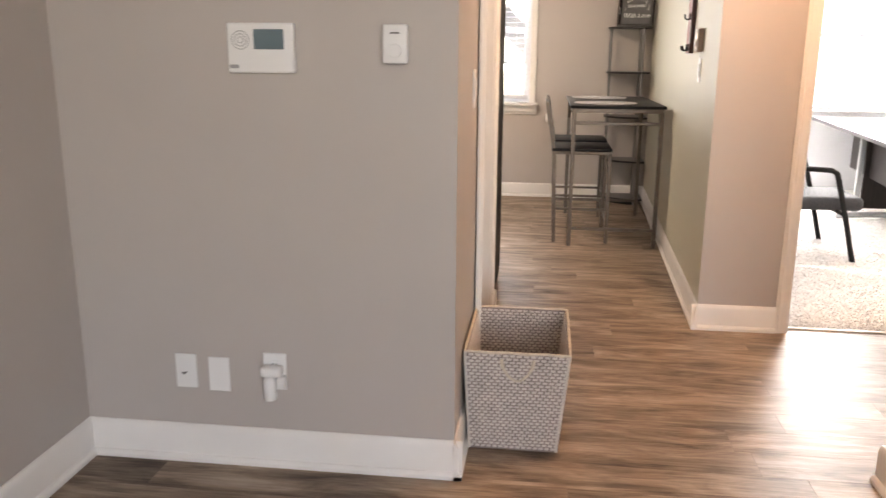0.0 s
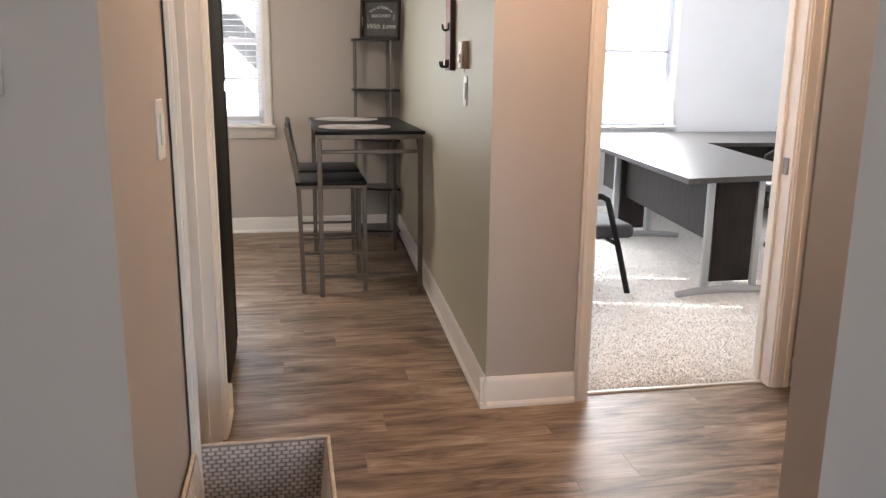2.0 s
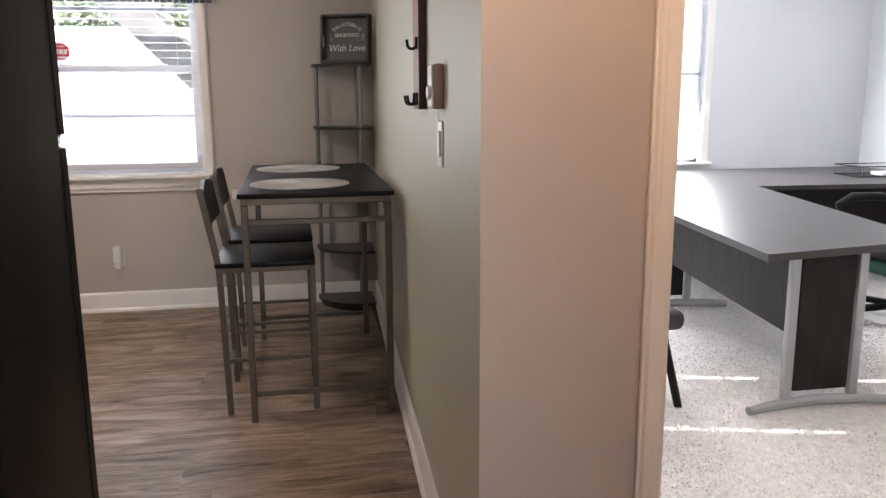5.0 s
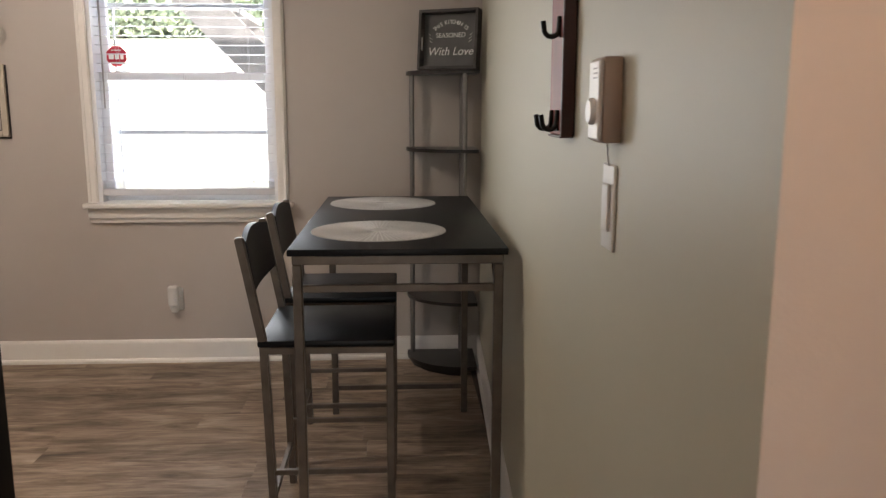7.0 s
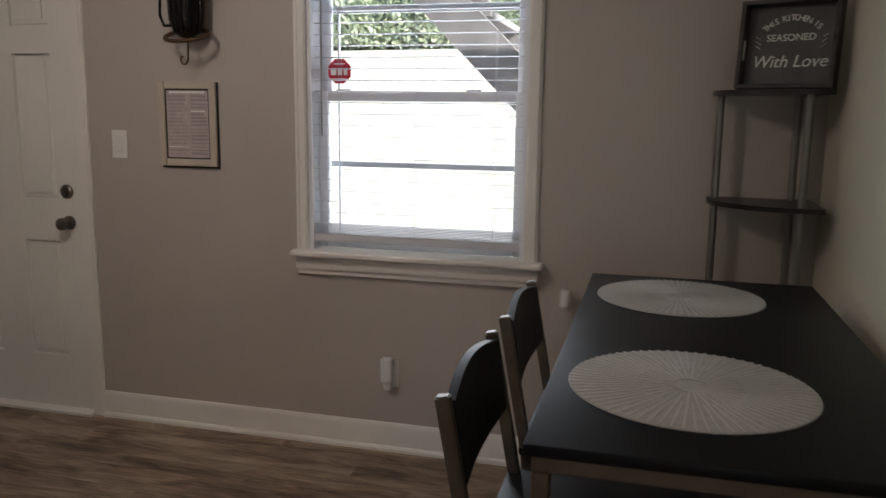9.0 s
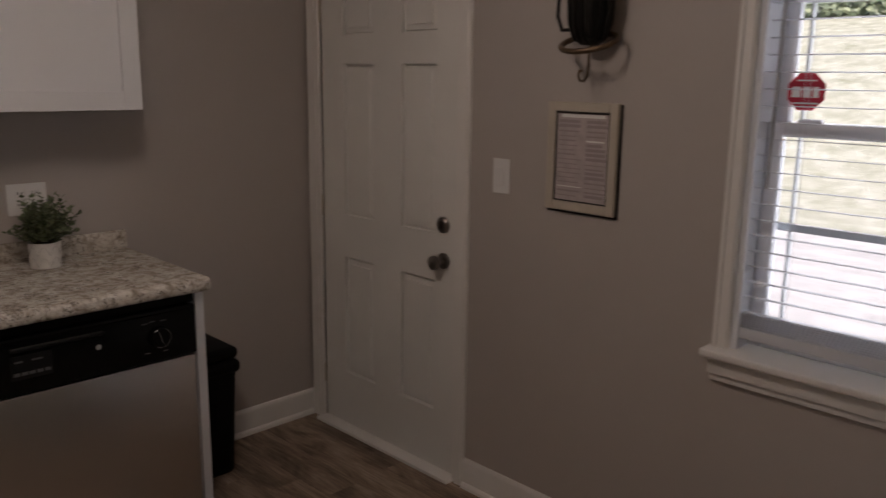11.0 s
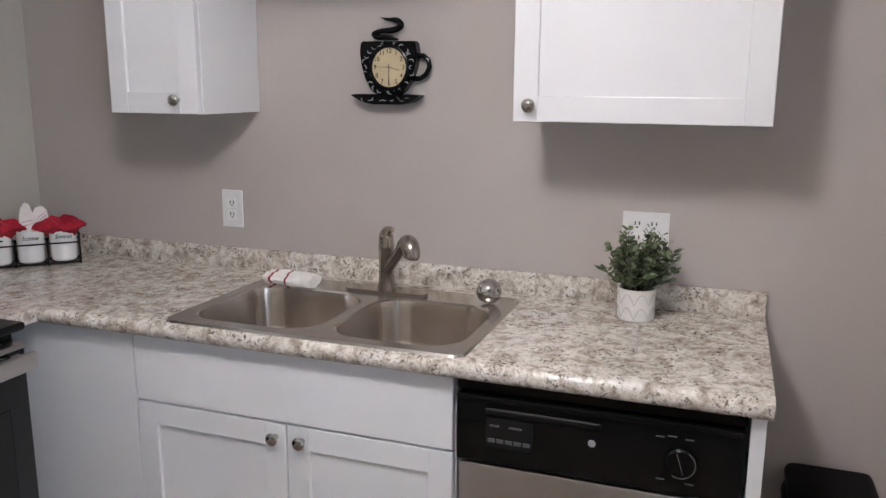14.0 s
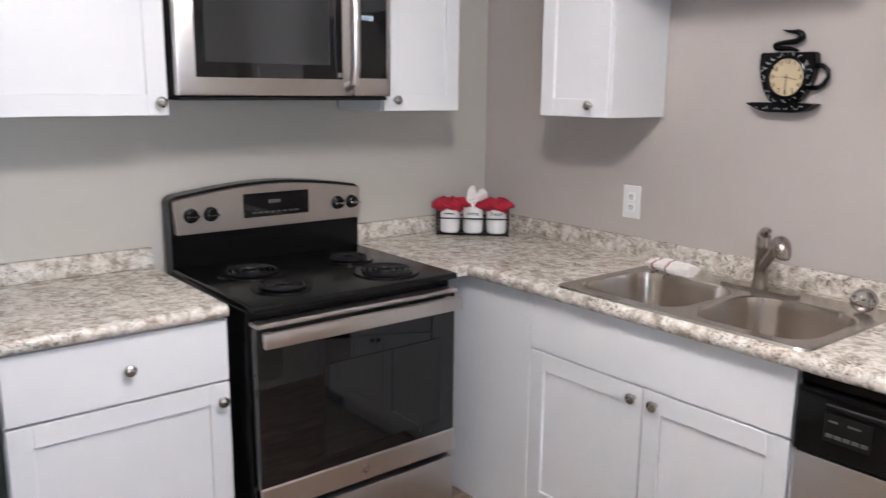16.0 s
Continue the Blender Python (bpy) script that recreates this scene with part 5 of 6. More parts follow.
rack = thing("hook_rack", (ew(5.02), 5.02, 1.236), "cherry wood key rack with black iron hooks", "rack")
xw = ew(5.02)
part("board", bx(xw - 0.022, xw - 0.002, 4.992, 5.102, 1.242, 1.86, 0.003, 1), CHERRY, rack)
# near side and bottom edge: dark wood with its shade put into the colour
part("edge", bx(xw - 0.024, xw - 0.001, 4.982, 4.992, 1.240, 1.86, 0.002, 1), CHERRYSHADE, rack)
part("edge", bx(xw - 0.024, xw - 0.001, 4.992, 5.104, 1.238, 1.242, 0.001, 1), CHERRYSHADE, rack)
for hz in (1.256, 1.415, 1.58):
    for hy in (5.018, 5.07):
        if hz == 1.415 and hy > 5.05:
            continue
        pts = [(xw - 0.024, hy, hz + 0.03), (xw - 0.025, hy, hz + 0.012)] + [(xw - 0.038 + 0.013 * math.cos(radians(b)), hy, hz + 0.008 + 0.012 * math.sin(radians(b))) for b in range(-20, -181, -20)] + [(xw - 0.053, hy, hz + 0.022)]
        part("hook", tube(bmesh.new(), pts, 0.0045, 8), IRON, rack, "black iron hook")
    part("hook_plate", bx(xw - 0.0245, xw - 0.022, 5.013, 5.023 if hz == 1.415 else 5.075, hz - 0.006, hz + 0.004, 0.001, 1), IRON, rack)

rack.location.y += 0.028

icom = thing("thermostat", (ew(4.715), 4.715, 1.245), "thermostat box with beige sides, warm shade in their colour", "thermostat")
xw = ew(4.715)
# housing beige is browned for the dim warm light on its side
part("housing", bx(xw - 0.027, xw - 0.001, 4.667, 4.727, 1.245, 1.356, 0.004, 2), BEIGESHADE, icom)
part("face", bx(xw - 0.033, xw - 0.027, 4.669, 4.725, 1.248, 1.353, 0.003, 1), PLASTIC, icom)
part("dial", lathe(bmesh.new(), [(0, 0), (0.018, 0), (0.0175, 0.004), (0.015, 0.007), (0, 0.0075)], (xw - 0.033, 4.697, 1.286), (-1, 0, 0), 24), PLASTIC, icom)
for i in range(3):
    part("printed_line", bx(xw - 0.0336, xw - 0.033, 4.68, 4.70, 1.328 + i * 0.006, 1.33 + i * 0.006), GREYPRINT, icom)
part("cord", tube(bmesh.new(), [(xw - 0.012, 4.70, 1.246), (xw - 0.010, 4.702, 1.23), (xw - 0.007, 4.704, 1.213)], 0.0011, 6), PLASTIC, icom, "short white cord")


def rocker(name_at, axis, u, z, d, s, w=0.07, h=0.115, n=1, outlet=False, label="white rocker light switch plate", category="light switch"):
    """A wall plate with rockers or sockets on the wall face d, standing out on side s."""
    at = (d, u, z - h / 2) if axis == "x" else (u, d, z - h / 2)
    c = thing(name_at, at, label, category)

    def b(u0, u1, d0, d1, z0, z1, bev):
        q = sorted((d + s * d0, d + s * d1))
        return bx(*((*q, u0, u1) if axis == "x" else (u0, u1, *q)), z0, z1, bev, 1)

    part("plate", b(u - w / 2, u + w / 2, 0.0005, 0.006, z - h / 2, z + h / 2, 0.002), PLASTIC, c)
    for i in range(n):
        uc = u + (i - (n - 1) / 2) * 0.046
        if outlet:
            for zz in (z - 0.02, z + 0.02):
                so = part("socket", b(uc - 0.016, uc + 0.016, 0.006, 0.008, zz - 0.015, zz + 0.015, 0.003), PLASTIC, c)
                for du in (-0.006, 0.006):
                    part("slot", b(uc + du - 0.0016, uc + du + 0.0016, 0.008, 0.0084, zz - 0.003, zz + 0.007, 0), INK, so)
                part("ground_hole", b(uc - 0.0024, uc + 0.0024, 0.008, 0.0084, zz - 0.0115, zz - 0.007, 0), INK, so)
        else:
            part("rocker", b(uc - 0.0165, uc + 0.0165, 0.006, 0.0105, z - 0.033, z + 0.033, 0.0025), PLASTIC, c)
    return c


rocker("light_switch", "x", 4.708, 1.157, ew(4.708), -1, 0.06, 0.117)
rocker("light_switch", "x", 3.168, 1.118, -0.195, 1, 0.075, 0.122, label="white rocker light switch plate in the hall")
rocker("light_switch", "y", -1.849, 1.226, NY, -1, 0.075, 0.12, label="white rocker light switch beside the back door")
rocker("power_outlet", "x", 5.112, 1.114, WX, 1, 0.08, 0.125, 1, True, "white duplex outlet plate on the wall above the worktop", "outlet")
rocker("power_outlet", "x", 6.463, 1.128, WX, 1, 0.128, 0.108, 2, True, "white double outlet plate behind the plant", "outlet")

# ---- north wall: frame, sconce, plugs ----
pic = thing("picture_frame", (-1.50, NY, 1.136), "ivory picture frame with a printed house rules sheet", "picture")
PX0, PX1, PZ0, PZ1 = -1.645, -1.382, 1.143, 1.487
bm = bmesh.new()
fw = 0.03
for a, b, c, d in ((PX0, PX0 + fw, PZ0, PZ1), (PX1 - fw, PX1, PZ0, PZ1), (PX0 + fw, PX1 - fw, PZ0, PZ0 + fw), (PX0 + fw, PX1 - fw, PZ1 - fw, PZ1)):
    box(bm, a, b, NY - 0.02, NY - 0.002, c, d, 0.003, 1)
part("frame_moulding", bm, IVORY, pic)
# dark sheet set off right and down as the frame's shadow
part("shadow_sheet", bx(PX0 + 0.004, PX1 + 0.006, NY - 0.008, NY - 0.001, PZ0 - 0.008, PZ1 - 0.004), SHELFDARK, pic)
part("sheet", bx(PX0 + fw - 0.002, PX1 - fw + 0.002, NY - 0.012, NY - 0.009, PZ0 + fw - 0.002, PZ1 - fw + 0.002), PAPER, pic, "faded printed sheet")
for a, b, c, d in ((PX0 + fw, PX0 + fw + 0.005, PZ0 + fw, PZ1 - fw), (PX1 - fw - 0.005, PX1 - fw, PZ0 + fw, PZ1 - fw), (PX0 + fw + 0.005, PX1 - fw - 0.005, PZ0 + fw, PZ0 + fw + 0.005), (PX0 + fw + 0.005, PX1 - fw - 0.005, PZ1 - fw - 0.006, PZ1 - fw)):
    part("inner_border", bx(a, b, NY - 0.0145, NY - 0.0125, c, d), SHELFDARK, pic, "thin dark inner border")
random.seed(5)
for col in range(2):
    z = PZ1 - fw - 0.034
    while z > PZ0 + fw + 0.015:
        u0 = PX0 + fw + 0.012 + col * 0.105
        part("printed_line", bx(u0, u0 + random.uniform(0.06, 0.092), NY - 0.0125, NY - 0.012, z, z + random.choice((0.003, 0.005, 0.009))), PAPERINK if random.random() < 0.93 else WHITEPRINT, pic)
        z -= 0.0145
part("printed_line", bx(PX0 + fw + 0.02, PX1 - fw - 0.02, NY - 0.0125, NY - 0.012, PZ1 - fw - 0.018, PZ1 - fw - 0.008), WHITEPRINT, pic)

sconce = thing("wall_sconce", (-1.46, NY, 1.55), "dark iron cup-shaped wall sconce with a bronze ring", "sconce")
sx, sy = -1.455, NY - 0.085
bm = bmesh.new()
tube(bm, [(sx + 0.088 * math.cos(a), sy + 0.066 * math.sin(a), 1.662 + 0.028 * math.sin(a)) for a in [2 * math.pi * i / 28 for i in range(28)]], 0.0085, 8, True)
part("ring", bm, BRONZE, sconce)
bm = bmesh.new()
tube(bm, [(sx, NY - 0.004, 1.76), (sx, NY - 0.02, 1.68), (sx + 0.002, sy, 1.648), (sx + 0.002, sy, 1.60), (sx, sy, 1.566), (sx - 0.012, sy, 1.55), (sx - 0.026, sy, 1.553), (sx - 0.033, sy, 1.568), (sx - 0.028, sy, 1.582), (sx - 0.02, sy, 1.58)], 0.0042, 8)
part("scroll", bm, BRONZE, sconce)
bm = bmesh.new()
for i in range(14):
    a = 2 * math.pi * i / 14
    tube(bm, [(sx + r * math.cos(a), sy + r * math.sin(a), z) for r, z in ((0.02, 1.66), (0.045, 1.675), (0.06, 1.72), (0.064, 1.79), (0.068, 1.87))], 0.0075, 6)
part("cup_ribs", bm, IRON, sconce)
part("cup", lathe(bmesh.new(), [(0, 1.662), (0.03, 1.666), (0.052, 1.69), (0.058, 1.75), (0.062, 1.865), (0.058, 1.865), (0.05, 1.70), (0, 1.68)], (sx, sy, 0), (0, 0, 1), 20), IRON, sconce)
part("cup_handle", tube(bmesh.new(), [(sx - 0.06, sy, 1.70), (sx - 0.10, sy, 1.70), (sx - 0.118, sy, 1.74), (sx - 0.115, sy, 1.80), (sx - 0.09, sy, 1.835), (sx - 0.064, sy, 1.83)], 0.006, 8), IRON, sconce)
part("mount_plate", bx(sx - 0.02, sx + 0.02, NY - 0.008, NY - 0.001, 1.72, 1.86, 0.003, 1), IRON, sconce)

out_n = rocker("power_outlet", "y", -0.638, 0.33, NY, -1, 0.07, 0.115, 1, True, "white outlet plate under the window", "outlet")
plug = thing("plug_in_device", (-0.633, NY - 0.008, 0.28), "white plug-in night light in an outlet", "plug")
part("housing", bx(-0.670, -0.620, NY - 0.05, NY - 0.0085, 0.30, 0.402, 0.01, 3), PLASTIC, plug)
part("lower_block", bx(-0.660, -0.628, NY - 0.036, NY - 0.0085, 0.265, 0.302, 0.006, 2), PLASTIC, plug)
p2 = thing("plug_in_device", (0.06, NY - 0.008, 0.66), "white plug-in air freshener beside the window", "plug")
part("housing", bx(0.035, 0.075, NY - 0.05, NY - 0.001, 0.66, 0.73, 0.012, 3), PLASTIC, p2)

# ---- living room wall: alarm keypad, thermostat, outlets ----
LYW = 2.70
keypad = thing("alarm_keypad", (-0.72, LYW, 1.172), "white alarm keypad with a grey display on the wall", "keypad")
part("housing", bx(-0.816, -0.631, LYW - 0.028, LYW - 0.001, 1.172, 1.303, 0.006, 3), PLASTIC, keypad)
part("display", bx(-0.741, -0.658, LYW - 0.0295, LYW - 0.0275, 1.234, 1.286, 0.001, 1), LCD, keypad, "dark blue-grey display")
bm = bmesh.new()
for i in range(3):
    tube(bm, [(-0.778 + (0.008 + 0.008 * i) * math.cos(a), LYW - 0.0284, 1.258 + (0.008 + 0.008 * i) * math.sin(a)) for a in [2 * math.pi * k / 18 for k in range(18)]], 0.0012, 5, True)
part("speaker_grille", bm, GREYPRINT, keypad)
part("badge", bx(-0.81, -0.785, LYW - 0.029, LYW - 0.0275, 1.184, 1.194, 0.002, 1), GREYPRINT, keypad)
ts = thing("thermostat", (-0.36, LYW, 1.198), "white dial thermostat on the living room wall", "thermostat")
part("housing", bx(-0.392, -0.327, LYW - 0.03, LYW - 0.001, 1.2, 1.3, 0.005, 3), PLASTIC, ts)
part("dial", lathe(bmesh.new(), [(0, 0), (0.018, 0), (0.017, 0.005), (0, 0.006)], (-0.359, LYW - 0.03, 1.232), (0, -1, 0), 24), PLASTIC, ts)
part("slot", bx(-0.372, -0.346, LYW - 0.0308, LYW - 0.0295, 1.276, 1.279), INK, ts)
for i in range(6):
    for z in (1.2005, 1.2975):
        part("vent", bx(-0.386 + i * 0.0095, -0.381 + i * 0.0095, LYW - 0.028, LYW - 0.012, z - 0.003, z + 0.003), GREYPRINT, ts)
cab1 = rocker("wall_plate", "y", -1.009, 0.292, LYW, -1, 0.066, 0.108, 0, False, "white cable plate with a small bent wire", "wall plate")
part("wire", tube(bmesh.new(), [(-1.022, LYW - 0.007, 0.286), (-1.012, LYW - 0.016, 0.286), (-1.003, LYW - 0.018, 0.294)], 0.0022, 6), INK, cab1)
rocker("wall_plate", "y", -0.906, 0.286, LYW, -1, 0.066, 0.108, 0, False, "blank white wall plate", "wall plate")
rocker("power_outlet", "y", -0.732, 0.305, LYW, -1, 0.07, 0.115, 1, True, "white power outlet with a plug-in diffuser", "outlet")
p3 = thing("plug_in_device", (-0.735, LYW - 0.01, 0.225), "white plug-in air freshener in the outlet", "plug")
part("housing", bx(-0.765, -0.702, LYW - 0.045, LYW - 0.0085, 0.30, 0.33, 0.008, 3), PLASTIC, p3)
part("bottle", lathe(bmesh.new(), [(0, 0), (0.018, 0), (0.02, 0.006), (0.019, 0.06), (0.012, 0.072), (0, 0.073)], (-0.74, LYW - 0.032, 0.228), (0, 0, 1), 16), PLASTIC, p3)
part("side_block", bx(-0.718, -0.695, LYW - 0.035, LYW - 0.0085, 0.262, 0.30, 0.005, 2), PLASTIC, p3)

# ---- woven basket in the hall ----
basket = thing("woven_basket", (-0.03, 3.11, 0), "grey and off-white woven storage basket standing by the hall wall", "basket")
BT = (-0.185, 0.14, 2.885, 3.345)        # rim: x0, x1, y0, y1
BB = (-0.165, 0.108, 2.885, 3.32)        # base
BH = 0.328


def bpos(side, f, h):
    """A point on a basket side: f along it, h up it."""
    g = h / BH
    x0, x1, y0, y1 = [BB[i] + (BT[i] - BB[i]) * g for i in range(4)]
    return {"s": Vector((x0 + (x1 - x0) * f, y0, h)), "n": Vector((x1 + (x0 - x1) * f, y1, h)), "e": Vector((x1, y0 + (y1 - y0) * f, h)), "w": Vector((x0, y1 + (y0 - y1) * f, h))}[side]


NORM = {"s": Vector((0, -1, 0)), "n": Vector((0, 1, 0)), "e": Vector((1, 0, 0)), "w": Vector((-1, 0, 0))}
for side in "snew":
    bm = bmesh.new()
    nrm = NORM[side]
    q = [bpos(side, 0, 0.004), bpos(side, 1, 0.004), bpos(side, 1, BH), bpos(side, 0, BH)]
    a = [bm.verts.new(p) for p in q]
    b = [bm.verts.new(p - nrm * 0.006) for p in q]
    for i in range(4):
        bm.faces.new((a[i], a[(i + 1) % 4], b[(i + 1) % 4], b[i]))
    bm.faces.new(a)
    bm.faces.new(b[::-1])
    pn = part("side_panel", bm, WEAVEGREY, basket)
    bm = bmesh.new()
    rows = 30
    ncol = 15 if side in "sn" else 21
    dh_ = (BH - 0.012) / rows
    up = Vector((0, 0, 1))
    for r in range(rows):
        h = 0.008 + dh_ * (r + 0.5)
        for c in range(ncol + r % 2):
            f0 = (c - 0.5 * (r % 2)) / ncol
            p0, p1 = bpos(side, max(0, f0), h), bpos(side, min(1, f0 + 0.74 / ncol), h)
            for o in (0.0004, -0.0064):
                lift = nrm * (0.0026 if o > 0 else -0.0026)
                vs = [bm.verts.new(p + nrm * o + up * k * dh_ * 0.36) for p, k in ((p0, -1), (p1, -1), (p1, 1), (p0, 1))]
                ce = [bm.verts.new(v.co + lift + ((p0 + p1) / 2 + nrm * o - v.co) * 0.18) for v in vs]
                for i in range(4):
                    bm.faces.new((vs[i], vs[(i + 1) % 4], ce[(i + 1) % 4], ce[i]))
                bm.faces.new(ce)
    bmesh.ops.recalc_face_normals(bm, faces=bm.faces[:])
    wv = part("weave", bm, WEAVEWHITE, pn, "off-white woven straps")
    wv["kind"] = "stuff"
for x_, y_ in ((0, 2), (1, 2), (0, 3), (1, 3)):
    part("corner_cord", tube(bmesh.new(), [(BB[x_], BB[y_], 0.004), (BT[x_], BT[y_], BH)], 0.0045, 8), WEAVEWHITE, basket)
bm = bmesh.new()
rim = []
for side in "senw":
    for i in range(14):
        p = bpos(side, i / 14, BH)
        rim.append(p + Vector((0, 0, 0.0015 * math.sin(i * 1.3))))
tube(bm, rim, 0.0048, 8, True)
part("rim", bm, CORD, basket, "wrapped natural cord rim")
part("base", bx(BB[0] + 0.004, BB[1] - 0.004, BB[2] + 0.004, BB[3] - 0.004, 0.001, 0.008), WEAVEGREY, basket)
for side, s in (("s", -1), ("n", 1)):
    yy = BT[2] if side == "s" else BT[3]
    cx = -0.02
    pts = [(cx - 0.05, yy + s * 0.008, 0.31), (cx - 0.045, yy + s * 0.012, 0.285), (cx - 0.028, yy + s * 0.014, 0.258), (cx - 0.006, yy + s * 0.014, 0.243), (cx + 0.012, yy + s * 0.014, 0.244), (cx + 0.034, yy + s * 0.013, 0.264), (cx + 0.046, yy + s * 0.012, 0.288), (cx + 0.05, yy + s * 0.008, 0.31)]
    part("handle", tube(bmesh.new(), pts, [0.006, 0.0055, 0.0042, 0.004, 0.004, 0.0042, 0.0055, 0.006], 8), CORD, basket, "looped rope handle")

# ---- seagrass basket ----
wick = thing("seagrass_basket", (2.19, 3.99, 0), "tall brown seagrass basket against the hall wall", "basket")
bm = bmesh.new()
random.seed(9)
for i in range(24):
    z = 0.012 + i * 0.0205
    r = 0.155 + 0.055 * math.sin(math.pi * (0.15 + 0.8 * i / 24))
    pts = []
    for k in range(56):
        a = 2 * math.pi * k / 56
        rr = r + 0.0055 * (1 if (k + i) % 2 else -1) + random.uniform(-0.002, 0.002)
        pts.append((2.19 + rr * math.cos(a), 3.965 + rr * math.sin(a), z + random.uniform(-0.002, 0.002)))
    tube(bm, pts, 0.0105, 6, True)
w_ = part("weave", bm, WICKER, wick)
part("lining", lathe(bmesh.new(), [(0, 0.005), (0.15, 0.005), (0.19, 0.2), (0.17, 0.47)], (2.19, 3.965, 0), (0, 0, 1), 24), WICKER, wick)

# ---- things on the counter ----
plant = thing("potted_plant", (-2.84, 6.462, 0.914), "small eucalyptus plant in a marbled white pot", "plant")
px, py, pz = -2.84, 6.462, 0.9142
pot = part("pot", lathe(bmesh.new(), [(0, 0), (0.046, 0), (0.049, 0.004), (0.05, 0.08), (0.0505, 0.086), (0.046, 0.086), (0.045, 0.076), (0, 0.075)], (px, py, pz), (0, 0, 1), 32), MARBLE, plant)
bm = bmesh.new()
for k in range(8):
    a0 = 2 * math.pi * k / 8
    for j, dz in ((1, 0.008), (-1, 0.008), (1, 0.045), (-1, 0.045)):
        pts = [(px + 0.0502 * math.cos(a0 + j * s * 0.39), py + 0.0502 * math.sin(a0 + j * s * 0.39), pz + dz + 0.03 * math.sin(s * math.pi / 2)) for s in (0, 0.33, 0.66, 1)]
        tube(bm, pts, 0.001, 5)
part("relief_line", bm, material("pot relief", (0.5, 0.48, 0.46), 0.5), pot, "curved relief pattern")
part("soil", lathe(bmesh.new(), [(0, 0.078), (0.03, 0.08), (0.0455, 0.077)], (px, py, pz), (0, 0, 1), 16), material("soil", (0.02, 0.015, 0.01), 0.9), plant)


def leaf(bm, at, out_dir, size, roll):
    d = Vector(out_dir).normalized()
    side = d.cross(Vector((0, 0, 1)))
    if side.length < 1e-3:
        side = Vector((1, 0, 0))
    side.normalize()
    side = Matrix.Rotation(roll, 3, d) @ side
    up = side.cross(d)
    at = Vector(at)
    pts = [(0, 0, 0), (0.3, 0.4, 0.05), (0.7, 0.42, 0.08), (1.0, 0.0, 0.0), (0.7, -0.42, 0.08), (0.3, -0.4, 0.05)]
    vs = [bm.verts.new(at + (d * a + side * b + up * c) * size) for a, b, c in pts]
    mid = bm.verts.new(at + d * 0.55 * size - up * 0.06 * size)
    for i in range(6):
        bm.faces.new((vs[i], vs[(i + 1) % 6], mid))


random.seed(21)
for k in range(40):
    a = 2 * math.pi * k / 40 * 3.62
    lean = 0.1 + 0.92 * (k % 9) / 8
    ln = random.uniform(0.115, 0.18) * (1.0 if lean < 0.8 else 0.8)
    base = Vector((px + 0.02 * math.cos(a), py + 0.02 * math.sin(a), pz + 0.074))
    dvec = Vector((math.sin(lean) * math.cos(a) * 0.75, math.sin(lean) * math.sin(a) * 0.8, math.cos(lean) + 0.1)).normalized()
    pts = [base + dvec * ln * s + Vector((0, 0, -0.035 * s * s * math.sin(lean))) for s in (0, 0.25, 0.5, 0.75, 1)]
    pts = [Vector((max(p.x, WX + 0.03), p.y, p.z)) for p in pts]
    bm = tube(bmesh.new(), pts, [0.0018, 0.0016, 0.0014, 0.0012, 0.0008], 5, mi=1)
    for j in range(11):
        s = 0.15 + 0.85 * j / 10
        i0 = min(int(s * 4), 3)
        p = pts[i0].lerp(pts[i0 + 1], s * 4 - i0)
        for sd in range(2):
            b = random.uniform(0, 6.28)
            od = Vector((math.cos(b), math.sin(b), random.uniform(-0.1, 0.8))) + dvec * 0.4
            q = p + od.normalized() * 0.004
            leaf(bm, q, od, random.uniform(0.022, 0.032) * (1.08 - 0.5 * s), random.uniform(-0.7, 0.7))
    sp = part("sprig", bm, [LEAF, STEMMAT], plant, "eucalyptus sprig with rounded grey-green leaves")

# caddy with three mugs and napkins, standing across the corner
caddy = thing("napkin_caddy", (-2.75, 4.46, 0.914), "black wire caddy holding three white canisters with napkins", "caddy")
MC = Matrix.Translation((-2.755, 4.45, 0.9142)) @ Matrix.Rotation(radians(136), 4, "Z")


def cpart(name, bm, mat, parent, label=""):
    bm.transform(MC)
    return part(name, bm, mat, parent, label)


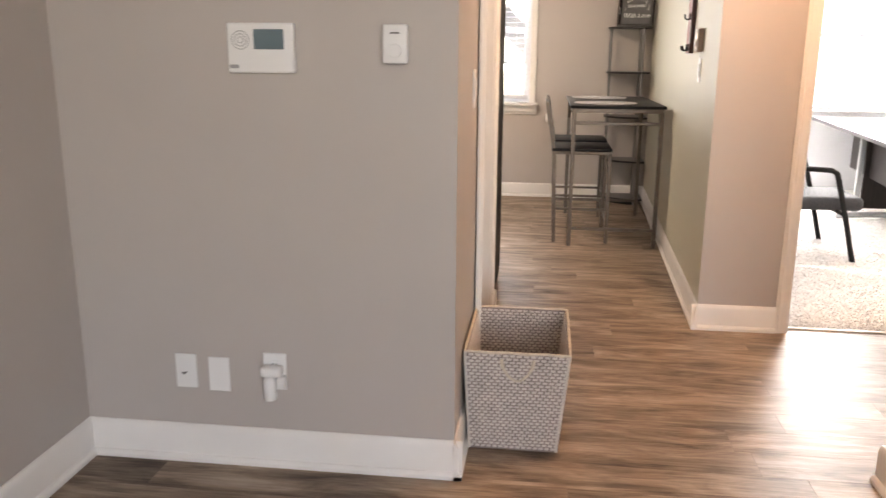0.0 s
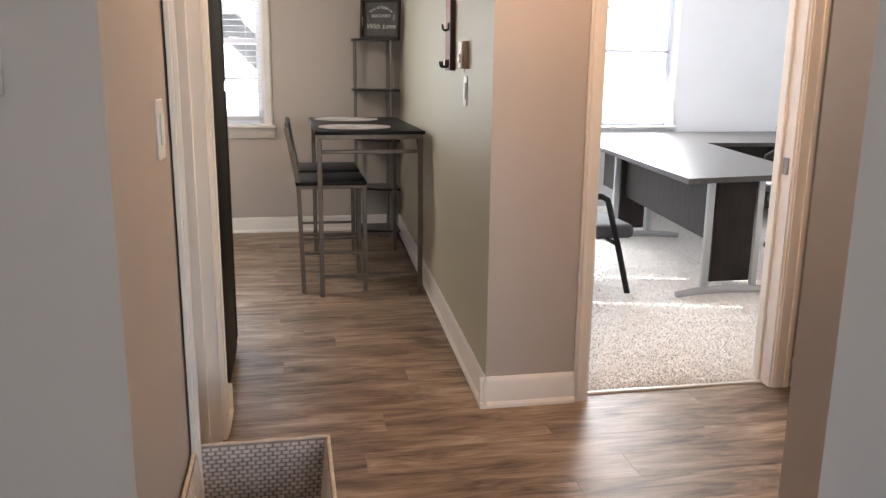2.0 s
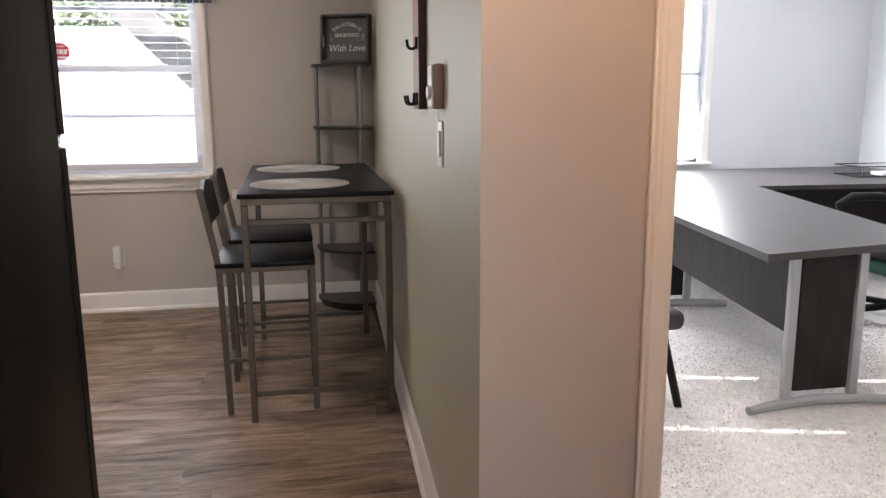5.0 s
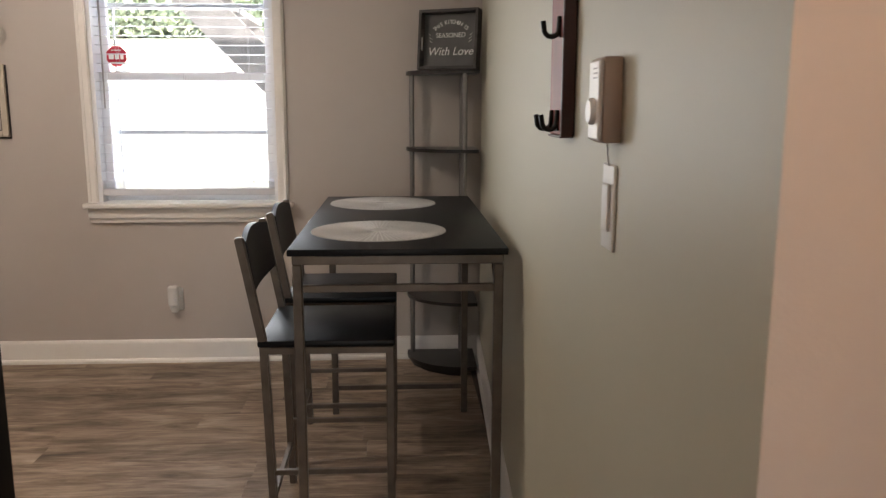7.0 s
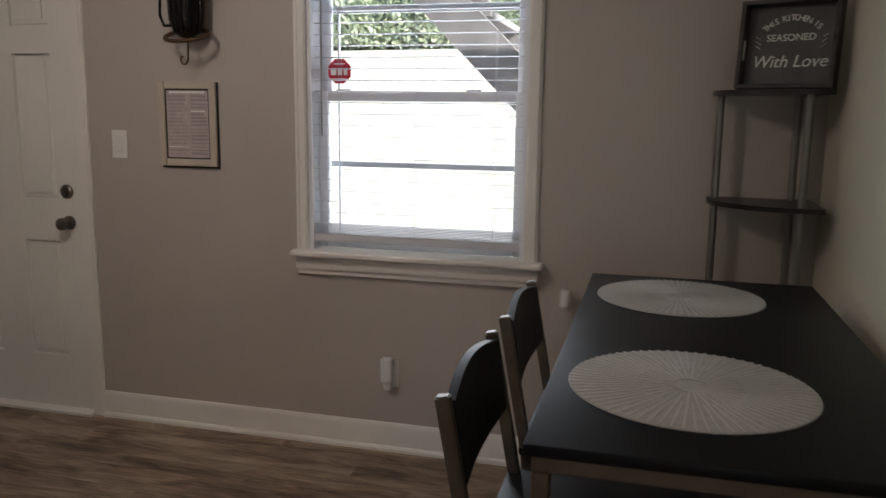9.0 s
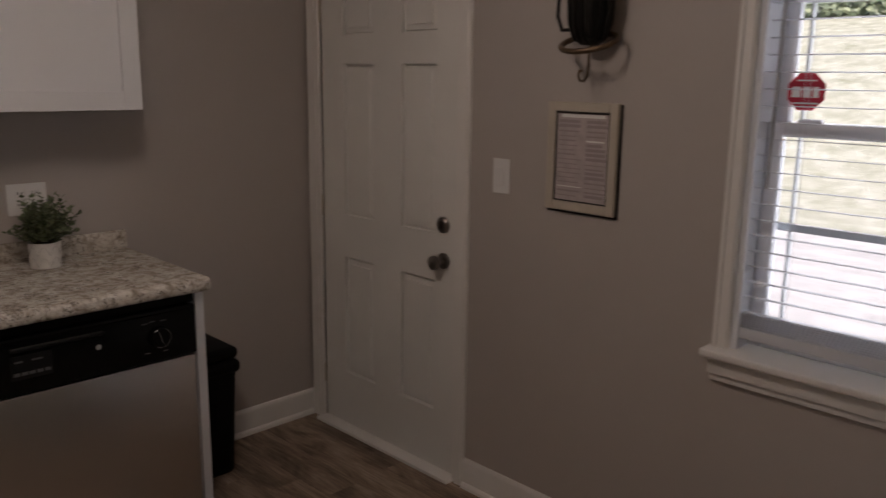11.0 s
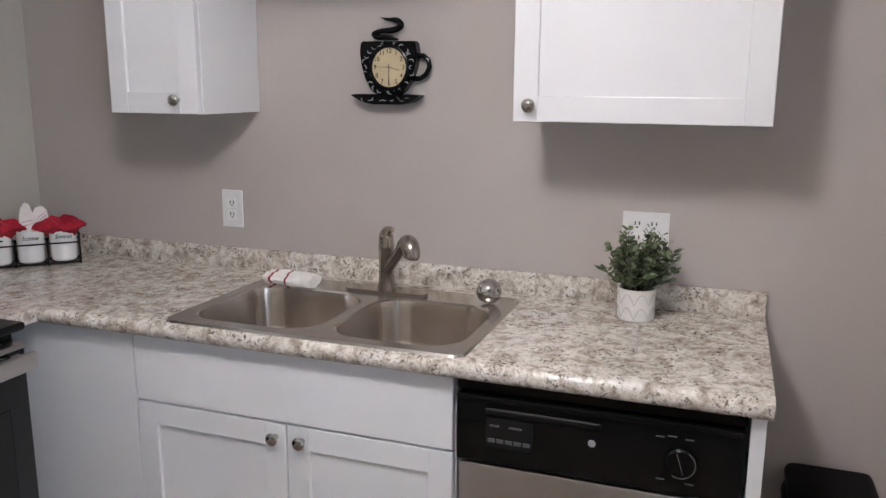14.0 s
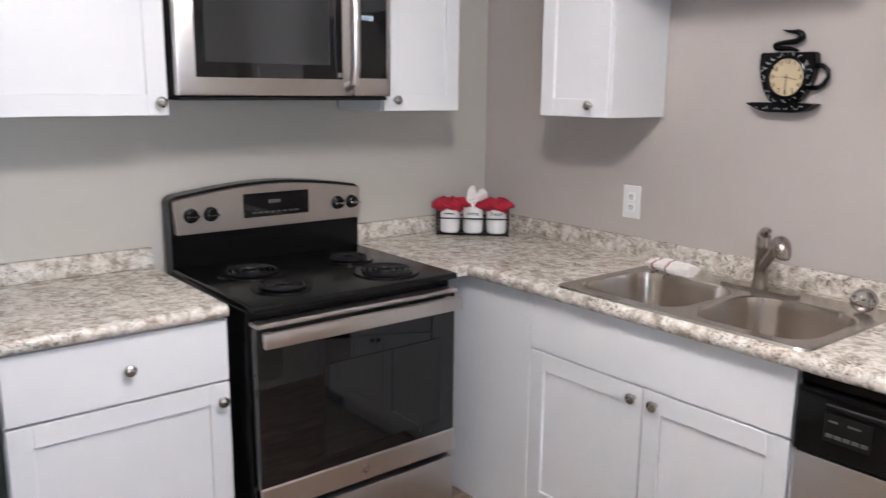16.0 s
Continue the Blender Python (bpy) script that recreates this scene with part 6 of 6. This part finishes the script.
bm = bmesh.new()
for z in (0.006, 0.075):
    tube(bm, [(-0.15, -0.05, z), (0.15, -0.05, z), (0.15, 0.05, z), (-0.15, 0.05, z)], 0.003, 6, True)
for u in (-0.15, -0.05, 0.05, 0.15):
    for v in (-0.05, 0.05):
        tube(bm, [(u, v, 0.0), (u, v, 0.078 if abs(u) < 0.1 else 0.11)], 0.003, 6)
for v in (-0.025, 0.0, 0.025):
    tube(bm, [(-0.15, v, 0.006), (0.15, v, 0.006)], 0.002, 6)
cpart("wire_frame", bm, IRON, caddy, "black wire frame")
random.seed(3)
for u, mat_, label in ((-0.1, REDCLOTH, "red cloth napkin"), (0.0, WHITECLOTH, "white cloth napkin"), (0.1, REDCLOTH, "red cloth napkin")):
    bm = lathe(bmesh.new(), [(0, 0.0), (0.036, 0.0), (0.041, 0.006), (0.044, 0.105), (0.045, 0.11), (0.041, 0.11), (0.038, 0.02), (0, 0.016)], (u, 0, 0.009), (0, 0, 1), 24)
    mug = cpart("canister", bm, CERAMIC, caddy, "white ceramic canister")
    if u < -0.05:
        cpart("printed_word", bx(u - 0.02, u + 0.02, -0.0462, -0.0440, 0.091, 0.096), INK, mug, "small dark printed line")
    else:
        text_part("printed_word", "home" if u < 0.05 else "Sweet", 0.022, MC @ Matrix.Translation((u, -0.0456, 0.096)) @ FACE_S, INK, mug, "black script lettering", 0.3)
    bm = bmesh.new()
    if mat_ is REDCLOTH:
        n, rings = 22, []
        for h, r in ((0.095, 0.036), (0.116, 0.058), (0.126, 0.076), (0.142, 0.073), (0.153, 0.045), (0.148, 0.01)):
            rings.append([bm.verts.new((u + r * math.cos(2 * math.pi * i / n) * (1 + 0.3 * math.sin(3 * 2 * math.pi * i / n + u * 40)), r * 0.85 * math.sin(2 * math.pi * i / n), h + 0.009 * math.sin(5 * 2 * math.pi * i / n + h * 90))) for i in range(n)])
        for p, q in zip(rings, rings[1:]):
            for i in range(n):
                bm.faces.new((p[i], p[(i + 1) % n], q[(i + 1) % n], q[i]))
        bm.faces.new(rings[-1])
    else:
        for k, pts in enumerate(([(-0.022, 0.09), (0.012, 0.09), (0.018, 0.165), (0.002, 0.216), (-0.02, 0.205), (-0.03, 0.16)], [(0.006, 0.09), (0.036, 0.1), (0.062, 0.15), (0.055, 0.192), (0.028, 0.2), (0.006, 0.16)])):
            plate(bm, [(u + a, b) for a, b in pts], "y", -0.018 + 0.014 * k, 0.006 + 0.014 * k)
        bmesh.ops.bevel(bm, geom=bm.edges[:], offset=0.006, segments=2, affect="EDGES")
    bmesh.ops.recalc_face_normals(bm, faces=bm.faces[:])
    nap = cpart("napkin", bm, mat_, mug, label)
    if mat_ is WHITECLOTH:
        for p0, p1, d in (((-0.022, 0.135), (0.012, 0.142), -0.0185), ((-0.021, 0.148), (0.011, 0.155), -0.0185), ((0.022, 0.155), (0.052, 0.178), -0.0045), ((0.026, 0.145), (0.055, 0.168), -0.0045)):
            cpart("stripe", bar(bmesh.new(), (u + p0[0], d, p0[1]), (u + p1[0], d, p1[1]), 0.003, 0.001), REDCLOTH, nap, "thin red stripe")

# ---- cup-shaped wall clock ----
clock = thing("wall_clock", (WX, 5.705, 1.472), "black coffee-cup wall clock with a cream dial", "clock")
cx_ = WX
bm = bmesh.new()
cup = [(5.612, 1.655), (5.800, 1.655), (5.806, 1.62), (5.80, 1.58), (5.785, 1.54), (5.762, 1.508), (5.745, 1.496), (5.665, 1.496), (5.648, 1.508), (5.628, 1.54), (5.614, 1.58), (5.608, 1.62)]
plate(bm, cup, "x", cx_ + 0.001, cx_ + 0.04)
bmesh.ops.bevel(bm, geom=bm.edges[:], offset=0.004, segments=2, affect="EDGES")
part("cup", bm, BLACK, clock)
bm = bmesh.new()
sau = [(5.578, 1.494), (5.60, 1.497), (5.80, 1.497), (5.822, 1.494), (5.79, 1.474), (5.755, 1.466), (5.655, 1.466), (5.62, 1.474)]
plate(bm, sau, "x", cx_ + 0.001, cx_ + 0.055)
bmesh.ops.bevel(bm, geom=bm.edges[:], offset=0.003, segments=2, affect="EDGES")
part("saucer", bm, BLACK, clock)
part("cup_handle", tube(bmesh.new(), [(cx_ + 0.02, u, z) for u, z in ((5.80, 1.612), (5.822, 1.612), (5.838, 1.60), (5.842, 1.578), (5.83, 1.556), (5.812, 1.545), (5.786, 1.543))], 0.008, 10), BLACK, clock)
bm = tube(bmesh.new(), eased([(cx_ + 0.02, u, z) for u, z in ((5.735, 1.66), (5.70, 1.667), (5.662, 1.669), (5.648, 1.679), (5.68, 1.686), (5.722, 1.689), (5.746, 1.702), (5.73, 1.717), (5.70, 1.72), (5.674, 1.726))]), eased_radii([0.003, 0.008, 0.009, 0.006, 0.008, 0.01, 0.01, 0.009, 0.005, 0.001]), 12)
part("steam", bm, BLACK, clock, "black curl of steam")
dial = part("dial", lathe(bmesh.new(), [(0, 0), (0.063, 0), (0.062, 0.003), (0, 0.003)], (cx_ + 0.0395, 5.713, 1.577), (1, 0, 0), 40), CREAM, clock, "cream clock dial")
part("dial_ring", tube(bmesh.new(), [(cx_ + 0.042, 5.713 + 0.064 * math.cos(2 * math.pi * i / 40), 1.577 + 0.064 * math.sin(2 * math.pi * i / 40)) for i in range(40)], 0.0062, 8, True), BLACK, clock)
for i in range(1, 13):
    a = radians(90 - 30 * i)
    text_part("numeral", str(i), 0.0205, Matrix.Translation((cx_ + 0.0432, 5.713 + 0.049 * math.cos(a), 1.577 + 0.049 * math.sin(a))) @ FACE_E, INK, dial)
for ang, ln, w in ((-12, 0.036, 0.0085), (178, 0.05, 0.004), (-91, 0.05, 0.003)):
    a = radians(ang)
    part("clock_hand", bar(bmesh.new(), (cx_ + 0.0445, 5.713 - 0.01 * math.cos(a), 1.577 - 0.01 * math.sin(a)), (cx_ + 0.0445, 5.713 + ln * math.cos(a), 1.577 + ln * math.sin(a)), w, 0.001), INK, dial)
random.seed(8)
for i in range(26):
    t_ = 2 * math.pi * i / 26
    u, z, a0 = 5.708 + 0.083 * math.cos(t_), 1.577 + 0.074 * math.sin(t_), random.uniform(0, 6.28)
    if z < 1.55 and abs(u - 5.708) > 0.065:
        continue
    pts = [(cx_ + 0.0415, u + 0.0085 * math.cos(a0 + s), z + 0.0065 * math.sin(a0 + s)) for s in (0, 0.7, 1.4, 2.1, 2.8)]
    part("swirl", tube(bmesh.new(), pts, [0.0005, 0.0014, 0.0019, 0.0014, 0.0005], 5), GREYPRINT, clock, "pale painted swirl")
for i in range(9):
    u, a0 = 5.63 + 0.019 * i, random.uniform(0, 6.28)
    pts = [(cx_ + 0.0562, u + 0.009 * math.cos(a0 + s), 1.482 + 0.005 * math.sin(a0 + s)) for s in (0, 0.7, 1.4, 2.1)]
    part("swirl", tube(bmesh.new(), pts, [0.0005, 0.0014, 0.0014, 0.0005], 5), GREYPRINT, clock, "pale painted swirl")

clock.scale = (1, 0.925, 0.97)
clock.location.y -= 0.009

# ---- bin ----
bin_ = thing("trash_bin", (-2.80, 7.0, 0), "black plastic swing-lid bin beside the counter", "bin")
bm = bmesh.new()
rings = []
for z, s in ((0.0, 0.80), (0.01, 0.84), (0.25, 0.92), (0.49, 1.0), (0.505, 0.99)):
    rings.append([bm.verts.new((-2.815 + (x - (-2.815)) * s, 6.985 + (y - 6.985) * s, z)) for x, y in rounded(-2.955, -2.69, 6.875, 7.09, 0.05)])
for p, q in zip(rings, rings[1:]):
    for i in range(len(p)):
        bm.faces.new((p[i], p[(i + 1) % len(p)], q[(i + 1) % len(p)], q[i]))
bm.faces.new(rings[0][::-1])
bm.faces.new(rings[-1])
bmesh.ops.recalc_face_normals(bm, faces=bm.faces[:])
part("body", bm, BINPLASTIC, bin_)
bm = bx(-2.962, -2.684, 6.868, 7.097, 0.455, 0.516, 0.026, 4)
part("collar", bm, BINPLASTIC, bin_)
part("lid", bx(-2.958, -2.69, 6.872, 7.09, 0.519, 0.572, 0.024, 4), BINPLASTIC, bin_)

bin_.scale = (1, 1, 0.915)

# ---- office ----
desk = thing("office_desk", (2.6, 6.3, 0), "large graphite L-shaped office desk on silver feet", "desk")
dz = 0.697
bm = prism(bmesh.new(), [(2.11, 5.29), (2.93, 5.42), (3.30, 7.28), (4.85, 7.18), (4.85, 8.38), (2.46, 8.38)], dz - 0.03, dz)
part("desktop", bm, DESKTOP, desk, "graphite laminate desktop")
bm = prism(bmesh.new(), [(2.33, 5.46), (2.348, 5.456), (2.60, 7.6), (2.582, 7.604)], 0.33, dz - 0.032)
part("modesty_panel", bm, DESKPANEL, desk)
for x0_, x1_, y_, fx0, fx1 in ((2.335, 2.635, 5.45, 2.16, 2.82), (2.44, 2.70, 7.0, 2.30, 2.95)):
    part("end_panel", bx(x0_ + 0.03, x1_ - 0.03, y_ - 0.008, y_ + 0.008, 0.09, dz - 0.032), DESKPANEL, desk)
    for lx in (x0_, x1_):
        part("upright", bx(lx - 0.02, lx + 0.02, y_ - 0.015, y_ + 0.015, 0.045, dz - 0.03, 0.006, 2), SILVER, desk)
    pts = [(fx0, y_ - 0.025, 0.026), (fx0 + 0.12, y_ - 0.01, 0.036), ((fx0 + fx1) / 2, y_, 0.042), (fx1 - 0.12, y_ - 0.01, 0.036), (fx1, y_ - 0.025, 0.026)]
    part("foot", tube(bmesh.new(), pts, [0.018, 0.022, 0.024, 0.022, 0.018], 10), SILVER, desk)
part("return_panel", bx(3.32, 4.84, 7.62, 7.64, 0.1, dz - 0.032), DESKPANEL, desk)
part("upright", bx(4.80, 4.85, 7.25, 8.3, 0.0, dz - 0.032), DESKPANEL, desk)

wire = thing("letter_tray", (4.45, 7.7, dz), "black wire mesh letter tray on the desk", "tray")
bm = bmesh.new()
for z in (0.004, 0.075):
    tube(bm, [(4.24, 7.58, dz + z), (4.66, 7.55, dz + z), (4.68, 7.82, dz + z), (4.26, 7.85, dz + z)], 0.003, 6, True)
for i in range(22):
    f = i / 21
    a, b = Vector((4.24, 7.58, dz)).lerp(Vector((4.66, 7.55, dz)), f), Vector((4.26, 7.85, dz)).lerp(Vector((4.68, 7.82, dz)), f)
    tube(bm, [a + Vector((0, 0, 0.075)), a + Vector((0, 0, 0.004)), b + Vector((0, 0, 0.004)), b + Vector((0, 0, 0.075))], 0.0012, 4)
part("wire_mesh", bm, IRON, wire)
part("end_grip", tube(bmesh.new(), [(4.6, 7.555, dz + 0.075), (4.6, 7.555, dz + 0.11), (4.66, 7.552, dz + 0.11), (4.66, 7.552, dz + 0.075)], 0.003, 6), IRON, wire)
solo("paper_stack", bx(4.45, 4.6, 7.6, 7.72, dz + 0.006, dz + 0.03, 0.008, 2), [WHITEPRINT], (4.52, 7.66, dz + 0.006), "small white papers lying in the tray", "paper")

guest = thing("guest_chair", (1.68, 5.9, 0), "black guest chair with a charcoal padded seat", "chair")
part("seat", bx(1.46, 2.0, 5.66, 6.12, 0.30, 0.385, 0.035, 4), SEATGREY, guest, "charcoal padded seat")
bm = bx(-0.03, 0.03, 5.66, 6.12, 0.0, 0.42, 0.025, 3)
bm.transform(Matrix.Translation((1.42, 0, 0.42)) @ Matrix.Rotation(radians(-12), 4, "Y"))
part("backrest", bm, SEATGREY, guest)
for y in (5.575, 6.205):
    pts = [(1.935, y, 0.0), (1.87, y, 0.25), (1.80, y, 0.5), (1.785, y, 0.545), (1.75, y, 0.565), (1.60, y, 0.572), (1.46, y, 0.55), (1.40, y, 0.5)]
    part("arm_leg", tube(bmesh.new(), pts, 0.017, 10), BLACKMATT, guest)
    part("rear_leg", tube(bmesh.new(), [(1.34, y, 0.0), (1.42, y, 0.34), (1.41, y, 0.55)], 0.016, 10), BLACKMATT, guest)
bm = tube(bmesh.new(), [(1.84, 5.575, 0.30), (1.84, 6.205, 0.30)], 0.012, 8)
part("seat_rail", bm, BLACKMATT, guest)
part("seat_rail", tube(bmesh.new(), [(1.45, 5.575, 0.30), (1.45, 6.205, 0.30)], 0.012, 8), BLACKMATT, guest)

och = thing("office_chair", (3.72, 6.45, 0), "black leather swivel office chair behind the desk", "chair")
ox_, oy_ = 3.74, 6.5
for i in range(5):
    a = radians(100 + 72 * i)
    e = (ox_ + 0.31 * math.cos(a), oy_ + 0.31 * math.sin(a))
    sp = part("base_arm", bar(bmesh.new(), (ox_, oy_, 0.10), (e[0], e[1], 0.075), 0.05, 0.03, 0.006), BLACKMATT, och)
    part("caster", lathe(bmesh.new(), [(0, -0.02), (0.022, -0.02), (0.028, -0.012), (0.028, 0.012), (0.022, 0.02), (0, 0.02)], (e[0], e[1], 0.0285), (math.sin(a), -math.cos(a), 0), 16), BLACKMATT, sp)
part("gas_lift", lathe(bmesh.new(), [(0.03, 0.1), (0.03, 0.25), (0.02, 0.25), (0.02, 0.36)], (ox_, oy_, 0), (0, 0, 1), 14), BLACKMATT, och)
part("seat", bx(ox_ - 0.27, ox_ + 0.25, oy_ - 0.26, oy_ + 0.26, 0.39, 0.47, 0.035, 4), LEATHER, och)
part("seat_pan", bx(ox_ - 0.24, ox_ + 0.2, oy_ - 0.23, oy_ + 0.23, 0.30, 0.39, 0.03, 3), GREENPAD, och, "dark green seat underside")
bm = bx(-0.05, 0.05, -0.25, 0.25, 0, 0.62, 0.045, 4)
bm.transform(Matrix.Translation((ox_ + 0.27, oy_, 0.46)) @ Matrix.Rotation(radians(10), 4, "Y"))
part("backrest", bm, LEATHER, och)
for s in (-1, 1):
    pts = [(ox_ + 0.24, oy_ + s * 0.28, 0.62), (ox_ + 0.05, oy_ + s * 0.29, 0.68), (ox_ - 0.14, oy_ + s * 0.29, 0.68), (ox_ - 0.22, oy_ + s * 0.29, 0.64), (ox_ - 0.22, oy_ + s * 0.28, 0.52), (ox_ - 0.14, oy_ + s * 0.26, 0.42)]
    part("armrest", tube(bmesh.new(), pts, [0.018, 0.025, 0.027, 0.024, 0.018, 0.016], 10), BLACKMATT, och)

# ceiling lamps
for nm, lx, ly in (("kitchen", -1.35, 6.12), ("hall", 0.85, 3.5)):
    cl = thing("ceiling_light", (lx, ly, H), "flush round glass ceiling light, lit", "lamp")
    part("canopy", lathe(bmesh.new(), [(0, 0), (0.17, 0), (0.17, -0.02), (0, -0.02)], (lx, ly, H - 0.0005), (0, 0, 1), 28), NICKEL, cl)
    part("shade", lathe(bmesh.new(), [(0.16, -0.021), (0.15, -0.04), (0.1, -0.055), (0, -0.06)], (lx, ly, H), (0, 0, 1), 28), LAMPGLASS, cl, "glowing frosted glass shade")

# ---- outdoors ----
def lawn(y):
    """Height of the ground outside: level by the house, then a bank."""
    f = min(1, max(0, (y - 16.2) / 13))
    return -0.45 + 3.35 * f * f * (3 - 2 * f) * 1.12


bm = bmesh.new()
ys = [-150, -20, 5, 12, 15] + [16 + i * 0.7 for i in range(21)] + [34, 45, 80, 250]
xs = [-150, -40, -20, -12, -8, -4, 0, 4, 8, 12, 20, 40, 150]
grid = [[bm.verts.new((x, y, lawn(y) + 0.06 * math.sin(x * 1.7 + y * 0.9) * (1 if y > 17 else 0))) for x in xs] for y in ys]
for p, q in zip(grid, grid[1:]):
    for i in range(len(xs) - 1):
        bm.faces.new((p[i], p[i + 1], q[i + 1], q[i]))
structure("ground", bm, GRASS, "dry yellow-green lawn rising to a bank", "ground")
structure("pavement", bx(-9, 7, 7.85, 16.4, -0.47, -0.40, 0.01, 1), CONCRETE, "pale sunlit concrete drive", "pavement")
stairs = thing("outdoor_stairs", (0.4, 9.0, -0.4), "weathered grey wooden outdoor stairs", "stairs")
for y in (8.95, 9.9):
    bm = bmesh.new()
    plate(bm, [(-2.4, 3.42), (0.5, 0.52 - 0.02), (0.9, -0.4), (1.35, -0.4), (0.9, 0.42), (-2.1, 3.42)], "y", y, y + 0.05)
    part("stringer", bm, STAIRWOOD, stairs)
for i in range(16):
    x = -2.2 + i * 0.19
    part("tread", bx(x - 0.13, x + 0.15, 9.0, 9.9, 3.40 - i * 0.19, 3.44 - i * 0.19, 0.004, 1), STAIRWOOD, stairs)
part("railing", bar(bmesh.new(), (-2.4, 8.97, 4.3), (1.0, 8.97, 0.9), 0.09, 0.04), material("painted railing", (0.6, 0.6, 0.58), 0.6), stairs)
for i in range(5):
    x = -2.0 + i * 0.65
    part("railing_post", bx(x - 0.04, x + 0.04, 8.955, 9.0, 3.12 - i * 0.65, 3.9 - i * 0.65), STAIRWOOD, stairs)

bm = bmesh.new()
plate(bm, [(-2.4, 3.42), (0.5, 0.52), (0.52, 0.55), (-2.36, 3.44)], "y", 9.0, 9.9)
part("soffit", bm, STAIRWOOD, stairs, "grey boards closing the underside")

rng = np.random.default_rng(4)
n = 95000
c = np.stack([rng.uniform(-16, 12, n), rng.uniform(28.5, 33, n), np.zeros(n)], 1)
hmax = 2.6 + 0.9 * np.sin(c[:, 0] * 0.8) + 0.5 * np.sin(c[:, 0] * 2.3)
c[:, 2] = 3.35 + rng.uniform(0, 1, n) ** 0.8 * hmax
d1, d2 = rng.normal(size=(n, 3)), rng.normal(size=(n, 3))
d1 /= np.linalg.norm(d1, axis=1)[:, None]
d2 /= np.linalg.norm(d2, axis=1)[:, None]
s = rng.uniform(0.06, 0.14, n)[:, None]
co = np.stack([c - d1 * s, c + d2 * s * 0.6, c + d1 * s, c - d2 * s * 0.6], 1).reshape(-1, 3)
me = bpy.data.meshes.new("hedge")
me.from_pydata(co.tolist(), [], np.arange(n * 4).reshape(-1, 4).tolist())
me.materials.append(HEDGE)
tagged(new("hedge", me), "far green hedge and shrubs beyond the lawn", "hedge", "", "stuff")

# ---- carpet ----
carpet = structure("carpet", bx(1.15, 4.92, 4.245, OY, -0.012, 0.004), CARPET, "cream shag carpet in the office", "carpet")
n = 130000
c = np.stack([rng.uniform(1.17, 3.6, n), 4.25 + rng.uniform(0, 1, n) ** 1.6 * 3.6, np.full(n, 0.002)], 1)
a = rng.uniform(0, 6.28, n)
w = np.stack([np.cos(a), np.sin(a), np.zeros(n)], 1) * rng.uniform(0.0018, 0.0038, n)[:, None]
tip = np.stack([rng.normal(0, 0.009, n), rng.normal(0, 0.009, n), rng.uniform(0.004, 0.013, n)], 1)
me = bpy.data.meshes.new("carpet_pile")
me.from_pydata(np.stack([c - w, c + w, c + tip], 1).reshape(-1, 3).tolist(), [], np.arange(n * 3).reshape(-1, 3).tolist())
me.materials.append(YARN)
tagged(new("carpet_pile", me), "loose cream yarn tufts of the shag carpet", "carpet pile", "", "stuff")

# ---- floor planks ----
floor_ob = bpy.data.objects["floor"]
PW, PL = 0.151, 1.22
bm = bx(-0.5, 0.5, -0.5, 0.5, -1, 0)
plank_me = mesh_from("plank", bm, PLANK)
random.seed(12)
zones = [(-1.34, 4.2, -1.4, 2.70), (-0.33, 4.2, 2.70, 4.245), (WX, 0.84, 4.245, NY + 0.04), (-1.34, -0.33, 2.82, 4.15)]
rows_y = [-1.4 + i * PW for i in range(int((NY + 0.05 + 1.4) / PW) + 1)]
for k, y0 in enumerate(rows_y):
    shift = random.uniform(0, PL)
    for zx0, zx1, zy0, zy1 in zones:
        ya, yb = max(y0, zy0), min(y0 + PW, zy1)
        if yb - ya < 0.004:
            continue
        x = zx0 - (zx0 + 20 - shift) % PL
        while x < zx1:
            xa, xb = max(x, zx0), min(x + PL, zx1)
            if xb - xa > 0.01:
                o = new("plank", plank_me)
                o.parent = floor_ob
                o.location = ((xa + xb) / 2, (ya + yb) / 2, 0)
                o.scale = (xb - xa - 0.0009, yb - ya - 0.0009, 0.011)
            x += PL
